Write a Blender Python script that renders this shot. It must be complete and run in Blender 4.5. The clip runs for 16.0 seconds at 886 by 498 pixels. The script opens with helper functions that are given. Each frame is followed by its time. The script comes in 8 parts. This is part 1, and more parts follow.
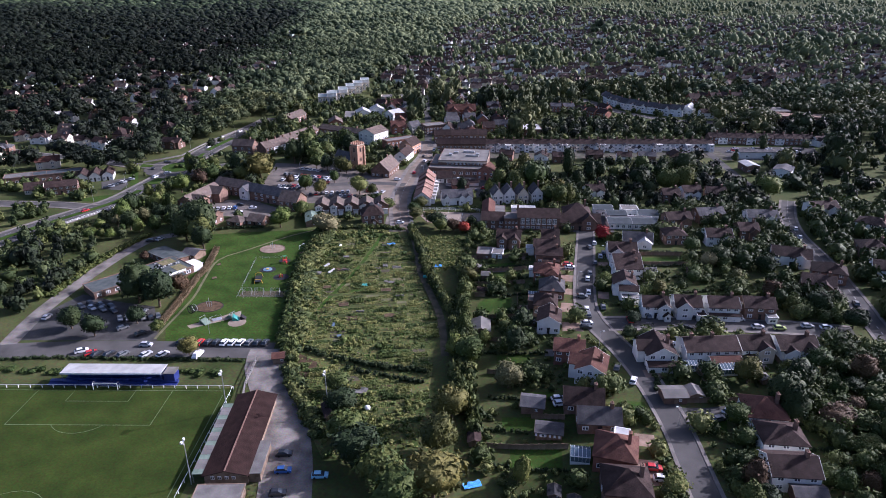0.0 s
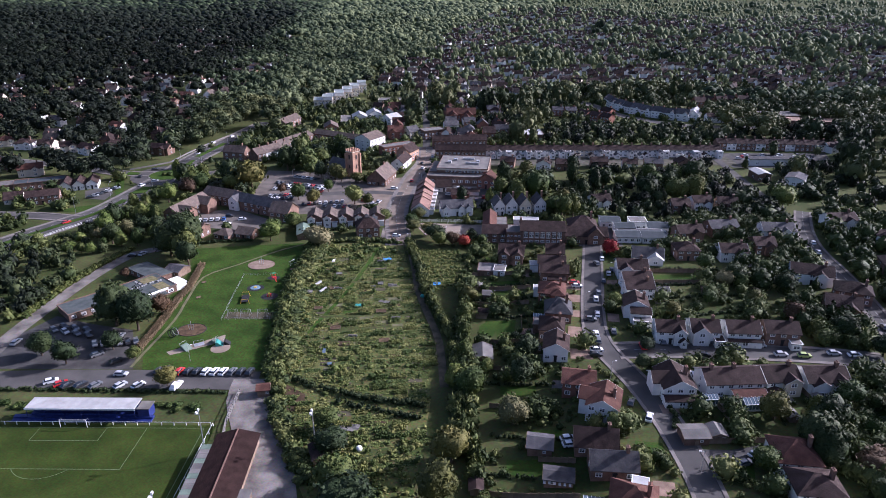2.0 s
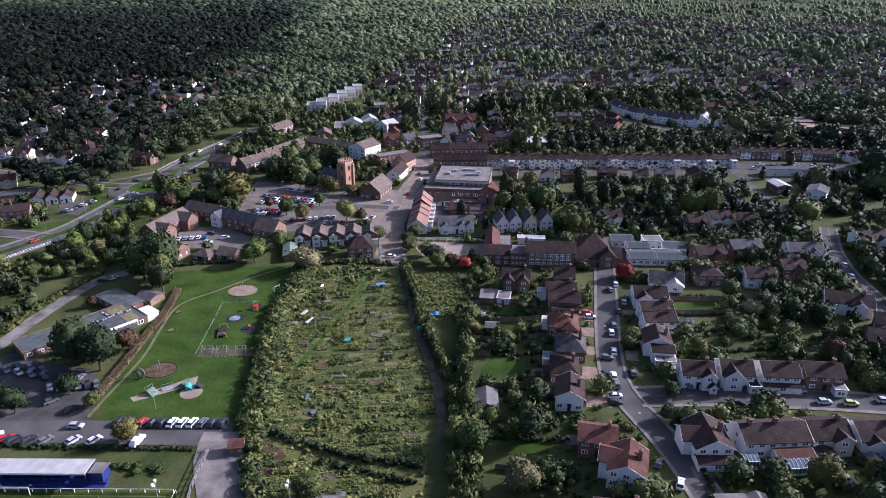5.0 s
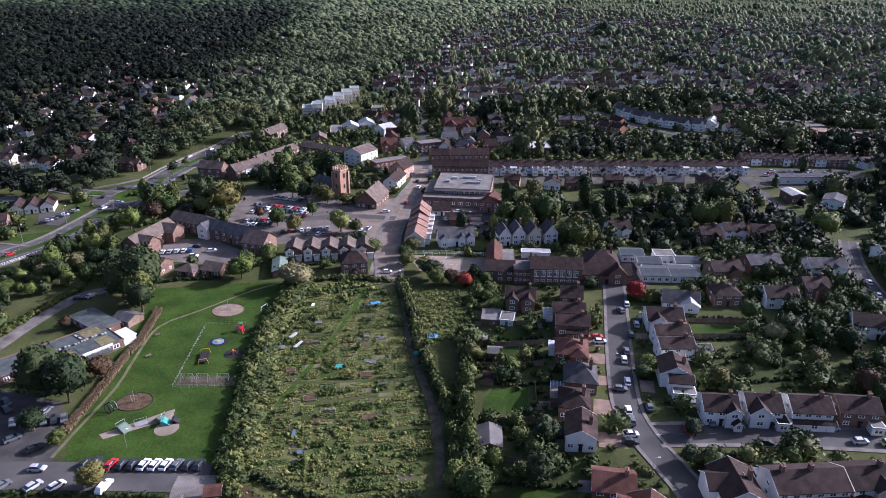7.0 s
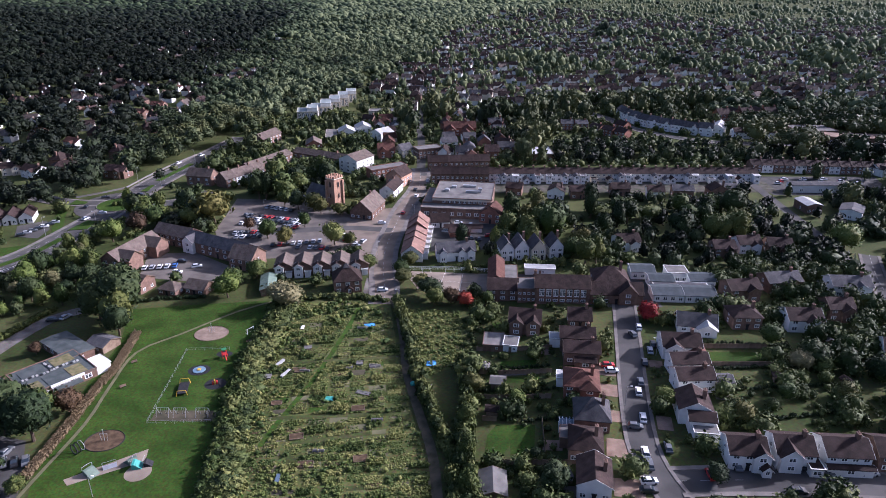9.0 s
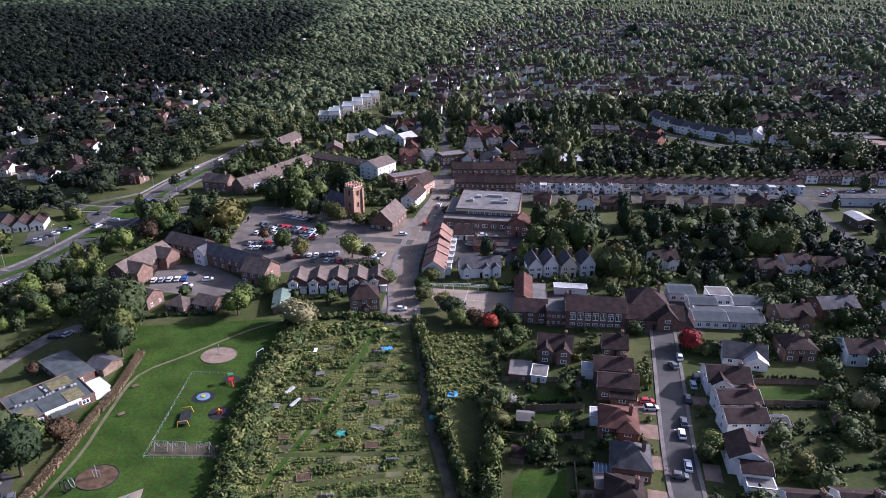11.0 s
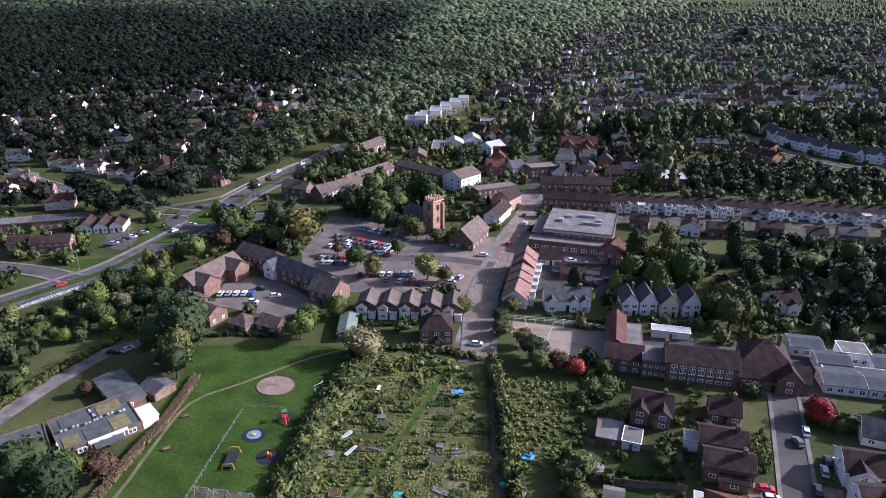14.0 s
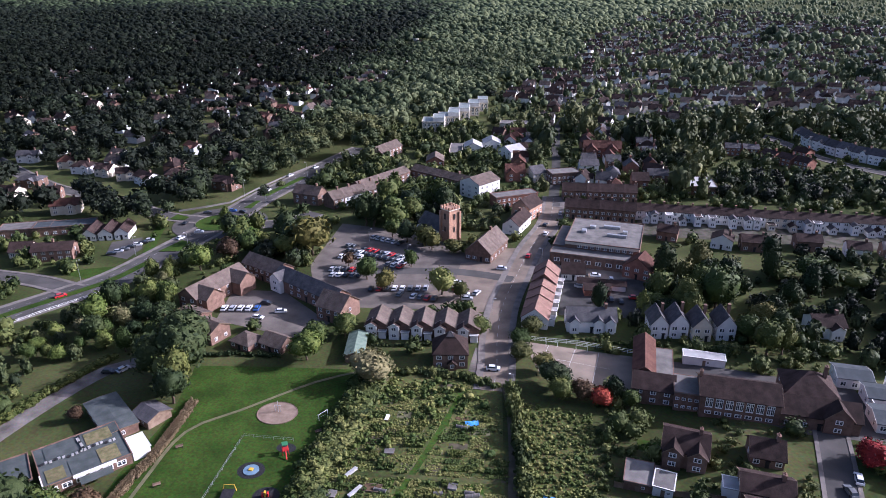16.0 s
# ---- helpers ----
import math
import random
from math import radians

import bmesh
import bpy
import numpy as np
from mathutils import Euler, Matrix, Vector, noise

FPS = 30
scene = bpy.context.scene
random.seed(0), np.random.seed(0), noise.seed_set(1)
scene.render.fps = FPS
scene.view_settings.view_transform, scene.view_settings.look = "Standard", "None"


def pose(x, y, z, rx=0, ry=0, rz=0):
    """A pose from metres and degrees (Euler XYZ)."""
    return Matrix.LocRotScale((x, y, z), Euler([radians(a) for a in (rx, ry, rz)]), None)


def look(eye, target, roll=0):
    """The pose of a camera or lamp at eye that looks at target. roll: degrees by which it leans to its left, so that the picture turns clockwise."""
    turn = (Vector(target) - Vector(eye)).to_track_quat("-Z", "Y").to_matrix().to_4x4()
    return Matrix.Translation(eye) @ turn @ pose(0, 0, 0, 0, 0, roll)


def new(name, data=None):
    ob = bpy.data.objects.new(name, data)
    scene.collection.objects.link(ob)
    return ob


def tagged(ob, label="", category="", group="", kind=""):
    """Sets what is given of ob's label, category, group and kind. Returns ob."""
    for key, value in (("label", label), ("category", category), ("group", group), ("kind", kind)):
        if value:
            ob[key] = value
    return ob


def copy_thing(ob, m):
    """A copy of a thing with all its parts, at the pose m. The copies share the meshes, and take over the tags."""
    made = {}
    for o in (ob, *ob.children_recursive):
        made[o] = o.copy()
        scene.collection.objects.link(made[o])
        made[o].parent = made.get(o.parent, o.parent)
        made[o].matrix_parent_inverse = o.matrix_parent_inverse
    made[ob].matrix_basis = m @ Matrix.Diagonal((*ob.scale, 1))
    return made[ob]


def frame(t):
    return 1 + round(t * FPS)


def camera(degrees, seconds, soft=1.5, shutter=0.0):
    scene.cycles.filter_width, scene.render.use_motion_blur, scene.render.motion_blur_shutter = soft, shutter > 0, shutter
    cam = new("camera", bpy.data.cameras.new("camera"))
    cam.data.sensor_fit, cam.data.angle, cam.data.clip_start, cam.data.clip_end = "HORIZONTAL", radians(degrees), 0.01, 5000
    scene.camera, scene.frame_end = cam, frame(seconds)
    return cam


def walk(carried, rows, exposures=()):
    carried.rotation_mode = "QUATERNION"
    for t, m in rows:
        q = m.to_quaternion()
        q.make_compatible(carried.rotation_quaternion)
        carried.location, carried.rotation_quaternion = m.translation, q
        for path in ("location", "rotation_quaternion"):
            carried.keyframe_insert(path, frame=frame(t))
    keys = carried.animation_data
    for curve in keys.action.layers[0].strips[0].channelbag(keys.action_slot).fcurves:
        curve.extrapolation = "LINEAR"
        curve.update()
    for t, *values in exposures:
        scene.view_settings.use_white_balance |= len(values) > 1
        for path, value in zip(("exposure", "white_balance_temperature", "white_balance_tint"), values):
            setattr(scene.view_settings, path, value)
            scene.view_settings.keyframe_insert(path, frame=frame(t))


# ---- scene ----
cam = camera(67.3, 16.0, soft=0.9)
PATH = [
    (0, (2.46, 3.52, 115.01), (1.396, 95.902, 76.757), -0.07),
    (0.5, (2.42, 7.90, 115.01), (1.390, 100.293, 76.761), -0.04),
    (1, (2.39, 12.28, 115.00), (1.398, 104.663, 76.736), -0.04),
    (1.5, (2.39, 16.76, 114.98), (1.446, 109.159, 76.755), -0.05),
    (2, (2.32, 21.18, 114.90), (1.416, 113.579, 76.674), -0.03),
    (2.5, (2.25, 25.59, 114.86), (1.367, 117.996, 76.650), -0.03),
    (3, (2.18, 29.89, 114.77), (1.356, 122.292, 76.552), -0.02),
    (3.5, (2.11, 34.29, 114.63), (1.334, 126.719, 76.473), -0.02),
    (4, (2.07, 38.61, 114.44), (1.317, 131.047, 76.284), -0.03),
    (6.5, (2.11, 60.64, 113.57), (1.484, 153.095, 75.462), 0.03),
    (7, (2.01, 65.04, 113.40), (1.411, 157.486, 75.281), 0.06),
    (7.5, (1.87, 69.43, 113.31), (1.353, 161.883, 75.203), 0.13),
    (8, (1.86, 73.70, 113.28), (1.366, 166.147, 75.142), 0.14),
    (8.5, (1.95, 78.09, 113.26), (1.456, 170.531, 75.127), 0.09),
    (9, (1.99, 82.46, 113.20), (1.528, 174.907, 75.069), 0.08),
    (11.5, (1.35, 104.37, 112.11), (-4.988, 196.669, 74.145), 0.01),
    (12, (1.27, 108.76, 111.87), (-8.128, 200.839, 74.009), 0.01),
    (12.5, (1.20, 112.97, 111.67), (-11.047, 204.721, 73.841), -0.02),
    (13, (1.02, 117.29, 111.58), (-14.029, 208.637, 73.769), -0.09),
    (13.5, (0.79, 121.48, 111.58), (-15.563, 212.599, 73.776), -0.10),
    (14, (0.51, 125.51, 111.56), (-15.985, 216.591, 73.715), -0.13),
    (14.5, (0.06, 129.25, 111.49), (-16.372, 220.309, 73.564), -0.14),
    (15, (-0.52, 133.14, 111.39), (-17.280, 224.126, 73.428), -0.22),
    (15.5, (-1.09, 137.08, 111.35), (-19.003, 227.812, 73.306), -0.23),
    (16, (-1.51, 141.11, 111.39), (-20.656, 231.571, 73.322), -0.21),
]
walk(cam, [(t, look(eye, target, roll)) for t, eye, target, roll in PATH], [(0.0, 1.04, 5130, 29)])

# ---- daylight ----
SUN_ELEV, SUN_DIR = 26.0, (0.93, 0.36)
world = bpy.data.worlds.new("sky")
scene.world = world
world.use_nodes = True
wn = world.node_tree.nodes
wl = world.node_tree.links
sky = wn.new("ShaderNodeTexSky")
sky.sky_type = "NISHITA"
sky.sun_disc = False
sky.sun_elevation = radians(SUN_ELEV)
sky.sun_rotation = math.atan2(SUN_DIR[0], SUN_DIR[1])
sky.air_density, sky.dust_density, sky.ozone_density = 1.0, 5.0, 0.3
wn["Background"].inputs["Strength"].default_value = 0.076
wl.new(sky.outputs["Color"], wn["Background"].inputs["Color"])
sun_data = bpy.data.lights.new("sun", "SUN")
sun_data.energy, sun_data.angle, sun_data.color = 4.3, radians(0.6), (1.0, 0.90, 0.78)
sun = new("sun", sun_data)
ce = math.cos(radians(SUN_ELEV))
sl = math.hypot(*SUN_DIR)
sun.matrix_world = look((200, 100, 300), (200 - 100 * ce * SUN_DIR[0] / sl, 100 - 100 * ce * SUN_DIR[1] / sl, 300 - 100 * math.sin(radians(SUN_ELEV))))


# ---- materials ----
def node_mat(name):
    m = bpy.data.materials.new(name)
    m.use_nodes = True
    n, l = m.node_tree.nodes, m.node_tree.links
    return m, n, l, n["Principled BSDF"]


def surface(name, a, b, rough=0.8, scale=2.0, fine=30.0, bump=0.15, metal=0.0, rand=0.12, coords="Object", stain=0.25, bands=None, spec=None):
    """A mottled surface between the colours a and b: broad stains, fine grain, relief, and a shade of its own for each object."""
    m, n, l, p = node_mat(name)
    tc = n.new("ShaderNodeTexCoord")
    geo = n.new("ShaderNodeNewGeometry")
    src = geo.outputs["Position"] if coords == "World" else tc.outputs["Object"]
    big, small = n.new("ShaderNodeTexNoise"), n.new("ShaderNodeTexNoise")
    big.inputs["Scale"].default_value, big.inputs["Detail"].default_value = scale, 5
    small.inputs["Scale"].default_value, small.inputs["Detail"].default_value = fine, 3
    l.new(src, big.inputs["Vector"]), l.new(src, small.inputs["Vector"])
    ramp = n.new("ShaderNodeValToRGB")
    ramp.color_ramp.elements[0].position, ramp.color_ramp.elements[1].position = 0.32, 0.68
    ramp.color_ramp.elements[0].color, ramp.color_ramp.elements[1].color = (*a, 1), (*b, 1)
    l.new(big.outputs["Fac"], ramp.inputs["Fac"])
    grain = n.new("ShaderNodeMixRGB")
    grain.blend_type = "OVERLAY"
    grain.inputs["Fac"].default_value = stain
    l.new(ramp.outputs["Color"], grain.inputs[1]), l.new(small.outputs["Color"], grain.inputs[2])
    info, hsv = n.new("ShaderNodeObjectInfo"), n.new("ShaderNodeHueSaturation")
    span = n.new("ShaderNodeMapRange")
    span.inputs[3].default_value, span.inputs[4].default_value = 1 - rand, 1 + rand
    l.new(info.outputs["Random"], span.inputs[0]), l.new(span.outputs[0], hsv.inputs["Value"])
    l.new(grain.outputs["Color"], hsv.inputs["Color"]), l.new(hsv.outputs["Color"], p.inputs["Base Color"])
    bm_ = n.new("ShaderNodeBump")
    bm_.inputs["Strength"].default_value, bm_.inputs["Distance"].default_value = bump, 0.05
    height = small.outputs["Fac"]
    if bands:
        wave = n.new("ShaderNodeTexWave")
        wave.bands_direction = bands[0]
        wave.inputs["Scale"].default_value, wave.inputs["Distortion"].default_value = bands[1], bands[2]
        l.new(src, wave.inputs["Vector"])
        add = n.new("ShaderNodeMath")
        l.new(wave.outputs["Fac"], add.inputs[0]), l.new(height, add.inputs[1])
        height = add.outputs[0]
        tint = n.new("ShaderNodeMixRGB")
        tint.blend_type = "MULTIPLY"
        tint.inputs["Fac"].default_value = bands[3]
        l.new(hsv.outputs["Color"], tint.inputs[1]), l.new(wave.outputs["Color"], tint.inputs[2])
        l.new(tint.outputs["Color"], p.inputs["Base Color"])
    l.new(height, bm_.inputs["Height"]), l.new(bm_.outputs["Normal"], p.inputs["Normal"])
    p.inputs["Roughness"].default_value, p.inputs["Metallic"].default_value = rough, metal
    p.inputs["Specular IOR Level"].default_value = spec if spec is not None else (0.06 if coords == "World" else 0.2 if rough > 0.7 else 0.45)
    return m


def foliage(name, a, b, c, tinted=False, leafy=0.24, relief=0.8, gloss=0.15):
    """Leaves: three colours, varied by plant, by broad patches and leaf by leaf."""
    m, n, l, p = node_mat(name)
    geo, info, tc = n.new("ShaderNodeNewGeometry"), n.new("ShaderNodeObjectInfo"), n.new("ShaderNodeTexCoord")
    noise_ = n.new("ShaderNodeTexNoise")
    noise_.inputs["Scale"].default_value, noise_.inputs["Detail"].default_value = 0.22, 4
    l.new(geo.outputs["Position"], noise_.inputs["Vector"])
    ramp = n.new("ShaderNodeValToRGB")
    e = ramp.color_ramp.elements
    e[0].position, e[1].position = 0.2, 0.85
    e[0].color, e[1].color = (*a, 1), (*c, 1)
    mid = e.new(0.5)
    mid.color = (*b, 1)
    s1, s2 = n.new("ShaderNodeMath"), n.new("ShaderNodeMath")
    s1.operation = s2.operation = "MULTIPLY_ADD"
    s1.inputs[1].default_value = 0.7 if tinted else 0.45
    if tinted:
        at = n.new("ShaderNodeAttribute")
        at.attribute_name = "tint"
        l.new(at.outputs["Fac"], s1.inputs[0])
    else:
        l.new(info.outputs["Random"], s1.inputs[0])
    half = n.new("ShaderNodeMath")
    half.operation = "MULTIPLY"
    half.inputs[1].default_value = leafy if tinted else 0.35
    l.new(geo.outputs["Random Per Island"], half.inputs[0])
    l.new(half.outputs[0], s1.inputs[2])
    s2.inputs[1].default_value = 0.5
    l.new(noise_.outputs["Fac"], s2.inputs[0]), l.new(s1.outputs[0], s2.inputs[2])
    sub = n.new("ShaderNodeMath")
    sub.operation = "SUBTRACT"
    sub.inputs[1].default_value = 0.12 + leafy / 2 if tinted else 0.15
    l.new(s2.outputs[0], sub.inputs[0]), l.new(sub.outputs[0], ramp.inputs["Fac"])
    l.new(ramp.outputs["Color"], p.inputs["Base Color"])
    p.inputs["Roughness"].default_value = 0.65
    p.inputs["Specular IOR Level"].default_value = gloss
    fine = n.new("ShaderNodeTexNoise")
    fine.inputs["Scale"].default_value, fine.inputs["Detail"].default_value = 2.5, 4
    l.new(geo.outputs["Position"], fine.inputs["Vector"])
    bp = n.new("ShaderNodeBump")
    bp.inputs["Strength"].default_value, bp.inputs["Distance"].default_value = relief, 0.4
    l.new(fine.outputs["Fac"], bp.inputs["Height"]), l.new(bp.outputs["Normal"], p.inputs["Normal"])
    return m


def glass(name, tint=(0.03, 0.04, 0.05)):
    m, n, l, p = node_mat(name)
    p.inputs["Base Color"].default_value = (*tint, 1)
    p.inputs["Roughness"].default_value = 0.08
    p.inputs["Specular IOR Level"].default_value = 0.7
    return m


M_GRASS = surface("meadow_grass", (0.034, 0.047, 0.014), (0.082, 0.088, 0.033), 0.95, 0.05, 1.2, 0.5, coords="World", rand=0, stain=0.6)
M_LAWN = surface("mown_lawn", (0.024, 0.047, 0.008), (0.048, 0.082, 0.014), 0.95, 0.11, 1.6, 0.4, coords="World", rand=0.1, stain=0.8)
M_PITCH = surface("pitch_turf", (0.022, 0.035, 0.007), (0.040, 0.057, 0.011), 0.95, 0.10, 2.0, 0.3, coords="World", rand=0, stain=0.6)
M_ALLOT = surface("allotment_grass", (0.050, 0.064, 0.018), (0.112, 0.116, 0.040), 0.95, 0.12, 1.5, 0.6, coords="World", rand=0, stain=0.7)
M_SOIL = surface("dug_soil", (0.05, 0.034, 0.022), (0.11, 0.075, 0.045), 0.95, 0.6, 5, 0.6, coords="World", rand=0.25)
M_ROAD = surface("asphalt", (0.060, 0.058, 0.055), (0.100, 0.095, 0.089), 0.85, 0.12, 6, 0.1, coords="World", rand=0, stain=0.3)
M_PAVE = surface("paving", (0.12, 0.11, 0.10), (0.21, 0.19, 0.17), 0.85, 0.3, 5, 0.15, coords="World", rand=0.05)
M_YARD = surface("gravel_yard", (0.085, 0.078, 0.07), (0.22, 0.20, 0.178), 0.9, 0.18, 2.5, 0.25, coords="World", rand=0.05, stain=0.5)
M_PATH = surface("park_path", (0.10, 0.10, 0.055), (0.16, 0.15, 0.085), 0.9, 0.3, 4, 0.2, coords="World", rand=0)
M_TRACK = surface("dirt_track", (0.05, 0.05, 0.03), (0.12, 0.10, 0.07), 0.95, 0.3, 4, 0.3, coords="World", rand=0)
M_COURT = surface("court_asphalt", (0.19, 0.157, 0.122), (0.30, 0.245, 0.19), 0.9, 0.15, 5, 0.1, coords="World", rand=0, stain=0.3)
M_SAND = surface("play_bark", (0.18, 0.135, 0.10), (0.28, 0.215, 0.165), 0.95, 0.5, 8, 0.4, coords="World", rand=0.05)
M_LINE = surface("white_line_paint", (0.55, 0.56, 0.52), (0.75, 0.75, 0.72), 0.8, 1.0, 12, 0.05)
M_WHITE = surface("white_render", (0.64, 0.63, 0.60), (0.78, 0.77, 0.74), 0.75, 0.35, 6, 0.08, rand=0.06, stain=0.15)
M_WPAINT = surface("white_paint", (0.76, 0.76, 0.74), (0.84, 0.84, 0.83), 0.45, 1.5, 20, 0.03, rand=0.03, stain=0.08)
M_CREAM = surface("cream_render", (0.50, 0.44, 0.34), (0.62, 0.56, 0.45), 0.8, 0.4, 6, 0.08, rand=0.08, stain=0.15)
M_BRICK = surface("brown_brick", (0.13, 0.082, 0.06), (0.23, 0.145, 0.108), 0.88, 0.6, 9, 0.25, rand=0.15, bands=("Z", 4.0, 0.6, 0.18))
M_REDBRICK = surface("red_brick", (0.19, 0.088, 0.062), (0.29, 0.14, 0.10), 0.88, 0.6, 9, 0.25, rand=0.12, bands=("Z", 4.0, 0.6, 0.15))
M_ORANGEBRICK = surface("orange_brick", (0.36, 0.215, 0.145), (0.47, 0.29, 0.20), 0.88, 0.6, 9, 0.25, rand=0.06, bands=("Z", 4.0, 0.6, 0.12))
M_TILE = surface("brown_roof_tile", (0.028, 0.0195, 0.0175), (0.060, 0.041, 0.036), 0.8, 0.5, 7, 0.4, rand=0.25, bands=("Z", 7.0, 0.8, 0.3), stain=0.45, spec=0.08)
M_REDTILE = surface("red_roof_tile", (0.078, 0.038, 0.029), (0.135, 0.068, 0.051), 0.8, 0.5, 7, 0.4, rand=0.2, bands=("Z", 7.0, 0.8, 0.3), stain=0.45, spec=0.08)
M_ORANGETILE = surface("pale_red_roof_tile", (0.20, 0.122, 0.094), (0.29, 0.18, 0.14), 0.8, 0.5, 7, 0.4, rand=0.08, bands=("Z", 7.0, 0.8, 0.25), stain=0.4, spec=0.08)
M_MAROON = surface("maroon_roof_tile", (0.024, 0.0135, 0.0115), (0.043, 0.024, 0.020), 0.8, 0.5, 7, 0.4, rand=0.1, bands=("Z", 7.0, 0.8, 0.3), stain=0.4, spec=0.08)
M_SLATE = surface("grey_slate", (0.06, 0.06, 0.066), (0.115, 0.11, 0.11), 0.8, 0.5, 7, 0.35, spec=0.1, rand=0.2, bands=("Z", 7.0, 0.8, 0.25), stain=0.4)
M_FELT = surface("grey_roof_felt", (0.11, 0.105, 0.098), (0.19, 0.18, 0.166), 0.9, 0.3, 5, 0.1, spec=0.08, rand=0.12, stain=0.4)
M_PALEROOF = surface("pale_sheet_roof", (0.30, 0.30, 0.29), (0.42, 0.42, 0.405), 0.75, 0.4, 4, 0.1, rand=0.06, stain=0.2)
M_BLUEROOF = surface("blue_grey_sheet_roof", (0.045, 0.055, 0.06), (0.075, 0.087, 0.094), 0.8, 0.4, 4, 0.1, rand=0.08, spec=0.1, stain=0.2, bands=("X", 2.0, 0.1, 0.12))
M_SHEETROOF = surface("grey_blue_sheet_roof", (0.058, 0.070, 0.068), (0.100, 0.112, 0.108), 0.8, 0.4, 4, 0.1, spec=0.12, rand=0.06, stain=0.3, bands=("X", 2.0, 0.1, 0.1))
M_PALEGREEN = surface("pale_green_sheet_roof", (0.17, 0.20, 0.185), (0.25, 0.28, 0.26), 0.5, 0.4, 4, 0.1, rand=0.06, stain=0.25)
M_TANTILE = surface("weathered_tan_roof_tile", (0.095, 0.074, 0.062), (0.165, 0.132, 0.11), 0.8, 0.5, 7, 0.4, rand=0.15, bands=("Z", 7.0, 0.8, 0.25), stain=0.45, spec=0.08)
# darker copy of the asphalt; on the leisure car park it includes tree shade
M_DARKROAD = surface("dark_asphalt", (0.045, 0.044, 0.042), (0.085, 0.082, 0.078), 0.9, 0.2, 5, 0.1, coords="World", rand=0, stain=0.4)
M_GREENROOF = surface("green_felt_roof", (0.10, 0.14, 0.11), (0.17, 0.22, 0.17), 0.85, 0.6, 6, 0.1, rand=0.05)
M_SEDUM = surface("sedum_roof", (0.10, 0.10, 0.04), (0.20, 0.17, 0.09), 0.95, 0.8, 6, 0.4, rand=0.1, stain=0.5)
M_TIMBER = surface("weathered_timber", (0.13, 0.09, 0.06), (0.24, 0.18, 0.13), 0.85, 0.8, 14, 0.2, rand=0.2)
M_BARK = surface("bark", (0.07, 0.05, 0.035), (0.15, 0.11, 0.08), 0.95, 1.0, 10, 0.5, rand=0.2)
M_METAL = surface("galvanised_steel", (0.35, 0.36, 0.37), (0.50, 0.51, 0.52), 0.45, 1.0, 10, 0.05, metal=0.6, rand=0.05)
M_DARK = surface("dark_rubber", (0.015, 0.015, 0.017), (0.03, 0.03, 0.032), 0.8, 2, 12, 0.1, rand=0.1)
M_BLUE = surface("blue_seat_plastic", (0.013, 0.02, 0.10), (0.02, 0.034, 0.16), 0.5, 1, 10, 0.05, rand=0.15)
M_REDP = surface("red_plastic", (0.45, 0.02, 0.02), (0.6, 0.04, 0.03), 0.45, 1, 10, 0.03)
M_GREENP = surface("green_plastic", (0.03, 0.15, 0.065), (0.05, 0.21, 0.09), 0.5, 1, 10, 0.03)
M_TEAL = surface("teal_sheet", (0.035, 0.25, 0.21), (0.07, 0.34, 0.29), 0.5, 1, 10, 0.1)
M_YELLOW = surface("yellow_plastic", (0.55, 0.35, 0.02), (0.7, 0.45, 0.05), 0.5, 1, 10, 0.03)
M_PALEBLUE = surface("pale_blue_plastic", (0.11, 0.19, 0.25), (0.17, 0.26, 0.33), 0.5, 1, 10, 0.03)
M_BLUETARP = surface("blue_tarpaulin", (0.04, 0.20, 0.50), (0.10, 0.35, 0.70), 0.5, 1.5, 10, 0.3)
M_GLASS = glass("window_glass")
M_GLASSHOUSE = glass("conservatory_glass", (0.10, 0.14, 0.17))
M_LEAF = foliage("leaves_green", (0.018, 0.034, 0.007), (0.042, 0.066, 0.014), (0.09, 0.10, 0.024))
M_DARKLEAF = foliage("leaves_dark", (0.009, 0.018, 0.006), (0.02, 0.034, 0.011), (0.04, 0.055, 0.017))
M_LIGHTLEAF = foliage("leaves_light", (0.045, 0.075, 0.012), (0.09, 0.12, 0.024), (0.16, 0.165, 0.045))
M_GOLD = foliage("leaves_turning", (0.034, 0.042, 0.011), (0.072, 0.076, 0.019), (0.12, 0.108, 0.028))
M_RED = foliage("leaves_red", (0.10, 0.008, 0.010), (0.22, 0.02, 0.02), (0.30, 0.06, 0.03))
M_RUST = foliage("leaves_rust", (0.034, 0.022, 0.013), (0.062, 0.038, 0.02), (0.095, 0.062, 0.03))
M_BEECH = foliage("leaves_dead_beech", (0.11, 0.08, 0.045), (0.18, 0.135, 0.075), (0.25, 0.19, 0.11))
M_WILLOW = foliage("leaves_pale", (0.065, 0.072, 0.028), (0.115, 0.112, 0.046), (0.18, 0.16, 0.075))
M_CARPARK = surface("car_park_asphalt", (0.100, 0.089, 0.078), (0.168, 0.147, 0.127), 0.9, 0.15, 5, 0.1, coords="World", rand=0, stain=0.35)
M_YARDS = surface("trodden_back_yards", (0.040, 0.044, 0.024), (0.115, 0.105, 0.088), 0.92, 0.25, 2.0, 0.4, coords="World", rand=0, stain=0.6)
M_TOWN = surface("town_paving", (0.145, 0.119, 0.094), (0.235, 0.191, 0.15), 0.9, 0.15, 5, 0.1, coords="World", rand=0, stain=0.35)
M_DRIVE = surface("brick_drive", (0.17, 0.12, 0.09), (0.29, 0.21, 0.16), 0.9, 0.4, 6, 0.2, coords="World", rand=0, stain=0.4)
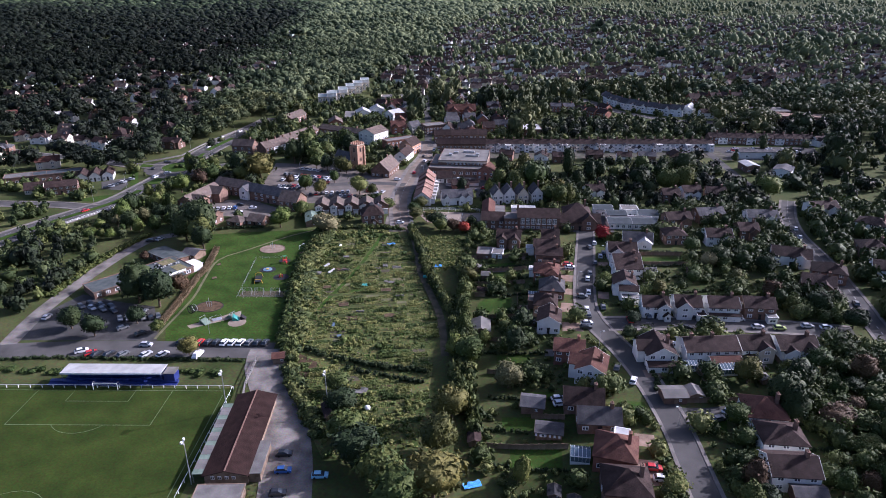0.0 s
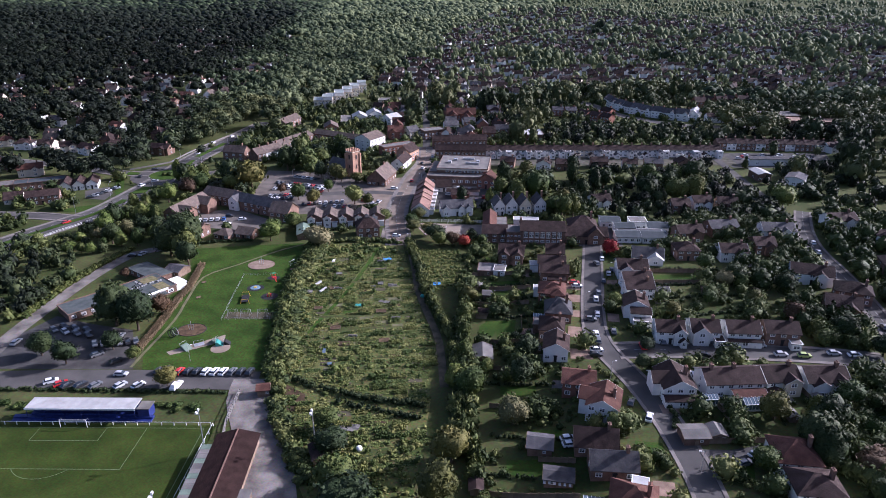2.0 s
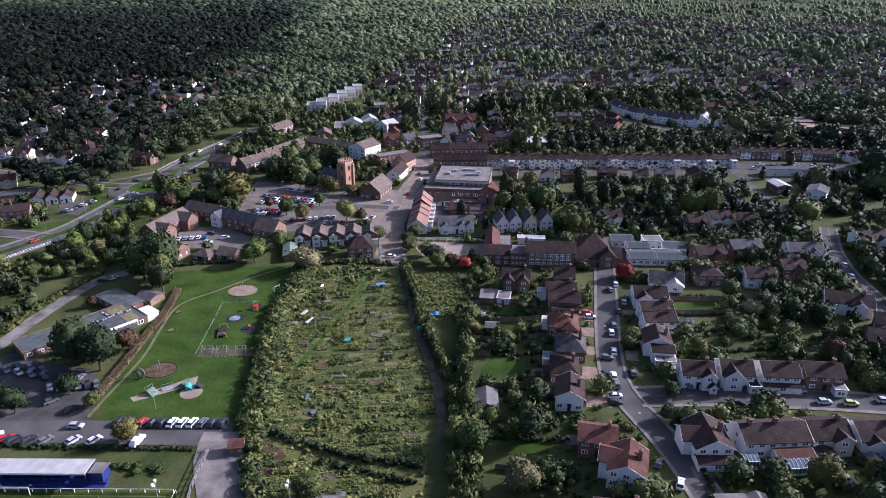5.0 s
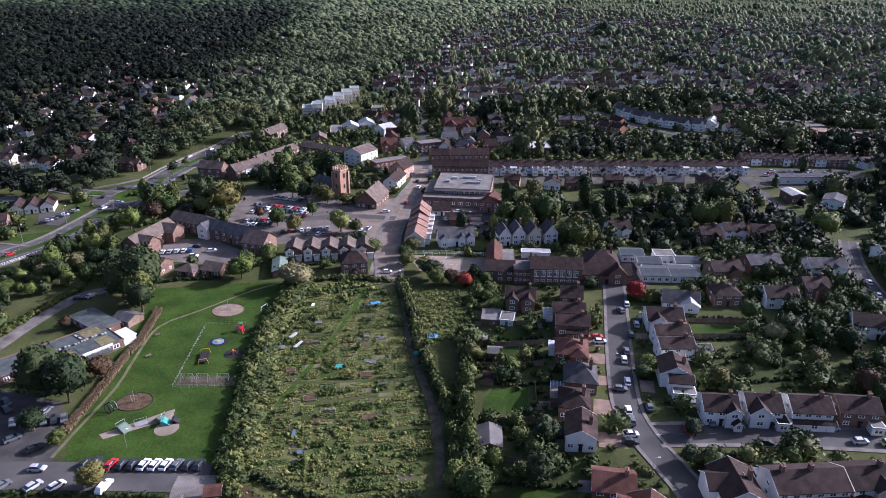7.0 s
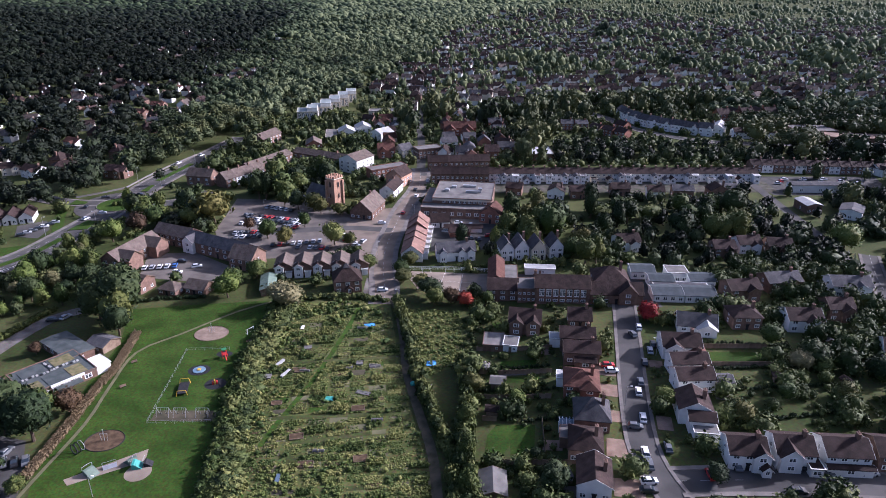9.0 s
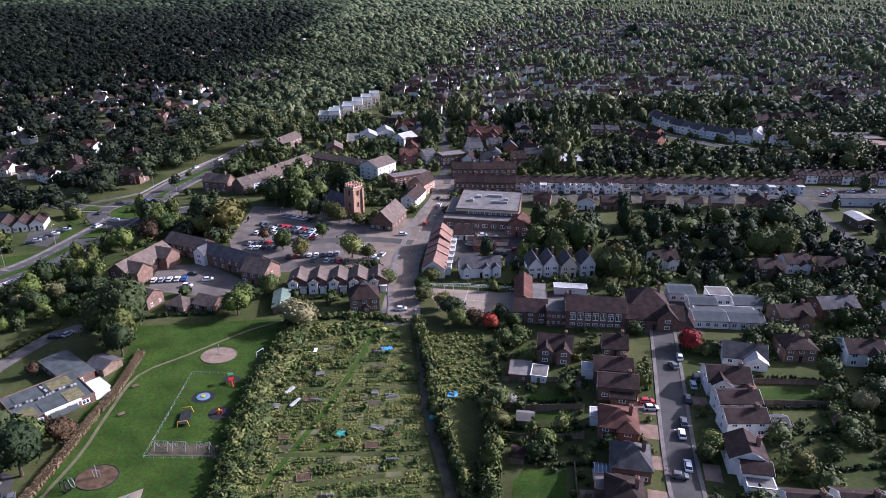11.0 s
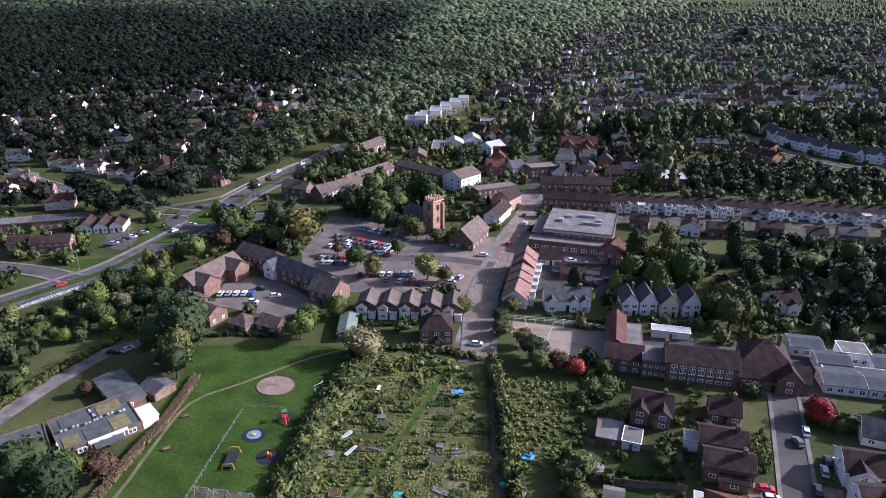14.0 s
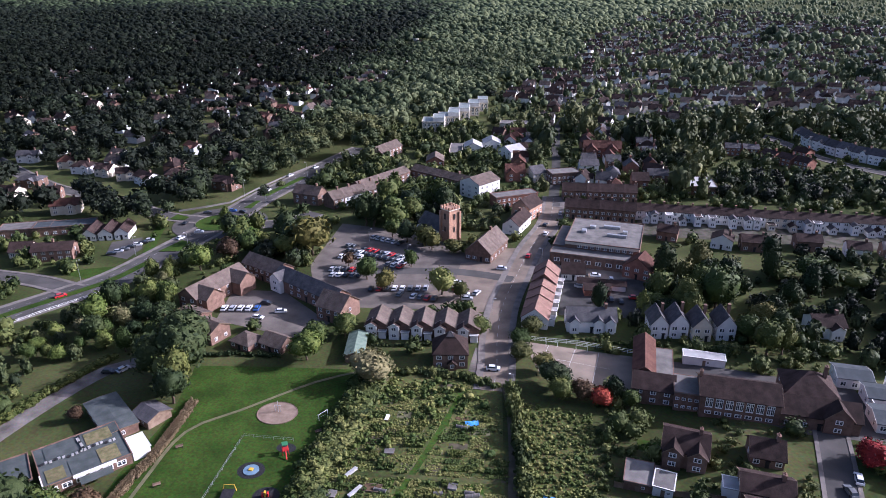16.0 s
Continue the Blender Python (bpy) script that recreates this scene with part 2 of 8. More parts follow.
# dark end carries western shade, pale grey-green end carries distance haze
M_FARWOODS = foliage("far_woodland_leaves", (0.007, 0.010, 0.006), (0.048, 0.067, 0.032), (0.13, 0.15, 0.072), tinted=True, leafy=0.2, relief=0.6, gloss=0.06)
# dark end lowered to hold the shade of the western woods
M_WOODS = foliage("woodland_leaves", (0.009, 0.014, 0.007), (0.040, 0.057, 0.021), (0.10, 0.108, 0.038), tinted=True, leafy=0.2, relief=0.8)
M_CROPS = foliage("crop_leaves", (0.040, 0.066, 0.014), (0.098, 0.125, 0.028), (0.185, 0.185, 0.055), tinted=True)
M_SHRUBS = foliage("shrub_leaves", (0.028, 0.043, 0.012), (0.068, 0.088, 0.023), (0.15, 0.158, 0.048), tinted=True)


# ---- building blocks ----
def smooth(v):
    v = min(max(v, 0.0), 1.0)
    return v * v * (3 - 2 * v)


def land(x, y):
    """The height of the ground: level, with a low rise under the streets of houses and wooded hills far off."""
    if y > 900:
        far = smooth((y - 900) / 1100)
        return far * (12 + 9 * math.sin(x * 0.0042 + 0.6) * math.sin(y * 0.0038 + 1.1) + 5 * math.sin(x * 0.009 + y * 0.006))
    return 3.5 * smooth((x - 12) / 35) * (1 - smooth((y - 260) / 120))


def mesh_of(name, verts, faces, mat=None):
    me = bpy.data.meshes.new(name)
    me.from_pydata([tuple(v) for v in verts], [], [tuple(q) for q in faces])
    if mat:
        me.materials.append(mat)
    me.update()
    return me


def part(name, me, mat=None, parent=None, label="", at=(0, 0, 0), turn=0.0, scale=None):
    """One mesh, or a mesh shared with its like, as a part of a thing."""
    if isinstance(me, bmesh.types.BMesh):
        bmesh.ops.recalc_face_normals(me, faces=me.faces)
        data = bpy.data.meshes.new(name)
        me.to_mesh(data)
        me.free()
        me = data
    if mat and not me.materials:
        me.materials.append(mat)
    ob = new(name, me)
    if mat and me.materials[0] != mat:
        ob.material_slots[0].link = "OBJECT"
        ob.material_slots[0].material = mat
    ob.parent = parent
    ob.location, ob.rotation_euler = at, (0, 0, radians(turn))
    if scale:
        ob.scale = scale
    return tagged(ob, label)


def thing(name, x, y, rot=0.0, label="", category="", group="", kind="", z=None):
    ob = new(name)
    ob.empty_display_size = 0.5
    ob.location, ob.rotation_euler = (x, y, land(x, y) if z is None else z), (0, 0, radians(rot))
    return tagged(ob, label, category, group, kind)


def box(bm, x0, y0, z0, x1, y1, z1):
    v = [bm.verts.new(c) for c in ((x0, y0, z0), (x1, y0, z0), (x1, y1, z0), (x0, y1, z0), (x0, y0, z1), (x1, y0, z1), (x1, y1, z1), (x0, y1, z1))]
    for q in ((0, 3, 2, 1), (4, 5, 6, 7), (0, 1, 5, 4), (1, 2, 6, 5), (2, 3, 7, 6), (3, 0, 4, 7)):
        bm.faces.new([v[i] for i in q])
    return v


def boxes(*rows):
    bm = bmesh.new()
    for r in rows:
        box(bm, *r)
    return bm


def rod(bm, a, b, r, n=6, r2=None):
    a, b = Vector(a), Vector(b)
    z = (b - a).normalized()
    x = z.orthogonal().normalized()
    y = z.cross(x)
    r2 = r if r2 is None else r2
    rings = []
    for c, rr in ((a, r), (b, r2)):
        rings.append([bm.verts.new(c + rr * (math.cos(2 * math.pi * i / n) * x + math.sin(2 * math.pi * i / n) * y)) for i in range(n)])
    for i in range(n):
        bm.faces.new((rings[0][i], rings[0][(i + 1) % n], rings[1][(i + 1) % n], rings[1][i]))
    bm.faces.new(rings[0][::-1]), bm.faces.new(rings[1])


def rods(r, *pairs, n=6):
    bm = bmesh.new()
    for a, b in pairs:
        rod(bm, a, b, r, n)
    return bm


UNIT = {}


def unit_box():
    if "box" not in UNIT:
        bm = boxes((-0.5, -0.5, 0, 0.5, 0.5, 1))
        UNIT["box"] = bpy.data.meshes.new("unit_block")
        bm.to_mesh(UNIT["box"])
        bm.free()
    return UNIT["box"]


TAKEN, WAYS, FIELDS, BOUNDS = [], [], [], []


def inside(x, y, poly):
    hit, j = False, len(poly) - 1
    for i in range(len(poly)):
        (xi, yi), (xj, yj) = poly[i], poly[j]
        if (yi > y) != (yj > y) and x < (xj - xi) * (y - yi) / (yj - yi) + xi:
            hit = not hit
        j = i
    return hit


def near_way(x, y, pad):
    for line, hw in WAYS[len(BOUNDS):]:
        xs, ys = [p[0] for p in line], [p[1] for p in line]
        BOUNDS.append((min(xs) - hw - 8, max(xs) + hw + 8, min(ys) - hw - 8, max(ys) + hw + 8))
    for (pts, half), (x0, x1, y0, y1) in zip(WAYS, BOUNDS):
        if not (x0 < x < x1 and y0 < y < y1):
            continue
        for (ax, ay), (bx, by) in zip(pts, pts[1:]):
            dx, dy = bx - ax, by - ay
            t = min(max(((x - ax) * dx + (y - ay) * dy) / (dx * dx + dy * dy), 0), 1)
            if (x - ax - t * dx) ** 2 + (y - ay - t * dy) ** 2 < (half + pad) ** 2:
                return True
    return False


CELLS, SEEN = {}, [0]


def built(x, y, pad):
    while SEEN[0] < len(TAKEN):
        q = TAKEN[SEEN[0]]
        SEEN[0] += 1
        reach = math.hypot(q[4], q[5]) + 6
        for i in range(int((q[0] - reach) // 30), int((q[0] + reach) // 30) + 1):
            for j in range(int((q[1] - reach) // 30), int((q[1] + reach) // 30) + 1):
                CELLS.setdefault((i, j), []).append(q)
    for cx, cy, c, s, hw, hd in CELLS.get((int(x // 30), int(y // 30)), ()):
        dx, dy = x - cx, y - cy
        if abs(dx * c + dy * s) < hw + pad and abs(-dx * s + dy * c) < hd + pad:
            return True
    return False


def free(x, y, pad=1.0):
    return not built(x, y, pad) and not near_way(x, y, pad) and not any(inside(x, y, f) for f in FIELDS)


# ---- ground, roads and surfaces ----
def sheet(name, poly, mat, z, label, category="", step=6.0, thick=0.0, kind="structure", mark=True):
    """A flat piece of ground with a plan outline, laid on the land."""
    bm = bmesh.new()
    f = bm.faces.new([bm.verts.new((x, y, 0)) for x, y in poly])
    bmesh.ops.recalc_face_normals(bm, faces=[f])
    bmesh.ops.triangulate(bm, faces=bm.faces[:])
    for _ in range(7):
        long = [e for e in bm.edges if e.calc_length() > step * 2]
        if not long or len(bm.faces) > 6000:
            break
        bmesh.ops.subdivide_edges(bm, edges=long, cuts=1)
        bmesh.ops.triangulate(bm, faces=[q for q in bm.faces if len(q.verts) > 3])
    for v in bm.verts:
        v.co.z = land(v.co.x, v.co.y) + z
    if f.is_valid and f.normal.z < 0 or sum(q.normal.z for q in bm.faces) < 0:
        bmesh.ops.reverse_faces(bm, faces=bm.faces[:])
    if thick:
        rim = [e for e in bm.edges if e.is_boundary]
        low = bmesh.ops.extrude_edge_only(bm, edges=rim)
        for v in low["geom"]:
            if isinstance(v, bmesh.types.BMVert):
                v.co.z -= thick
    data = bpy.data.meshes.new(name)
    bm.normal_update()
    bm.to_mesh(data)
    bm.free()
    data.materials.append(mat)
    if mark:
        FIELDS.append(poly)
    return tagged(new(name, data), label, category or name.replace("_", " "), kind=kind)


def offset_line(pts, d):
    out = []
    for i, (x, y) in enumerate(pts):
        ax, ay = pts[max(i - 1, 0)]
        bx, by = pts[min(i + 1, len(pts) - 1)]
        n = math.hypot(bx - ax, by - ay)
        out.append((x - (by - ay) / n * d, y + (bx - ax) / n * d))
    return out


def curve(pts, step=5.0):
    """A smooth line through the points of a plan."""
    out = []
    for i in range(len(pts) - 1):
        p0, p1, p2, p3 = pts[max(i - 1, 0)], pts[i], pts[i + 1], pts[min(i + 2, len(pts) - 1)]
        n = max(2, int(math.hypot(p2[0] - p1[0], p2[1] - p1[1]) / step))
        for k in range(n):
            t = k / n
            out.append(tuple(0.5 * (2 * b + (c - a) * t + (2 * a - 5 * b + 4 * c - d) * t * t + (3 * b - a - 3 * c + d) * t ** 3) for a, b, c, d in zip(p0, p1, p2, p3)))
    return out + [pts[-1]]


def strip(name, pts, left, right, z, mat, label, category, thick=0.0, across=2):
    """A ribbon of ground along a line, from left to right of it."""
    rows = [offset_line(pts, left + (right - left) * k / across) for k in range(across + 1)]
    verts, faces, m = [], [], len(pts)
    for r in rows:
        verts += [(x, y, land(x, y) + z) for x, y in r]
    for k in range(across):
        for i in range(m - 1):
            faces.append((k * m + i, k * m + i + 1, (k + 1) * m + i + 1, (k + 1) * m + i))
    if thick:
        b = len(verts)
        verts += [(x, y, land(x, y) + z - thick) for x, y in rows[0] + rows[-1]]
        for i in range(m - 1):
            faces.append((i, b + i, b + i + 1, i + 1))
            faces.append((across * m + i, across * m + i + 1, b + m + i + 1, b + m + i))
    me = mesh_of(name, verts, faces, mat)
    if sum(p.normal.z for p in me.polygons) < 0:
        me.flip_normals()
    return tagged(new(name, me), label, category, kind="structure")


ROAD_Z = [0.05]


def road(pts, width, pave=1.4, label="grey asphalt street with pavements", mat=None):
    line = curve(pts)
    ROAD_Z[0] += 0.006
    WAYS.append((line, width / 2 + pave))
    strip("road", line, width / 2, -width / 2, ROAD_Z[0], mat or M_ROAD, label, "road", across=4)
    if pave:
        for s in (1, -1):
            strip("pavement", line, s * (width / 2 + pave), s * width / 2, ROAD_Z[0] + 0.12, M_PAVE, "pale paved footway with a raised kerb", "pavement", 0.2)
    return line


def ground():
    xs = sorted({-4500, -3500, -2500, *range(-1800, -300, 100), *range(-300, 300, 8), *range(300, 1900, 100), 2500, 3500, 4500})
    ys = sorted({-600, -300, *range(-100, 100, 20), *range(100, 420, 8), *range(420, 1400, 60), *range(1400, 4800, 100)})
    verts = [(x, y, land(x, y)) for y in ys for x in xs]
    w = len(xs)
    faces = [(j * w + i, j * w + i + 1, (j + 1) * w + i + 1, (j + 1) * w + i) for j in range(len(ys) - 1) for i in range(w - 1)]
    tagged(new("ground", mesh_of("ground", verts, faces, M_GRASS)), "rough green grass and garden ground to the horizon", "ground", kind="structure")


ground()
road([(68, 306), (65.4, 292), (61, 270), (57, 250), (54, 234), (51.9, 220), (52, 210), (54, 201), (58, 188), (60.8, 174), (62.3, 160), (62.8, 146), (62, 128), (60, 60)], 6.6, 1.0)
side_street = road([(56, 206), (70, 206.5), (90, 206), (120, 203.5), (138, 200)], 7.5)
road([(62, 156), (74, 155.5), (84, 158)], 5, 0, "short asphalt drive beside a garden wall")
back_road = road([(186, 350), (172, 320), (163, 292), (159, 262), (153, 228), (148, 205), (142, 170), (140, 120)], 6.0, 1.2)
town_street = road([(-21, 303), (-22, 318), (-24, 334), (-25, 357), (-23, 383), (-20, 414), (-15, 440), (-13.5, 458), (-14, 490)], 7.5, 2.2, "town street of worn asphalt and tan paving", M_TOWN)
road([(-14, 490), (-15, 530), (-17, 575), (-19, 610), (-20, 680), (-8, 760), (20, 850), (60, 960), (110, 1080), (170, 1200)], 5.5, 0.0, "long residential street of grey asphalt", M_DARKROAD)
road([(-24, 380), (-45, 383), (-72, 379), (-100, 372)], 6, 0.0, "car park lane of worn asphalt")
dual = road([(-222, 262), (-209, 290), (-196.5, 316), (-186.5, 334), (-179, 350), (-175, 374), (-172, 398), (-170, 417), (-170, 440), (-168, 466), (-163, 495), (-156, 540), (-150, 575)], 14, 2.0, "dual carriageway of dark asphalt")
road([(-176, 419), (-203, 421), (-238, 436), (-300, 455), (-380, 500)], 7.5, 1.5)
road([(-160, 419), (-148, 419), (-137, 426), (-130, 440)], 8, 1.5, "short asphalt road from the roundabout to the shops")
road([(-187, 337), (-200, 340), (-213, 342), (-250, 344), (-320, 352)], 7, 1.5)
road([(-160, 189), (-142, 192), (-118, 193.5), (-80, 193.5), (-56, 193)], 10, 0.0, "asphalt park road with parking bays")
road([(-57, 194), (-56, 184), (-50, 170), (-42, 150), (-37, 128), (-34, 95), (-33, 40)], 13, 0.0, "worn gravel and tarmac yard road", M_YARD)
road([(-146, 196), (-148, 218), (-147, 240), (-144, 268), (-138, 290), (-128, 298)], 6, 0.0, "pale unmade track past the community hall", M_YARD)
road([(-18, 306), (-15, 295), (-12, 275), (-10, 257), (-5, 235), (-1, 217), (1, 190)], 2.6, 0.0, "dark earth footpath between hedges", M_TRACK)
road([(-62, 305), (-73, 297), (-88, 280), (-98, 268), (-97.5, 248), (-96, 231), (-97.5, 209), (-98, 200)], 1.0, 0.0, "narrow worn path across the park lawn", M_PATH)
road([(-14, 477), (30, 477), (80, 478), (140, 479), (182, 479)], 6.0, 1.2)
road([(118, 690), (138, 650), (150, 610), (172, 580), (200, 562), (250, 556), (340, 552)], 7, 1.5)
road([(172, 320), (174, 350), (177, 376), (179, 420), (181, 458)], 5.0, 0.0)

PARK = [(-113, 298), (-90, 302), (-62, 306), (-60, 285), (-59, 262), (-56, 225), (-54, 199), (-94, 199), (-100, 215), (-101, 230), (-105, 250), (-106, 274)]
sheet("lawn", PARK, M_LAWN, 0.03, "bright mown park lawn", "lawn")
PITCH = [(-140, 60), (-61.5, 60), (-61.5, 171.5), (-140, 171.5)]
sheet("football_pitch", PITCH, M_PITCH, 0.03, "green mown football pitch with faint white lines", "pitch", 10)
ALLOT = [(-19, 307), (-57, 304), (-60, 270), (-56, 225), (-51, 186), (-40, 160), (-30, 140), (-6, 145), (-3, 180), (-3, 217), (-12, 257), (-16, 285)]
sheet("allotment_ground", ALLOT, M_ALLOT, 0.03, "yellow-green rough grass between allotment beds", "ground", mark=False)
CARPARK = [(-112, 428), (-62, 422), (-40, 394), (-33, 358), (-48, 349), (-92, 343), (-108, 378)]
sheet("car_park", CARPARK, M_CARPARK, 0.03, "worn grey-brown asphalt town car park", "car park")
LEISURE = [(-146, 199), (-145, 222), (-140, 234), (-124, 228), (-108, 224), (-99, 206), (-97, 199)]
# tree shade is put into the colour of this surface
sheet("leisure_car_park", LEISURE, M_DARKROAD, 0.03, "dark asphalt car park beside the park, deepened for tree shade", "car park")
COURT = [(-15.5, 333), (20, 330), (18, 309), (-9, 316)]
sheet("town_square", [(-47, 392), (-38, 396), (-30, 412), (-20, 414), (-22, 383), (-25, 352), (-34, 350), (-62, 352), (-46, 372)], M_TOWN, 0.04, "tan paved square and forecourt beside the town street", "square")
sheet("garage_yard", [(-5, 354), (27, 357), (28, 391), (-4, 384)], M_DARKROAD, 0.034, "dark asphalt yard with garages behind the terrace", "yard")
sheet("school_playground", COURT, M_COURT, 0.035, "sunlit asphalt school playground with faint court lines", "playground")
sheet("school_yard", [(18, 309), (20, 330), (80, 322), (80, 296), (60, 296)], M_ROAD, 0.03, "dark asphalt yard behind the school", "yard")
sheet("close_yard", [(-128, 350), (-108, 352), (-82, 332), (-88, 320), (-100, 322), (-122, 326)], M_CARPARK, 0.032, "asphalt yard with parking inside the flats", "yard")
sheet("lodge_drive", [(-30, 326), (-24, 326), (-22, 310), (-30, 312)], M_YARD, 0.032, "gravel drive beside the lodge", "drive")
DRIVES = ((47.5, 264, 7, 5, -9), (50, 254, 6, 7, -10), (49, 243, 6, 6, -10), (47.5, 231, 6, 5, -10), (45.5, 218, 6, 7, -12), (44.5, 204, 7, 6, -8), (51, 132, 6, 9, -8), (53, 144, 5, 5, -8), (73, 192, 6, 8, 0), (98, 210.5, 20, 3, -2), (75, 210, 18, 3, -3), (60, 228, 4, 6, -10), (66, 257, 4, 4, -8))
for x, y, w, d, r in DRIVES:
    c, s_ = math.cos(radians(r)), math.sin(radians(r))
    sheet("driveway", [(x + c * u * w / 2 - s_ * v * d / 2, y + s_ * u * w / 2 + c * v * d / 2) for u, v in ((-1, -1), (1, -1), (1, 1), (-1, 1))], M_DRIVE, 0.045, "tan brick-paved front drive of a house", "driveway", 4)
sheet("supermarket_yard", [(-20, 392), (-14, 425), (0, 404), (28, 398), (28, 384), (-6, 384)], M_COURT, 0.033, "grey paved yard by the supermarket", "yard")


# ---- houses ----
def gable_roof(L, S, ze, pitch, over=0.4, thick=0.2, hip=False):
    k = math.tan(radians(pitch))
    zr, zo = ze + S / 2 * k, ze - over * k
    a, b = L / 2 + over, S / 2 + over
    r = max(a - b, 0.15) if hip else a
    bm = bmesh.new()
    top = [bm.verts.new(c) for c in ((-a, -b, zo), (a, -b, zo), (a, b, zo), (-a, b, zo), (-r, 0, zr), (r, 0, zr))]
    low = [bm.verts.new((v.co.x, v.co.y, v.co.z - thick)) for v in top]
    for q in ((0, 1, 5, 4), (2, 3, 4, 5)):
        bm.faces.new([top[i] for i in q])
        bm.faces.new([low[i] for i in q[::-1]])
    for q in ((1, 2, 5), (3, 0, 4)):
        if hip:
            bm.faces.new([top[i] for i in q])
            bm.faces.new([low[i] for i in q[::-1]])
    for i, j in ((0, 1), (2, 3)) + (((1, 2), (3, 0)) if hip else ((1, 5), (5, 2), (3, 4), (4, 0))):
        bm.faces.new((top[i], low[i], low[j], top[j]))
    return bm


def gable_walls(L, S, ze, pitch, hip=False):
    bm = bmesh.new()
    if hip:
        box(bm, -L / 2, -S / 2, -0.6, L / 2, S / 2, ze - 0.12)
        return bm
    zr = ze + S / 2 * math.tan(radians(pitch)) - 0.15
    rings = []
    for x in (-L / 2, L / 2):
        rings.append([bm.verts.new(c) for c in ((x, -S / 2, -0.6), (x, S / 2, -0.6), (x, S / 2, ze - 0.12), (x, 0, zr), (x, -S / 2, ze - 0.12))])
    bm.faces.new(rings[0][::-1]), bm.faces.new(rings[1])
    for i in range(5):
        j = (i + 1) % 5
        bm.faces.new((rings[0][i], rings[0][j], rings[1][j], rings[1][i]))
    return bm


def window_mesh():
    if "win" not in UNIT:
        t = 0.11
        bm = boxes((-0.5, -0.05, 0, -0.5 + t, 0.03, 1), (0.5 - t, -0.05, 0, 0.5, 0.03, 1), (-0.5 + t, -0.05, 0, 0.5 - t, 0.03, t), (-0.5 + t, -0.05, 1 - t, 0.5 - t, 0.03, 1), (-0.045, -0.04, t, 0.045, 0.03, 1 - t), (-0.5 + t, -0.04, 0.62, -0.03, 0.03, 0.66), (0.03, -0.04, 0.62, 0.5 - t, 0.03, 0.66))
        UNIT["win"] = bpy.data.meshes.new("window_bars")
        bm.to_mesh(UNIT["win"])
        bm.free()
        bm = boxes((-0.46, -0.015, 0.05, 0.46, 0.02, 0.95))
        UNIT["pane"] = bpy.data.meshes.new("pane")
        bm.to_mesh(UNIT["pane"])
        bm.free()
    return UNIT["win"], UNIT["pane"]


def window(parent, x, y, z, turn, w=1.5, h=1.2):
    bars, pane = window_mesh()
    if parent.location.y > 335 or (parent.location.x > 118 and parent.location.y > 225):
        if "far_win" not in UNIT:
            bm = boxes((-0.5, -0.06, 0, 0.5, 0.03, 1))
            bm.faces.ensure_lookup_table()
            front = [f for f in bm.faces if f.calc_center_median().y < -0.05]
            cut = bmesh.ops.subdivide_edges(bm, edges=[e for e in front[0].edges if abs(e.verts[0].co.x - e.verts[1].co.x) > 0.5], cuts=1, use_grid_fill=True)
            front = [f for f in bm.faces if f.calc_center_median().y < -0.05 and abs(f.normal.y) > 0.9 or f.calc_center_median().y < -0.059]
            bmesh.ops.inset_individual(bm, faces=front, thickness=0.11, depth=-0.03)
            for f in front:
                f.material_index = 1
            UNIT["far_win"] = bpy.data.meshes.new("window_whole")
            bm.to_mesh(UNIT["far_win"])
            bm.free()
            UNIT["far_win"].materials.append(M_WPAINT)
            UNIT["far_win"].materials.append(M_GLASS)
        return part("window", UNIT["far_win"], None, parent, "", (x, y, z), turn, (w, 1, h))
    ob = part("window", bars, M_WPAINT, parent, "", (x, y, z), turn, (w, 1, h))
    part("pane", pane, M_GLASS, ob)
    return ob


def chimney(parent, x, y, z0, z1, mat):
    bm = boxes((-0.4, -0.55, z0, 0.4, 0.55, z1), (-0.48, -0.63, z1, 0.48, 0.63, z1 + 0.18))
    ob = part("chimney", bm, mat, parent, "", (x, y, 0))
    if parent.location.y < 330 and parent.location.y > 1:
        for s in (-0.28, 0.28):
            bm = bmesh.new()
            rod(bm, (0, s, z1 + 0.18), (0, s, z1 + 0.62), 0.14, 8, 0.11)
            part("chimney_pot", bm, M_ORANGETILE, ob)


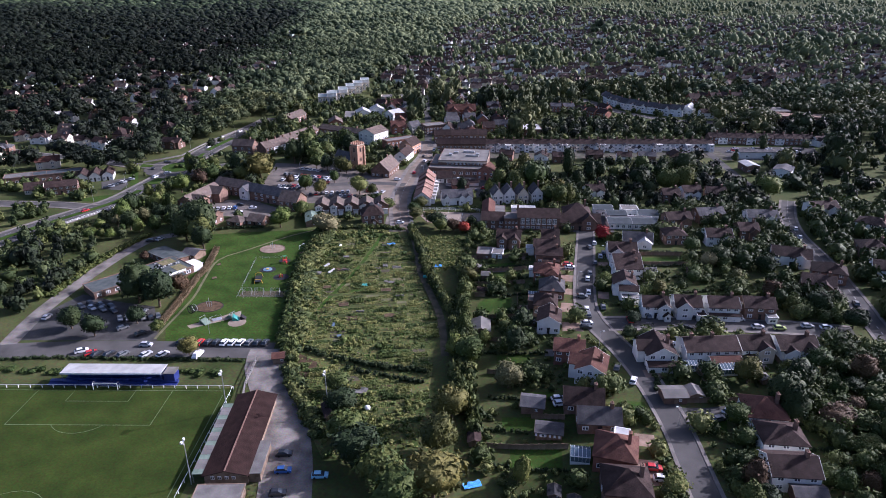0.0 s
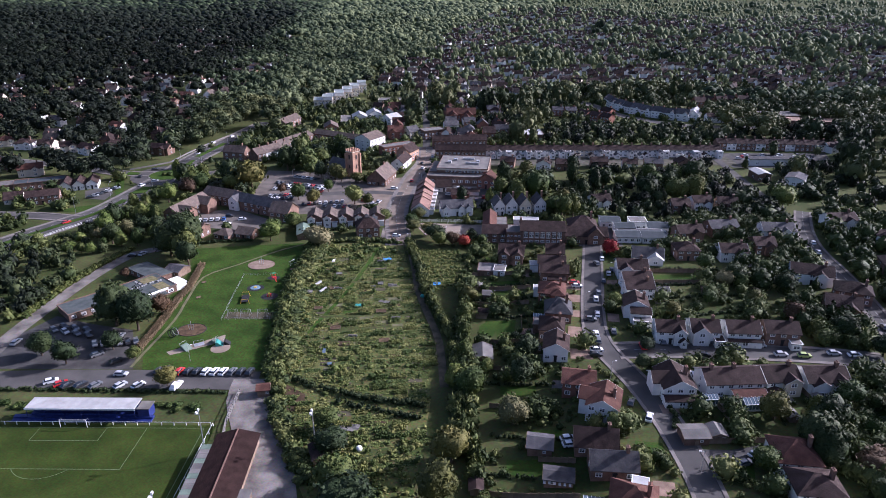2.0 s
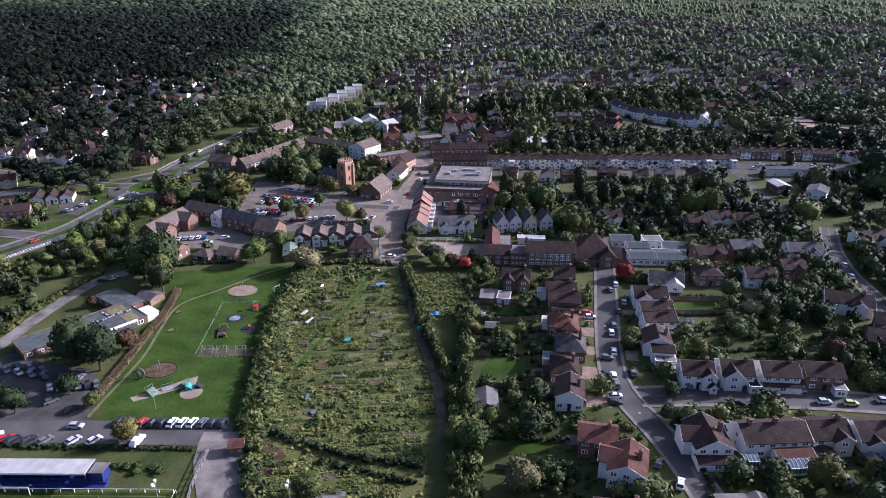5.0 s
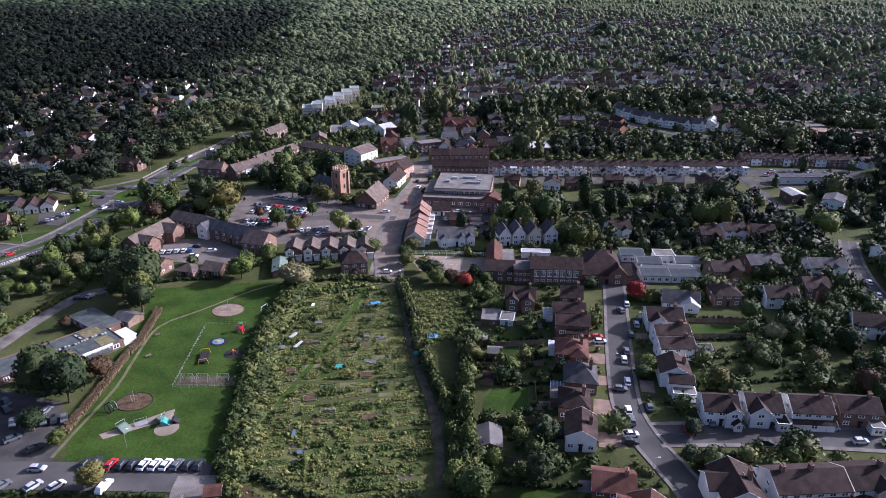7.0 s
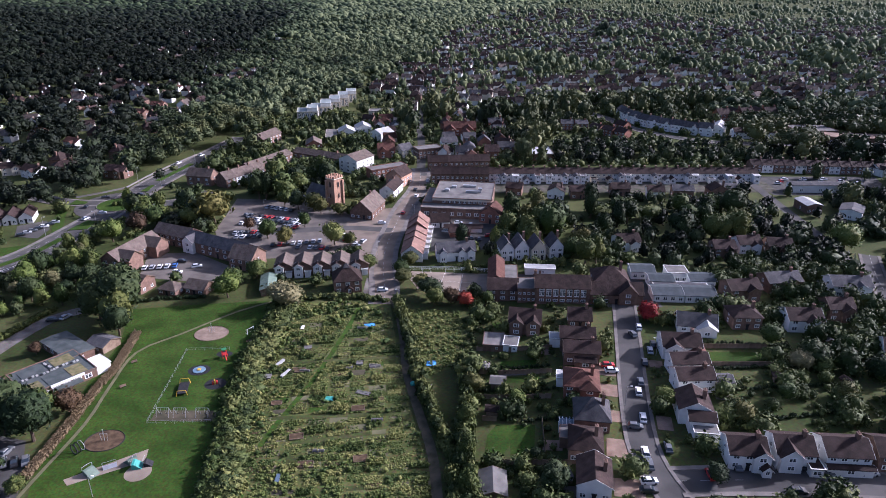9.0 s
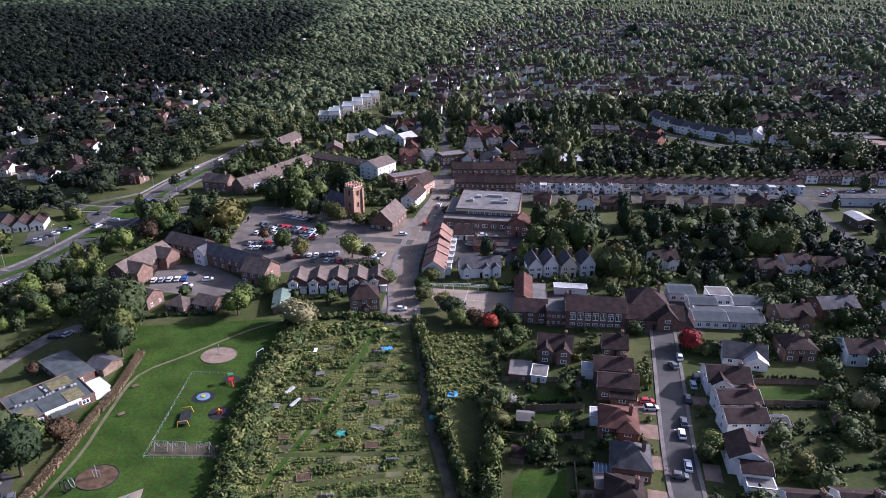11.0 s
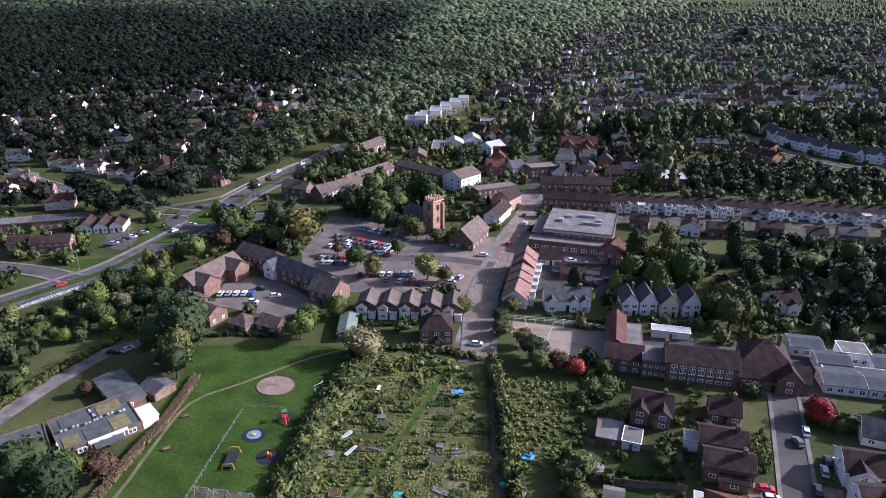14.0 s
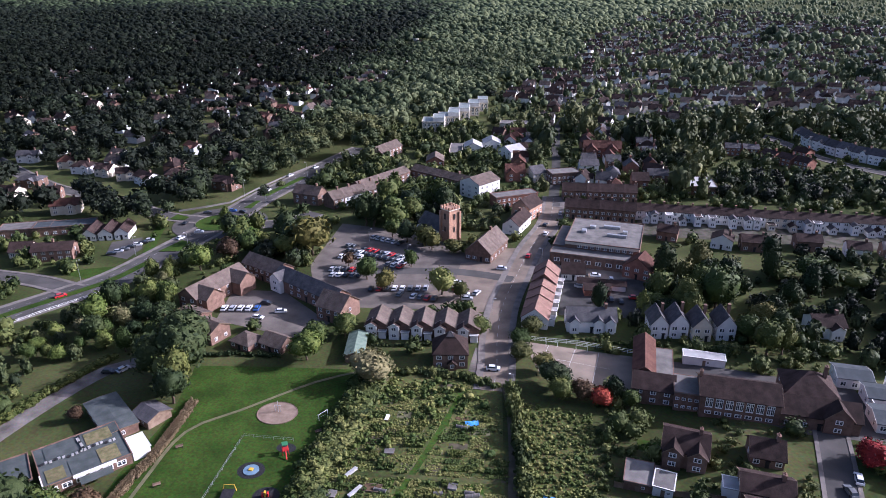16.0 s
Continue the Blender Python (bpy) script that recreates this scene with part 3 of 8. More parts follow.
def block(parent, cx, cy, w, d, h, roof, ridge, pitch, wall, tile, pre=""):
    """Walls and roof of one block of a house."""
    along = ridge == "x"
    L, S = (w, d) if along else (d, w)
    turn = 0 if along else 90
    if roof == "flat":
        part(pre + "wall", boxes((-w / 2, -d / 2, -0.6, w / 2, d / 2, h)), wall, parent, "", (cx, cy, 0))
        t = 0.25
        rim = h + (0.45 if w * d > 120 else 0.27)
        bm = boxes((-w / 2 - t, -d / 2 - t, h, w / 2 + t, d / 2 + t, h + 0.2))
        part(pre + "roof", bm, tile, parent, "", (cx, cy, 0))
        bm = boxes((-w / 2 - t, -d / 2 - t, h + 0.2, w / 2 + t, -d / 2, rim), (-w / 2 - t, d / 2, h + 0.2, w / 2 + t, d / 2 + t, rim), (-w / 2 - t, -d / 2, h + 0.2, -w / 2, d / 2, rim), (w / 2, -d / 2, h + 0.2, w / 2 + t, d / 2, rim))
        part(pre + "parapet", bm, wall, parent, "", (cx, cy, 0))
        return h
    hip = roof == "hip"
    part(pre + "wall", gable_walls(L, S, h, pitch, hip), wall, parent, "", (cx, cy, 0), turn)
    part(pre + "roof", gable_roof(L, S, h, pitch, hip=hip), tile, parent, "", (cx, cy, 0), turn)
    if not hip:
        k = math.tan(radians(pitch))
        zr = h + S / 2 * k
        for sx in (-1, 1):
            bm = bmesh.new()
            x0 = sx * (L / 2 + 0.4)
            for sy in (-1, 1):
                b = S / 2 + 0.42
                va = [bm.verts.new((x0 + e, yy, zz)) for e in (0, sx * 0.06) for yy, zz in ((sy * b, h - 0.4 * k - 0.17), (0, zr - 0.17), (0, zr + 0.01), (sy * b, h - 0.4 * k + 0.01))]
                for q in ((0, 1, 2, 3), (7, 6, 5, 4), (0, 4, 5, 1), (1, 5, 6, 2), (2, 6, 7, 3), (3, 7, 4, 0)):
                    bm.faces.new([va[i] for i in q])
            bmesh.ops.remove_doubles(bm, verts=bm.verts[:], dist=0.001)
            if 1 < parent.location.y < 345:
                part("bargeboard", bm, M_WHITE if wall in (M_WHITE, M_CREAM) else M_TIMBER, parent, "", (cx, cy, 0), turn)
            else:
                bm.free()
    return h + S / 2 * math.tan(radians(pitch))


def house(x, y, rot, w, d, h=5.2, roof="gable", ridge="x", pitch=38, wall=None, tile=None, label="", wings=(), wins=(3, 3, 1), chim=((0.3, 0.0),), storeys=None, name="house", category="house", group="", doors=True, z=None, win_h=1.25):
    wall, tile = wall or M_WHITE, tile or M_TILE
    if 4.3 < h < 5.7 and name == "house":
        h, pitch = h - 0.2, pitch - 9
        wings = [(a, b, c, e, hh - (0.2 if hh > 4 else 0), rf, rg, pt - (9 if hh > 4 else 0), *more) for a, b, c, e, hh, rf, rg, pt, *more in wings]
    ob = thing(name, x, y, rot, label, category, group, z=z)
    TAKEN.append((x, y, math.cos(radians(rot)), math.sin(radians(rot)), w / 2, d / 2))
    zr = block(ob, 0, 0, w, d, h, roof, ridge, pitch, wall, tile)
    storeys = storeys or max(1, int((h + 0.3) / 2.5))
    for cx, cy, ww, dd, hh, rf, rg, pt, *mats in wings:
        wm, tm = (mats + [wall, tile])[:2] if mats else (wall, tile)
        zw = block(ob, cx, cy, ww, dd, hh, rf, rg, pt, wm, tm, "wing_")
        TAKEN.append((x + cx * math.cos(radians(rot)) - cy * math.sin(radians(rot)), y + cx * math.sin(radians(rot)) + cy * math.cos(radians(rot)), math.cos(radians(rot)), math.sin(radians(rot)), ww / 2, dd / 2))
        side = -1 if cy < 0 else 1
        if abs(cy) >= d / 2 - 1.0 and rf != "flat" or hh > 3:
            for s in range(max(1, int((hh + 0.3) / 2.5))):
                window(ob, cx, cy + side * (dd / 2 + 0.03), 0.9 + 2.4 * s, 0 if side < 0 else 180, min(1.8, ww * 0.5), win_h)
        elif ww > 2.5:
            window(ob, cx, cy + side * (dd / 2 + 0.03), 0.7, 0 if side < 0 else 180, min(2.6, ww * 0.7), 1.2)
    nf, nb, ns = wins
    blocked = [(cx - ww / 2, cx + ww / 2, -1 if cy < 0 else 1, hh) for cx, cy, ww, dd, hh, *_ in wings if abs(cy) + dd / 2 > d / 2]
    for s in range(storeys):
        zz = 0.9 + 2.4 * s
        if zz + win_h > h - 0.05:
            continue
        for n, yy, turn, side in ((nf, -d / 2 - 0.03, 0, -1), (0, d / 2 + 0.03, 180, 1)):
            for i in range(n):
                xx = (i + 0.5) / n * w - w / 2
                if any(a - 0.7 < xx < b + 0.7 and sd == side and zz < hh for a, b, sd, hh in blocked):
                    continue
                if s == 0 and doors and i == n // 2 and n >= 2:
                    dr = part("door", boxes((-0.45, -0.06, 0, 0.45, 0.02, 2.05), (-0.6, -0.5, 2.15, 0.6, 0.02, 2.3)), M_WPAINT if s else M_DARK, ob, "", (xx, yy, 0), turn)
                else:
                    window(ob, xx, yy, zz, turn, min(1.6, w / n * 0.6), win_h)
        for xx, turn in ((-w / 2 - 0.03, -90), (w / 2 + 0.03, 90)):
            if (x > 30 and turn > 0) or (x < -30 and turn < 0):
                continue
            for i in range(ns):
                window(ob, xx, (i + 0.5) / ns * d - d / 2, zz, turn, 1.1, win_h)
    for u, v in chim:
        chimney(ob, u * w, v * d, h - 0.3 + 0.5 * (zr - h), zr + 1.1, M_BRICK if wall is not M_REDBRICK else M_REDBRICK)
    return ob


# ---- the school ----
house(23.4, 309, -4, 11, 9, 5, ridge="x", pitch=32, wall=M_BRICK, tile=M_TILE, label="low brick school wing with a steep dark tiled roof", wins=(3, 2, 1), chim=(), doors=False, name="school_wing", category="school", wings=((-2.5, 14, 6, 20, 5, "gable", "y", 34, M_BRICK, M_REDTILE), (3.2, 13, 5, 16, 3.6, "flat", "x", 0, M_BRICK, M_FELT)))
house(31.9, 306.5, -4, 6.6, 9, 5.6, roof="flat", wall=M_BRICK, tile=M_FELT, label="flat-roofed brick link between two school wings", wins=(4, 0, 0), chim=(), doors=False, name="school_link", category="school", win_h=0.9)
hall = house(44.6, 304.6, -3, 19.6, 11, 6.4, pitch=28, wall=M_BRICK, tile=M_TILE, label="brick school hall with tall white-framed windows", wins=(0, 3, 1), chim=((-0.5, 0.0),), doors=False, name="school_hall", category="school")
for i in range(7):
    for sh in (-0.62, 0.62):
        window(hall, -7.6 + 2.5 * i + sh * 0.75, -5.53, 2.9, 0, 0.9, 3.0)
    window(hall, -7.6 + 2.5 * i, -5.53, 0.9, 0, 1.7, 1.0)
house(63.9, 302.8, -3, 18.8, 9, 4.3, pitch=34, wall=M_BRICK, tile=M_TILE, label="brick school front with a large timbered gable", wins=(5, 4, 1), chim=(), name="school_building", category="school", wings=((4, -3.2, 6.5, 4, 5.0, "gable", "y", 45, M_BRICK, M_TILE),), storeys=1)
house(64.4, 313.2, -4, 13, 12, 5.4, roof="hip", pitch=34, wall=M_BRICK, tile=M_TILE, label="tall hipped school block of brown brick", wins=(3, 3, 2), chim=((0.3, 0.1),), doors=False, name="school_block", category="school")
for x, y, w, d, h, rf, p, tl in ((83.6, 304.8, 11, 9, 3.2, "gable", 14, M_BLUEROOF), (95.0, 304.2, 11, 9, 3.2, "gable", 14, M_BLUEROOF), (90.5, 310.6, 20, 3.4, 2.8, "flat", 0, M_SLATE), (84.6, 316.2, 9, 7.5, 3.6, "gable", 14, M_BLUEROOF), (92.6, 322.4, 8, 7, 4.2, "flat", 0, M_FELT), (100.2, 316.6, 9.5, 8, 3.7, "gable", 14, M_BLUEROOF), (80.0, 326.0, 9, 8, 3.6, "gable", 14, M_BLUEROOF)):
    house(x, y, -3, w, d, h, roof=rf, pitch=p, wall=M_WHITE, tile=tl, label="low white school building with dark blue-grey sheet roof", wins=(4 if w > 9 else 3, 3, 2), chim=(), doors=False, name="classroom_block", category="school", group="white classroom blocks", win_h=1.5)

# ---- houses on the street, west side ----
WEST = "houses on the west side of the street"
house(29, 283, -9, 10.3, 10, 5, wall=M_BRICK, tile=M_TILE, label="brown brick house with two steep front gables", wings=((-2.7, -3.6, 4.2, 5, 5, "gable", "y", 48), (2.9, -3.6, 4.2, 5, 5, "gable", "y", 48)), group=WEST)
house(47.4, 283.8, -4, 7.4, 7.6, 3, wall=M_BRICK, tile=M_TILE, label="small brick bungalow with dark tiled roof", wins=(3, 2, 1), group=WEST)
house(43.8, 268.4, -6, 10.6, 7.5, 5, wall=M_BRICK, tile=M_TILE, label="brown brick house with dark tiled roof", wings=((-6.5, 0.5, 4, 4, 2.6, "flat", "x", 0, M_WHITE, M_PALEROOF),), group=WEST)
house(43.6, 260.2, -6, 10.6, 7.4, 4.6, roof="gable", wall=M_BRICK, tile=M_TILE, label="brick semi-detached house with brown tiles and a lit eave", wings=((1, -4.6, 6, 3, 2.6, "gable", "x", 20),), group=WEST)
house(40.4, 243, -9, 9.5, 9.5, 5, roof="hip", wall=M_REDBRICK, tile=M_REDTILE, label="red-tiled hipped house with a box dormer", wings=((2.2, -4, 5, 4, 5, "hip", "y", 40), (-5, 4, 3.5, 4, 2.4, "flat", "x", 0, M_WHITE, M_PALEROOF)), group=WEST)
house(40.6, 229, -8, 9.0, 9.5, 4.2, roof="hip", wall=M_BRICK, tile=M_SLATE, label="hipped house with a weathered brown roof beside a conservatory", group=WEST)
house(36.8, 217.5, -10, 8.0, 9.5, 4.5, roof="hip", wall=M_BRICK, tile=M_TILE, label="dark hipped house with grey tiled extension", wings=((-4.2, 3.5, 4, 5, 2.6, "flat", "x", 0, M_BRICK, M_FELT),), group=WEST)
house(36.4, 205, -10, 7.6, 9.5, 4.8, ridge="y", wall=M_WHITE, tile=M_TILE, label="white rendered house with a steep brown roof", group=WEST)
house(39.8, 184.5, -10, 9.0, 8.0, 5, wall=M_REDBRICK, tile=M_REDTILE, label="red-tiled detached house with brick chimney", group=WEST)
house(44.8, 173.8, -18, 8.5, 10, 5, ridge="y", wall=M_WHITE, tile=M_REDTILE, label="white gabled house with red-brown tiled roof", wings=((-2.0, 1, 9, 6, 5, "gable", "x", 40),), group=WEST, wins=(3, 3, 2))
house(39.7, 159.6, -7, 10.5, 8, 3, wall=M_BRICK, tile=M_TILE, label="long brown bungalow with dark roof tiles", group=WEST)
house(42, 150.5, -4, 11, 7.2, 3.3, wall=M_BRICK, tile=M_SLATE, label="brick bungalow with pale stone window heads", group=WEST)
house(43.4, 136.5, -16, 10, 10, 4.8, roof="hip", pitch=42, wall=M_REDBRICK, tile=M_REDTILE, label="hipped brick house with a pale front dormer", wings=((1.2, 4, 3.5, 4, 5.5, "flat", "x", 0, M_WHITE, M_PALEROOF),), group=WEST)
house(43, 124.5, -6, 10.5, 10, 4.8, roof="hip", pitch=42, wall=M_BRICK, tile=M_TILE, label="hipped brick house beside two parked cars", group=WEST)
house(38, 110, -6, 10.5, 10, 4.8, roof="hip", pitch=42, wall=M_BRICK, tile=M_TILE, label="hipped brown house on the street", group=WEST)


def shed(x, y, rot, w, d, h, wall, tile, label, roof="gable", pitch=22, name="shed"):
    ob = thing(name, x, y, rot, label, name.replace("_", " "))
    TAKEN.append((x, y, math.cos(radians(rot)), math.sin(radians(rot)), w / 2, d / 2))
    block(ob, 0, 0, w, d, h, roof, "y" if d > w else "x", pitch, wall, tile)
    part("door", boxes((-0.45, -0.05, 0, 0.45, 0.02, 1.9)), M_TIMBER, ob, "", (0, -d / 2 - 0.03, 0))
    window(ob, min(1.2, w * 0.32), -d / 2 - 0.03, 1.0, 0, min(0.8, w * 0.3), 0.7)
    return ob


shed(26, 161, -10, 6.2, 6, 2.5, M_BRICK, M_SLATE, "square brick garage with mossy tiled roof", name="garage")
shed(9, 147, 0, 3, 3.4, 2.0, M_TIMBER, M_TILE, "small garden shed with white windows")
shed(13.2, 206.6, -2, 6.1, 8, 2.5, M_TIMBER, M_FELT, "grey-roofed garden workshop on a lawn")
shed(17.7, 273.2, -7, 6.3, 8, 2.4, M_BRICK, M_FELT, "flat grey garage roof behind a garden", roof="flat", name="garage")
shed(23.2, 270.9, -11, 4.5, 6, 2.4, M_WHITE, M_FELT, "white garden room with flat grey roof", roof="flat", name="garden_room")
shed(17.5, 250, -6, 4, 4, 2.2, M_TIMBER, M_FELT, "weathered garden shed by a hedge")
shed(21, 239, -6, 3, 3, 2.2, M_TIMBER, M_TILE, "small timber garden shed")
shed(65.6, 162.4, 2, 6.3, 5.5, 2.5, M_BRICK, M_FELT, "garage with pale corrugated roof", name="garage", pitch=14)
shed(71.6, 163, 1, 3.9, 4.5, 2.4, M_TIMBER, M_FELT, "low grey-roofed shed beside a garage")
shed(-31.2, 158, 20, 3, 6, 2.6, M_TIMBER, M_TILE, "dark store shed beside the club road")
shed(-52.3, 186.5, 10, 3.4, 3.4, 2.5, M_TIMBER, M_REDTILE, "small red-roofed kiosk by the road", name="kiosk")
for x, y in ((27, 126), (31, 122)):
    shed(x, y, -8, 2.6, 3, 2.0, M_TIMBER, M_DARK, "dark felted shed in a back garden")

sg = thing("striped_shed", 28.9, 148.6, -10, "garden outbuilding with white striped corrugated roof", "shed")
block(sg, 0, 0, 6.8, 4.8, 2.3, "gable", "x", 15, M_TIMBER, M_SLATE)
for i in range(6):
    part("roof_sheet", boxes((-3.6 + 1.2 * i, -2.9, 2.32, -3.0 + 1.2 * i, 0.0, 2.36)), M_PALEROOF, sg, "", (0, 0, 0.1)).rotation_euler = (radians(15), 0, 0)
window(sg, -1.5, -2.43, 0.8, 0, 1.2, 1.0)


def conservatory(x, y, rot, w, d, label):
    """Glazed room with white bars."""
    ob = thing("conservatory", x, y, rot, label, "conservatory")
    TAKEN.append((x, y, math.cos(radians(rot)), math.sin(radians(rot)), w / 2, d / 2))
    part("glazing", gable_walls(w, d, 2.2, 24), M_GLASSHOUSE, ob)
    part("glass_roof", gable_roof(w, d, 2.25, 24, 0.1, 0.05), M_GLASSHOUSE, ob)
    part("base_wall", boxes((-w / 2 - 0.05, -d / 2 - 0.05, -0.5, w / 2 + 0.05, d / 2 + 0.05, 0.6)), M_WHITE, ob)
    zr = 2.25 + d / 2 * math.tan(radians(24))
    n = max(3, int(w / 0.9))
    for i in range(n + 1):
        xx = -w / 2 + w * i / n
        part("glazing_bar", rods(0.05, ((xx, -d / 2 - 0.04, 0.6), (xx, -d / 2 - 0.04, 2.25)), ((xx, -d / 2 - 0.06, 2.28), (xx, 0, zr + 0.06)), ((xx, 0, zr + 0.06), (xx, d / 2 + 0.06, 2.28)), n=4), M_WPAINT, ob)
    part("eave_beam", boxes((-w / 2 - 0.1, -d / 2 - 0.12, 2.15, w / 2 + 0.1, -d / 2 + 0.02, 2.3)), M_WPAINT, ob)
    return ob


conservatory(34.2, 227.2, -8, 4.6, 3.4, "white-framed conservatory beside a hipped house")
conservatory(35.1, 138, -9, 4.7, 4.2, "white-framed conservatory with glazed roof behind a house")
conservatory(75.5, 178.0, 5, 3.6, 3.2, "white octagonal conservatory at the back of a house")
conservatory(86.5, 176.2, 5, 6.0, 4.0, "white glazed conservatory with pale roof bars")
conservatory(110.5, 177.0, 0, 5.2, 3.6, "white conservatory with radiating roof bars")

# ---- houses on the street, east side ----
EAST = "houses on the east side of the street"
house(85.7, 279.7, -12, 12.3, 8, 3, wall=M_WHITE, tile=M_SLATE, label="white bungalow with angled grey roof", wings=((3, -3.5, 6, 5, 3, "gable", "y", 30, M_WHITE, M_PALEROOF),), group=EAST)
house(74.8, 264, -4, 11.5, 9, 5, wall=M_WHITE, tile=M_TILE, label="white semi-detached house with dark tiles", wings=((-2.5, -2.5, 5, 7, 5, "gable", "y", 42), (4.5, -3, 5, 5, 3.4, "gable", "y", 30, M_REDBRICK, M_REDTILE)), group=EAST)
house(73.8, 253.2, 3, 10.8, 6.6, 5, wall=M_WHITE, tile=M_TILE, label="white house with dark brown roof", group=EAST)
house(72.6, 245, 3, 10.4, 6.8, 5, wall=M_WHITE, tile=M_TILE, label="long white house with dark roof and rear addition", wings=((8, -0.5, 6, 5, 3, "gable", "x", 25, M_WHITE, M_SLATE),), group=EAST)
house(68.2, 231.6, -8, 8.4, 8.6, 5, ridge="y", wall=M_WHITE, tile=M_TILE, label="white gabled house with brown tiled roof", wings=((1, -5.5, 6.5, 5, 4.4, "gable", "x", 32), (1.5, -9, 6, 4, 2.5, "flat", "x", 0, M_WHITE, M_FELT)), group=EAST)

# ---- the side street ----
SIDE = "white houses on the side street"
house(74.5, 214.0, -5, 8.8, 8.2, 5, wall=M_WHITE, tile=M_TILE, label="white rendered detached house with gabled front and arched porch", wings=((2.9, -2.2, 4, 5.5, 5, "gable", "y", 45), (3.8, -5.6, 2, 1.6, 2.4, "gable", "y", 45)), group=SIDE)
house(85.9, 214.4, -5, 8.8, 8.6, 5, wall=M_WHITE, tile=M_TILE, label="white house with steep front gable and garage", wings=((-1.5, -2.6, 5, 6, 5, "gable", "y", 48), (4.2, -4.5, 3, 4, 2.4, "flat", "x", 0)), group=SIDE)
house(97.9, 213.6, -4, 10.2, 8.6, 5, wall=M_WHITE, tile=M_TILE, label="white semi-detached house with bay windows and dark pent roof", wings=((0, -5.1, 10.5, 1.6, 2.6, "gable", "x", 22),), wins=(4, 3, 1), group=SIDE)
house(110.4, 213.4, -6, 10.2, 8.6, 5, wall=M_BRICK, tile=M_TILE, label="brown brick house with plain tiled roof and white garage", wings=((3.5, -5.5, 3.2, 3, 2.4, "flat", "x", 0, M_WHITE, M_FELT),), group=SIDE)
house(67, 183.5, 0, 9, 11, 5, ridge="y", wall=M_WHITE, tile=M_TILE, label="white house with steep gable and lean-to garden room", wings=((0, -6.6, 9.2, 3.2, 2.6, "gable", "x", 20), (-2.5, 1, 8, 6, 4.8, "gable", "x", 42)), group=SIDE, wins=(3, 3, 2))
house(83, 185, 4, 16.5, 9, 5.1, wall=M_WHITE, tile=M_TILE, label="pair of white semi-detached houses with long dark roof", wings=((3.0, -6, 9, 4, 2.9, "gable", "x", 22, M_WHITE, M_REDTILE),), wins=(6, 5, 1), chim=((-0.35, 0.0), (0.05, 0.0)), group=SIDE)
house(97.2, 186.3, 5, 10, 9, 5, wall=M_WHITE, tile=M_TILE, label="white house with cream gable and side extension", wings=((2.2, -2.6, 5, 6, 5, "gable", "y", 40, M_CREAM, M_TILE), (-3, -6, 4.2, 4, 2.6, "gable", "y", 22)), group=SIDE)
house(110, 186, 2, 12, 9, 5, wall=M_WHITE, tile=M_TILE, label="white house with long dark roof and rear gable", wings=((-2.5, -3.2, 4.5, 5, 4.6, "gable", "y", 38), (3.6, -3.2, 5, 6, 5, "gable", "y", 40)), group=SIDE)
house(86.2, 152.5, -8, 10, 10, 5, roof="hip", pitch=40, wall=M_WHITE, tile=M_REDTILE, label="white hipped house with red-brown tiles", group=SIDE)
house(85.8, 141.5, -6, 10.5, 9, 5, roof="hip", pitch=38, wall=M_WHITE, tile=M_TILE, label="white hipped house with dark tiles", group=SIDE)
house(82.8, 130, -4, 11, 9, 5, wall=M_WHITE, tile=M_TILE, label="white house with black timbering and dark roof", wings=((2, -6.5, 7, 4, 2.8, "gable", "x", 24, M_BRICK, M_SLATE),), group=SIDE)
house(82, 112, -4, 11, 9, 5, roof="hip", wall=M_WHITE, tile=M_TILE, label="white hipped house behind trees", group=SIDE)

# ---- houses behind, to the east ----
BACK = "houses along the back road"
for x, y, rot, w, wl_, tl, rf, lab in (
    (111.3, 306.3, 8, 11.7, M_BRICK, M_TILE, "gable", "brown brick semi-detached houses with white windows"),
    (129.2, 313.7, 8, 13.3, M_BRICK, M_SLATE, "gable", "brick house with grey roof and lit ridge"),
    (102.8, 283.4, 0, 9.5, M_BRICK, M_TILE, "hip", "dark brick house with wide tiled roof"),
    (121.5, 281.5, -3, 11, M_WHITE, M_TILE, "gable", "white house with double dark roof"),
    (153, 309.8, -4, 14, M_WHITE, M_SLATE, "gable", "white semi-detached houses with blue-grey bays"),
    (138, 290, 0, 8.5, M_BRICK, M_TILE, "gable", "brick house half hidden by shrubs"),
    (190.5, 325.6, 6, 14, M_WHITE, M_TILE, "gable", "long white house with black timber framing"),
    (200.7, 298.4, -40, 13, M_WHITE, M_TILE, "hip", "white gabled house at the road bend"),
    (143.5, 259, -20, 15, M_WHITE, M_TILE, "gable", "white and timbered house with dark rambling roof"),
    (151, 243, -24, 12, M_BRICK, M_TILE, "hip", "large dark hipped house by the back road"),
    (141, 232, -22, 11, M_BRICK, M_TILE, "gable", "dark roofed house in trees"),
    (175, 245, -20, 11, M_WHITE, M_TILE, "gable", "white house across the back road"),
    (182, 268, -15, 11, M_BRICK, M_TILE, "hip", "brick house across the back road"),
    (178, 218, -18, 11, M_BRICK, M_TILE, "hip", "brick house with hipped roof"),
    (168, 195, -10, 11, M_WHITE, M_TILE, "gable", "white house beyond the side street"),
):
    house(x, y, rot, w, 9, 5, roof=rf, wall=wl_, tile=tl, label=lab, group=BACK, wings=((w * 0.2, -3.4, 4.5, 5, 4.8, "gable", "y", 42),) if rf == "gable" else ())

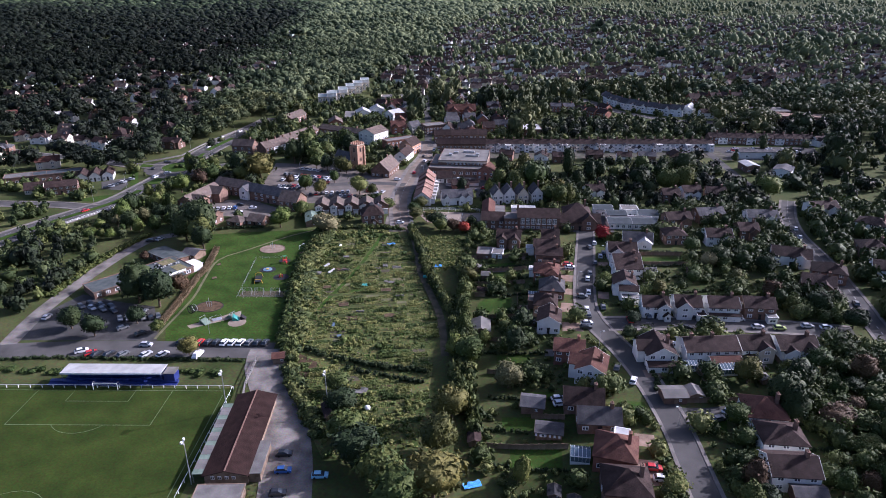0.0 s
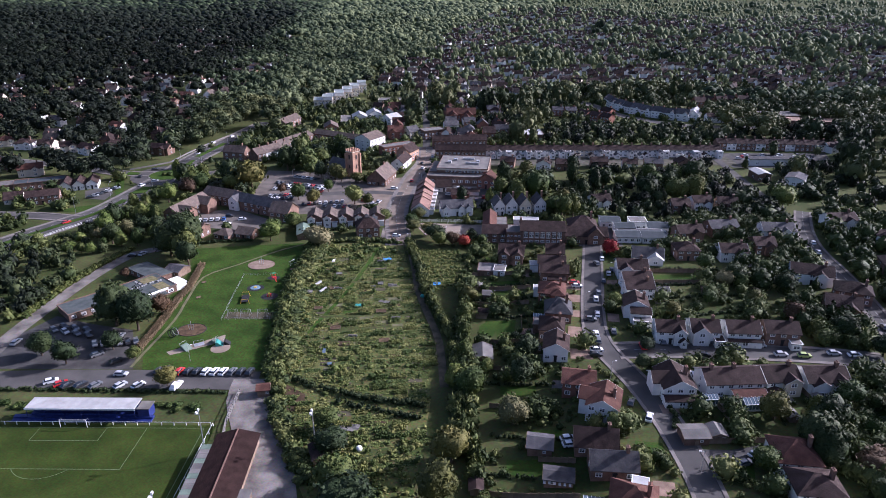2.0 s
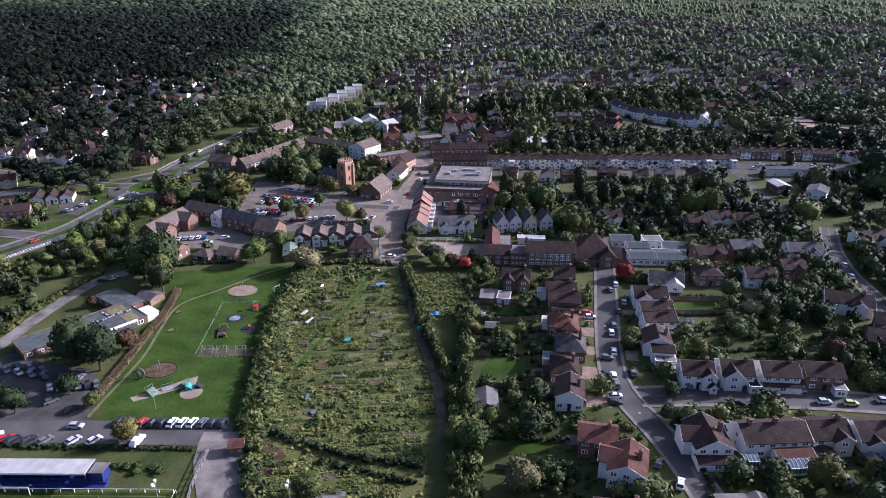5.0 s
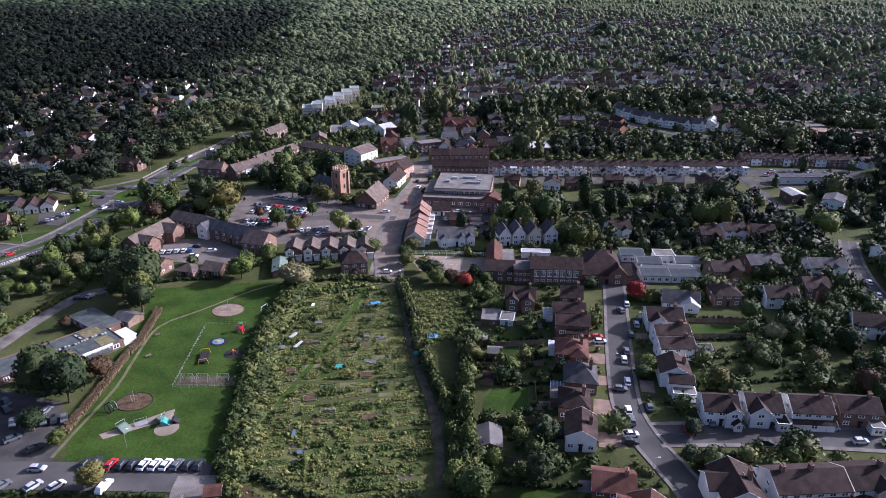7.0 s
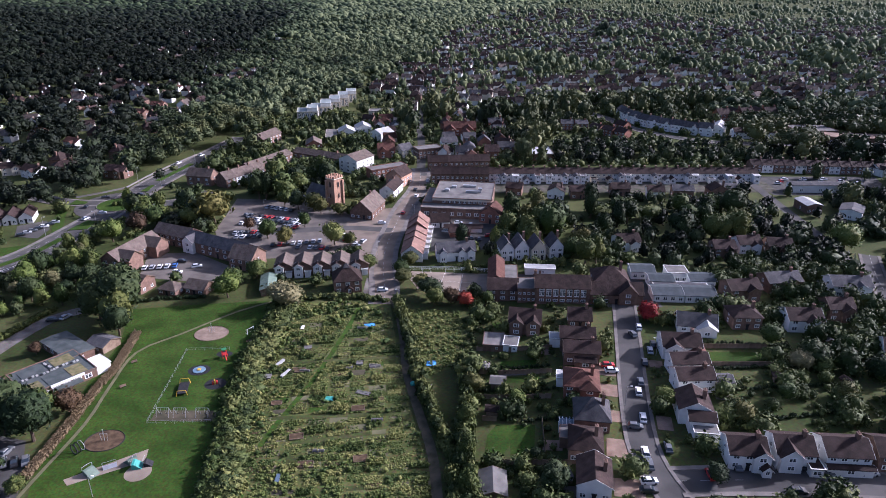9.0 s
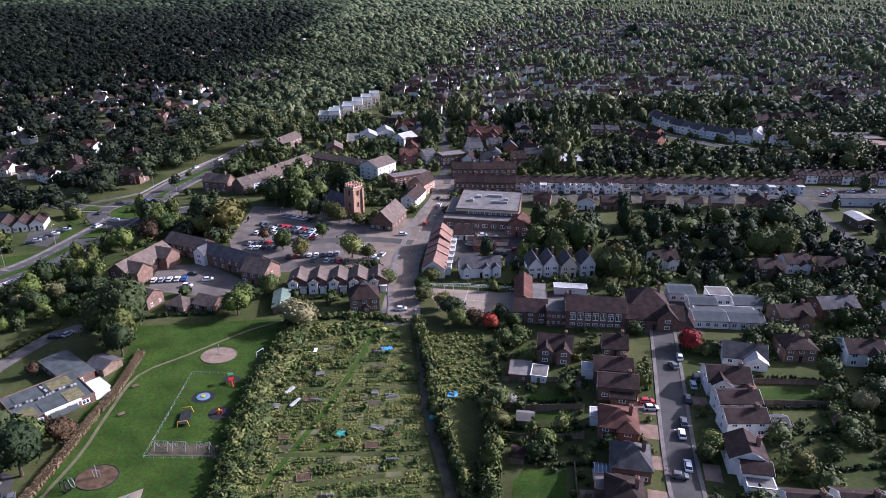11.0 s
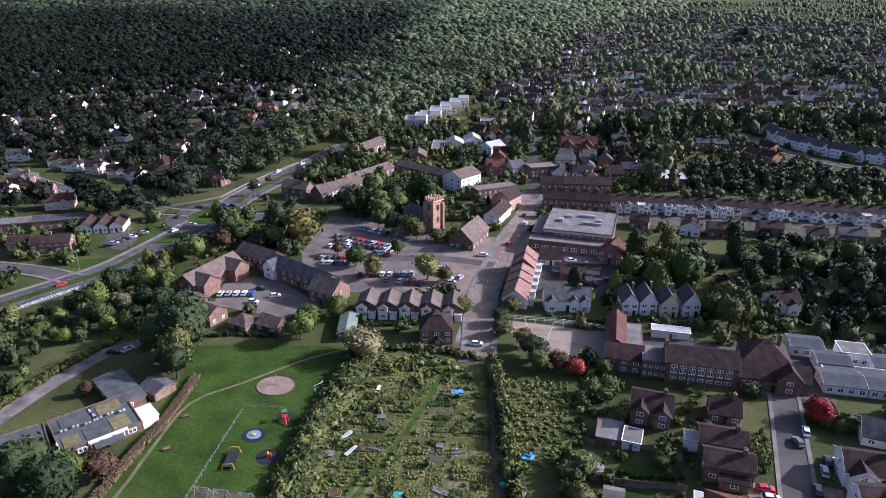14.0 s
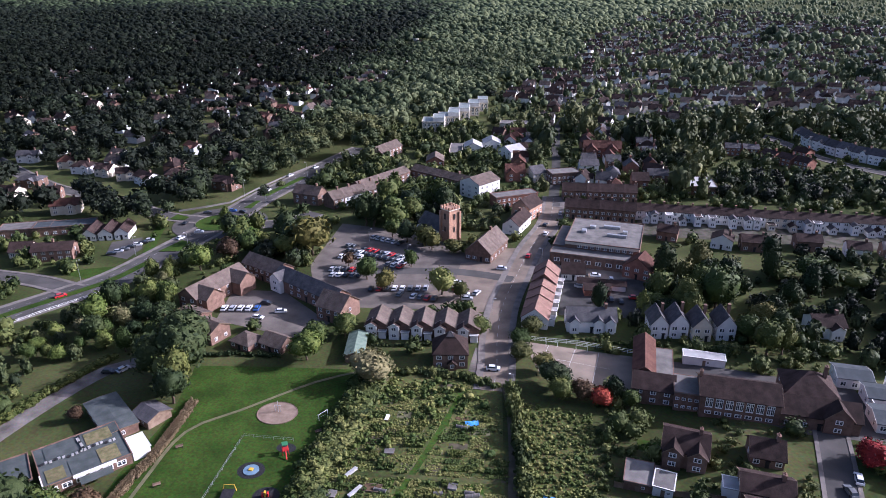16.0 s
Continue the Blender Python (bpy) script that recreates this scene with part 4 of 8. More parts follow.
for x, y, r, w, wl_ in ((121.5, 350, 0, 9, M_BRICK), (134.5, 356, 5, 10, M_WHITE), (147, 353, -8, 10, M_BRICK), (82, 358, 10, 10, M_WHITE)):
    house(x, y, r, w, 9, 5, wall=wl_, tile=M_TILE, label="house with a dark tiled roof among tall trees", group="houses in the trees", wings=((1.8, -3.4, 4, 5, 4.6, "gable", "y", 42),))

# ---- town houses, lodge and cottages ----
for i in range(5):
    u = -15.2 + 7.6 * i
    c, s = math.cos(radians(6)), math.sin(radians(6))
    house(-48.8 + u * c, 333.2 + u * s, 6, 7.3, 10, 4.8, ridge="y", pitch=40, wall=M_BRICK, tile=M_TANTILE, label="brown brick town house with white weatherboarded front gable", wings=((-1.6, -5.2, 3.4, 3, 5.2, "gable", "y", 42, M_WHITE, M_TILE), (2, -5.4, 2.4, 2, 2.5, "flat", "x", 0, M_WHITE, M_PALEROOF)), group="row of five gabled town houses", chim=())
lodge = house(-36.5, 316.8, 12, 10.5, 9.5, 5.4, roof="hip", pitch=44, wall=M_BRICK, tile=M_TILE, label="brick lodge with steep hipped roof and small white bell turret", wings=((0.5, -5.2, 2.4, 1.6, 2.4, "gable", "y", 45),), chim=(), name="lodge")
part("bell_turret", boxes((-0.8, -0.8, 7.6, 0.8, 0.8, 9.6)), M_WPAINT, lodge)
part("turret_roof", gable_roof(1.7, 1.7, 9.6, 50, hip=True), M_SLATE, lodge)
shed(-67, 316.4, 12, 5.6, 14, 2.8, M_TIMBER, M_GREENROOF, "long green-roofed timber hall beside the park", pitch=18, name="scout_hut")
for i in range(6):
    u = -15.8 + 6.3 * i
    house(-11.6 + 0.052 * u, 361.2 + u, 87, 6.1, 9, 4.2 + 0.45 * i, pitch=38, wall=M_BRICK if i else M_WHITE, tile=M_ORANGETILE, label="terraced house with steep pale red tiled roof", wings=((1.2, -5.4, 2.4, 2.2, 2.6, "flat", "x", 0, M_WHITE, M_PALEROOF),), group="stepped red-roofed terrace", chim=(), wins=(2, 2, 0))
house(5.9, 347.3, 9, 16.3, 8, 4.6, wall=M_WHITE, tile=M_SLATE, label="white cottages with slate roof and small front gables", wings=((-5.8, -3.4, 3, 3, 4.6, "gable", "y", 42), (2.2, -3.4, 3, 3, 4.6, "gable", "y", 42), (6, -3.4, 3, 3, 4.6, "gable", "y", 42)), name="cottages", group="cottages by the playground")
for x, y, w in ((27.5, 347, 5.6), (33.8, 348.2, 6), (40.8, 347.4, 6), (48.6, 349.5, 6)):
    house(x, y, 8, w, 8.5, 5.8, ridge="y", pitch=50, wall=M_CREAM if w == 6.0 and x < 45 and x > 40 else M_WHITE, tile=M_SLATE, label="tall white villa with pointed gables and tall chimneys", group="white gabled villas", wins=(2, 2, 2), chim=((0.3, 0.2),))
shed(10.1, 380, -1, 18, 5, 2.5, M_WHITE, M_TILE, "row of garages with white doors", name="garage_row")
shed(8.2, 374.5, 8, 9.5, 6, 2.8, M_REDBRICK, M_TILE, "low red brick store", name="store")
house(-1, 388, 5, 9, 8, 3.2, wall=M_WHITE, tile=M_TILE, label="small white hall with dark roof", chim=(), name="hall", category="hall")
shed(22, 318.5, -6, 3, 5, 2.4, M_WHITE, M_PALEROOF, "white flat canopy roof beside the school", roof="flat", name="canopy")
shed(40, 329, -4, 12, 4, 2.6, M_WHITE, M_PALEROOF, "long pale sheet roof behind the school", roof="flat", name="cycle_shelter")

# ---- supermarket, pub and high street ----
sm = thing("supermarket", 11.5, 416.5, -7, "flat-roofed supermarket with pale parapet over brown brick", "supermarket")
TAKEN.append((11.5, 414, 1, -0.12, 18, 22))
block(sm, 0, 2, 30, 30, 8, "flat", "x", 0, M_BRICK, M_FELT)
part("pale_band", boxes((-15.1, -13.1, 6.9, 15.1, -13.02, 8.1), (15.02, -13.02, 6.9, 15.1, 17, 8.1), (-15.1, -13.02, 6.9, -15.02, 17, 8.1)), M_CREAM, sm, "pale rendered parapet band")
block(sm, -4, -16.5, 32, 7, 5, "flat", "x", 0, M_BRICK, M_FELT, "front_")
block(sm, -17.6, 0, 5, 24, 5.5, "flat", "x", 0, M_BRICK, M_FELT, "side_")
for i in range(9):
    window(sm, -9 + 2.6 * i, -13.05, 5.8, 0, 1.6, 1.3)
for i in range(7):
    window(sm, -17 + 4.2 * i, -20.05, 1.6, 0, 2.4, 1.6)
for u, v, ww, dd in ((-6, 6, 2.5, 2), (2, 8, 7, 1.6), (8, 3, 2, 2), (-9, 0, 2, 3), (5, -2, 8, 1.2)):
    part("roof_plant", boxes((u - ww / 2, v - dd / 2, 8.2, u + ww / 2, v + dd / 2, 9.3)), M_METAL, sm)
house(25, 394, -20, 11, 9, 5, ridge="y", wall=M_REDBRICK, tile=M_REDTILE, label="red brick building with tiled gable beside the supermarket", chim=(), name="brick_shop", category="shop")
house(-38, 405, -14, 11.5, 20, 4.4, ridge="y", pitch=42, wall=M_BRICK, tile=M_TANTILE, label="brown brick corner building with long tiled roof", chim=((0.0, 0.2),), wins=(4, 3, 5), name="corner_shop", category="shop")
house(-28.5, 438, 77, 18, 8, 4.8, wall=M_WHITE, tile=M_TILE, label="white rendered shops with uneven brown roofs", wins=(5, 4, 1), name="shop_row", category="shop", chim=((0.2, 0),))
house(-25.5, 456, 66, 13, 10, 6.8, wall=M_ORANGEBRICK, tile=M_TILE, label="orange brick shop with steep lit gable", wins=(4, 3, 2), name="shop", category="shop", chim=())
for i in range(6):
    house(-4 + 5.6 * i, 461.0 - 0.2 * i, -2, 5.5, 8.5, 6.4, pitch=36, wall=M_BRICK, tile=M_TILE, label="brick shop with a flat above and dark tiled roof", group="brick shopping parade", wins=(2, 2, 0), name="parade_shop", category="shop", chim=((0.45, 0.1),))
for i in range(6):
    house(-6.5 + 6.4 * i, 489 + 0.5 * i, 5, 6.2, 8.5, 6.0, pitch=36, wall=M_BRICK, tile=M_TILE, label="brick shop with dark tiled roof", group="far shopping parade", wins=(2, 2, 0), name="parade_shop", category="shop", chim=((0.45, 0.1),))

house(-34, 474.5, 33, 24, 8, 5.6, roof="flat", wall=M_REDBRICK, tile=M_FELT, label="flat-roofed red brick shopping parade with white windows", wins=(8, 6, 1), chim=(), name="parade", category="shops", doors=False)
house(-38.6, 520, 12, 11, 10, 5.6, wall=M_REDBRICK, tile=M_REDTILE, label="red brick house with steep tiled gables", wings=((-2.5, -3.6, 4.5, 5, 5.6, "gable", "y", 44),), name="town_house", group="houses behind the parade")
house(-26.5, 521, 40, 9, 9, 5.4, wall=M_CREAM, tile=M_SLATE, label="pale shop with grey slate roof", chim=(), name="shop", category="shop")
house(-10.5, 520, 25, 17, 10, 6.4, roof="flat", wall=M_BRICK, tile=M_FELT, label="flat-roofed brick offices with white window bands", wins=(6, 4, 3), chim=(), name="offices", category="offices", doors=False)
house(12, 586, 4, 24, 10, 6.5, wall=M_REDBRICK, tile=M_REDTILE, label="long red-tiled brick building with gabled wings", wings=((-7, -6, 7, 8, 6, "gable", "y", 40), (6, -6, 7, 8, 6, "gable", "y", 40)), wins=(6, 4, 1), chim=((0.2, 0),), name="institute", category="hall", doors=False)
house(-51, 661, 2, 28, 12, 4.5, roof="flat", wall=M_CREAM, tile=M_FELT, label="low flat-roofed pale commercial building", wins=(7, 4, 2), chim=(), name="depot", category="depot", doors=False)

# ---- the long terrace of white-backed houses ----
sheet("terrace_yards", [(28, 440), (190, 442), (190, 463), (28, 461)], M_YARDS, 0.04, "patchwork of dark paved yards and rough grass behind the terrace", "yard", 6)
rnd = random.Random(11)
for i in range(24):
    u = 6.6 * i
    wm = M_WHITE if rnd.random() < 0.75 else M_CREAM
    wing = ((rnd.choice((-1.4, 1.4)), -6.3, 3.2, rnd.uniform(3.5, 6.5), rnd.choice((2.8, 5.0)), rnd.choice(("gable", "flat", "gable")), "y", 36, wm, rnd.choice((M_SLATE, M_TILE, M_PALEROOF))),)
    house(30.5 + u, 465.6 + 0.01 * u, 0.6, 6.6, 8.5, 5.4, pitch=38, wall=wm, tile=M_TILE, label="terraced house with white rendered back and brown roof", group="long terrace of white-backed houses", wins=(2, 2, 0), wings=wing, chim=((0.48, 0.0),), doors=False)
for i in range(7):
    x, y = 42 + 18 * i + rnd.uniform(-3, 3), 437 - 0.8 * i + rnd.uniform(-5, 4)
    house(x, y, rnd.uniform(-15, 10), rnd.uniform(8, 11), 8, 4.8, ridge=rnd.choice("xy"), wall=rnd.choice((M_WHITE, M_BRICK, M_BRICK)), tile=rnd.choice((M_TILE, M_SLATE)), label="house behind the terrace with a tiled roof", group="houses behind the terrace")

for i in range(11):
    house(194 + 6.6 * i, 487 - 0.5 * i, -2, 6.6, 8.5, 5.4, pitch=38, wall=M_WHITE if i % 3 == 1 else M_BRICK, tile=M_TILE, label="brick terraced house with brown roof", group="second terrace", wins=(2, 0, 0), chim=((0.48, 0.0),), doors=False)
house(268, 480, 20, 10, 8, 5.0, wall=M_WHITE, tile=M_TILE, label="white house with twin gables at a terrace end", wings=((-2.5, -3.4, 4.5, 5, 5, "gable", "y", 44), (2.5, -3.4, 4.5, 5, 5, "gable", "y", 44)))
for i in range(40):
    u = 4 + 3.9 * i + rnd.uniform(-1.5, 1.5)
    x, y = 30 + u, 465.6 - rnd.uniform(12, 24)
    if free(x, y, 1.0):
        shed(x, y, -6 + rnd.choice((0, 90)), rnd.uniform(2.6, 4), rnd.uniform(3, 5.5), 2.2, rnd.choice((M_BRICK, M_WHITE, M_TIMBER)), rnd.choice((M_FELT, M_SLATE, M_TILE, M_PALEROOF)), "small outbuilding behind the terrace", roof=rnd.choice(("flat", "gable")), name="outbuilding")

# ---- church ----
ch = thing("church", -56.3, 415.6, -38, "orange brick church tower with battlements beside a stone nave", "church")
TAKEN.append((-63, 421, 0.79, -0.62, 14, 8))
part("tower", boxes((-2.8, -2.8, -0.5, 2.8, 2.8, 16)), M_ORANGEBRICK, ch)
for sx in (-1, 1):
    for sy in (-1, 1):
        part("buttress", boxes((sx * 3 - 0.5, sy * 3 - 0.5, -0.5, sx * 3 + 0.5, sy * 3 + 0.5, 14.5)), M_ORANGEBRICK, ch)
for k in range(16):
    side, j = divmod(k, 4)
    a = -2.55 + 1.7 * j
    px, py = ((a, -2.85), (a, 2.85), (-2.85, a), (2.85, a))[side]
    part("merlon", boxes((-0.45, -0.3, 16, 0.45, 0.3, 17.1)), M_ORANGEBRICK, ch, "", (px, py, 0), 0 if side < 2 else 90)
part("string_course", boxes((-3.2, -3.2, 15.5, 3.2, 3.2, 15.85)), M_CREAM, ch)
for yy, xx, turn in ((-3.02, 0, 0), (0, 3.02, 90), (0, -3.02, -90)):
    part("bell_opening", boxes((-0.5, -0.05, 0, 0.5, 0.03, 2.6)), M_DARK, ch, "", (xx, yy, 11.2), turn)
    part("lancet", boxes((-0.35, -0.05, 0, 0.35, 0.03, 2.2)), M_DARK, ch, "", (xx, yy, 5.5), turn)
part("nave_wall", gable_walls(18, 9, 4.2, 44), M_CREAM, ch, "", (-12, 3, 0))
part("nave_roof", gable_roof(18, 9, 4.2, 44), M_SLATE, ch, "", (-12, 3, 0))
part("aisle", boxes((-20, -5.5, -0.5, -5, -1.5, 2.8)), M_CREAM, ch)
part("aisle_roof", boxes((-20.3, -5.8, 2.8, -4.8, -1.2, 3.05)), M_PALEROOF, ch)

# ---- buildings west of the high street ----
house(-54, 487, -32, 14, 17, 8.5, ridge="y", pitch=24, wall=M_WHITE, tile=M_TANTILE, label="tall white rendered block with a brown gabled roof", wins=(3, 3, 4), chim=(), name="white_block", category="flats", doors=False)
house(-110.7, 488.6, 64, 40, 9, 6, pitch=28, wall=M_BRICK, tile=M_TANTILE, label="long brick wing of flats over shops", wins=(10, 9, 2), chim=(), name="flats", category="flats", storeys=2, doors=False)
house(-72, 499, -29, 55, 9, 6, pitch=28, wall=M_BRICK, tile=M_TANTILE, label="long brick flats with white window bands", wins=(13, 12, 2), chim=((0.1, 0),), name="flats", category="flats", storeys=2, doors=False)
for i in range(4):
    house(-125 + 4.0 * i, 452 + 6.2 * i, 57, 7.2, 9, 5.4, wall=M_WHITE if i % 3 else M_BRICK, tile=M_TANTILE, label="white shop with red-brown tiled roof", group="white shop row", name="shop", category="shop", wins=(2, 2, 0))
house(-140, 456, -10, 15, 9, 6, wall=M_BRICK, tile=M_TANTILE, label="brick shop at the end of the row", name="shop", category="shop")
house(-128, 558, 73, 25, 9, 5.5, wall=M_BRICK, tile=M_TANTILE, label="brick flats with brown roof above trees", wins=(6, 6, 2), chim=(), name="flats", category="flats", doors=False)
house(-90.4, 538.8, 11, 10.5, 14, 5.5, ridge="y", wall=M_REDBRICK, tile=M_TANTILE, label="brick house with long brown roof", chim=())
for x, y, r in ((-72.8, 577, 11), (-62, 590, 11), (-46, 571.6, -40)):
    house(x, y, r, 12, 13, 5.5, ridge="y", pitch=26, wall=M_WHITE, tile=M_PALEROOF, label="white hall with pale sheet roof", chim=(), name="white_hall", category="hall", group="white halls", doors=False)
for x, y in ((-115, 645), (-107.5, 667), (-103, 689), (-98.5, 711), (-94, 732)):
    ob = house(x, y, 9, 17, 19, 7.6, roof="flat", wall=M_CREAM, tile=M_PALEGREEN, label="white modern office block with stepped curved roofs", chim=(), name="office_block", category="office", group="white stepped offices", wins=(5, 4, 6), storeys=3, doors=False)
    block(ob, 4.0, 0, 8.5, 16, 10.4, "flat", "x", 0, M_WHITE, M_PALEGREEN, "upper_")
    for k in range(5):
        window(ob, -6.4 + 3.2 * k, -9.55, 1.2, 0, 2.4, 2.0)
        window(ob, -6.4 + 3.2 * k, -9.55, 4.2, 0, 2.4, 1.8)
house(-84, 575, 8, 8, 26, 3.2, roof="flat", wall=M_CREAM, tile=M_FELT, label="low flat-roofed pale store building", chim=(), doors=False, name="store", category="store")

# ---- small town buildings along the upper street ----
rnd = random.Random(63)
for j in range(10):
    for i in range(9):
        x, y = -62 + 13 * i + rnd.uniform(-3, 3), 500 + 14 * j + rnd.uniform(-3, 3)
        if x < -20 - 0.45 * (y - 500) or not free(x, y, 5.5) or rnd.random() < 0.3:
            continue
        house(x, y, rnd.choice((8, 8, 98, -20)) + rnd.uniform(-6, 6), rnd.uniform(8, 12), rnd.uniform(7, 9), rnd.choice((4.6, 5.2, 6.4)), roof=rnd.choice(("gable", "gable", "hip")), wall=rnd.choice((M_BRICK, M_REDBRICK, M_WHITE, M_CREAM)), tile=rnd.choice((M_TILE, M_REDTILE, M_TILE, M_SLATE)), label="small town building with tiled roof near the high street", name="town_house", group="town buildings along the upper street", wins=(2, 0, 0), doors=False, chim=((0.4, 0.0),) if rnd.random() < 0.5 else ())

# ---- crescent and halls to the north-east ----
for i in range(10):
    a = radians(179 + 7.4 * i)
    house(232 + 78 * math.cos(a), 658 + 78 * math.sin(a), 179 + 7.4 * i + 90, 9.9, 9, 6.0 + 0.5 * (i % 2), pitch=36, wall=M_WHITE, tile=M_SLATE, label="white rendered shop in a curved parade", group="white curved parade", name="parade_shop", category="shop", wings=((2.2, -3.4, 3.4, 3, 6.4, "gable", "y", 44),) if i % 3 != 1 else (), wins=(3, 0, 0), chim=((0.4, 0),), doors=False)
house(212, 594, 62, 20, 9, 6.0, pitch=32, wall=M_WHITE, tile=M_PALEROOF, label="white end block of the curved parade with a pale roof", name="parade_shop", category="shop", wins=(5, 0, 2), chim=(), doors=False)
house(61, 519, 2, 22, 20, 4.5, roof="flat", wall=M_BRICK, tile=M_PALEROOF, label="flat grey-roofed hall behind the terrace", name="hall", category="hall", chim=(), doors=False, wins=(5, 0, 4))
for i in range(5):
    house(229 + 10.5 * i, 634 + 1.8 * i, 10, 10.3, 10, 8.0, ridge="y" if i % 2 else "x", pitch=38, wall=M_REDBRICK, tile=M_TILE, label="three-storey red brick house with white-edged gable", group="red brick gabled row", wins=(3, 0, 1), chim=((0.4, 0),), doors=False)
for i in range(3):
    house(222 + 10 * i, 580 - 0.5 * i, 0, 10, 9, 5.2, wall=M_WHITE, tile=M_TILE, label="white house in a short row below the parade", group="white row below the parade", wins=(3, 0, 1), doors=False)
for x, y, r in ((118, 592, -50), (126, 584, -50), (134, 577, -50), (140, 603, -50), (108, 606, 0), (97, 607, 0)):
    house(x, y, r, 9.5, 8.5, 5.6, wall=M_REDBRICK, tile=M_TILE if r else M_SLATE, label="red brick house with dark tiled roof near the parade", group="red houses near the parade", wins=(3, 0, 1), doors=False)
for x, y, r, w, d, h in ((282, 592, 0, 30, 22, 4.5), (306, 566, -12, 52, 16, 4.2), (268, 575, -35, 22, 12, 4.0)):
    house(x, y, r, w, d, h, roof="flat", wall=M_BRICK, tile=M_DRIVE if d < 20 else M_FELT, label="low flat-roofed school building among trees", name="low_hall", category="hall", group="low halls among trees", wins=(7, 0, 3), chim=(), doors=False)
for i in range(4):
    house(138 + 8.5 * i, 752 - 7 * i, -42, 9, 9, 5.2, wall=M_WHITE, tile=M_TILE, label="white house in a short row", group="white houses beyond the crescent", wins=(2, 0, 0))
for x, y, r, w, d in ((190, 412, 4, 8, 12), (212, 445, 0, 32, 7), (207, 402, -35, 10, 13), (158, 440, -4, 13, 9)):
    house(x, y, r, w, d, 4.6, pitch=14, ridge="y" if d > w else "x", wall=M_WHITE if w in (32, 10) else M_BRICK, tile=M_SLATE if w > 9 else M_PALEROOF, label="low workshop building with a grey roof", name="workshop", category="workshop", group="workshops by the terrace", chim=(), wins=(3, 0, 1), doors=False)
sheet("workshop_yard", [(184, 437), (250, 436), (262, 474), (184, 474)], M_DARKROAD, 0.03, "grey concrete yard among workshops", "yard")

# ---- flats west of the car park ----
CLOSE = "brick flats round the yard"
house(-132, 344, -16, 9, 26, 5.4, ridge="y", pitch=36, wall=M_BRICK, tile=M_TANTILE, label="brick flats with brown roof and gabled ends", wings=((5, -8, 7, 8, 5.4, "gable", "x", 36), (5, 8, 8, 8, 5.4, "gable", "x", 36)), wins=(2, 2, 6), chim=(), name="flats", category="flats", group=CLOSE)
house(-120, 364, -24, 20, 9, 5.4, pitch=34, wall=M_BRICK, tile=M_TANTILE, label="two-storey brick flats with brown roof", wins=(6, 6, 1), chim=(), name="flats", category="flats", group=CLOSE)
house(-96, 350, -28, 34, 8.5, 5.4, pitch=36, wall=M_BRICK, tile=M_SLATE, label="long two-storey flats with dark roof and pale end", wins=(8, 8, 2), chim=(), wings=((-14, -3, 6, 6, 5.6, "gable", "y", 38, M_WHITE, M_SLATE),), name="flats", category="flats", group=CLOSE)
house(-81, 338, -18, 10.5, 11, 5.4, ridge="x", pitch=36, wall=M_BRICK, tile=M_TANTILE, label="brick end block with lit brown roof", chim=(), name="flats", category="flats", group=CLOSE)
house(-117.1, 315.2, -20, 9, 8, 4.6, pitch=28, ridge="x", wall=M_BRICK, tile=M_TANTILE, label="red brick hall with dark low roof", chim=(), wins=(0, 2, 2), doors=False, name="hall", category="hall")
house(-127.5, 322, -20, 9, 8, 4.6, pitch=30, wall=M_BRICK, tile=M_TANTILE, label="red brick house with brown roof by the trees", chim=())
house(-103, 312.5, -18, 8, 7, 2.8, pitch=30, wall=M_BRICK, tile=M_TANTILE, label="low bungalow with brown hipped roof", roof="hip", chim=())
house(-92.7, 313.4, -18, 8.5, 7.5, 2.8, pitch=32, wall=M_BRICK, tile=M_TANTILE, label="low bungalow with a pale verge", chim=())

# ---- west of the dual carriageway ----
house(-217.7, 363.6, 22, 16, 8.5, 5.2, wall=M_BRICK, tile=M_TILE, label="pair of brick semi-detached houses with brown roof", wins=(5, 4, 1), chim=((0, 0),))
for i in range(3):
    house(-219 + 6.5 * i, 389 + 2.5 * i, 20, 6, 13, 3.6, ridge="y", pitch=38, wall=M_WHITE, tile=M_TILE, label="garage workshop with white gable front", group="gabled workshops", chim=(), name="workshop", category="workshop")
house(-236, 392, 26, 26, 9, 4, roof="flat", wall=M_BRICK, tile=M_BLUEROOF, label="flat-roofed brick station with blue-grey roof", wins=(7, 5, 2), chim=(), doors=False, name="station", category="station")
house(-252, 386, 26, 22, 10, 3.8, roof="flat", wall=M_BRICK, tile=M_FELT, label="flat-roofed brick building with parapet", wins=(5, 4, 2), chim=(), doors=False, name="station", category="station")
house(-234, 364, 20, 9, 8, 3, wall=M_CREAM, tile=M_TILE, label="sunlit small house beside a lane", chim=())


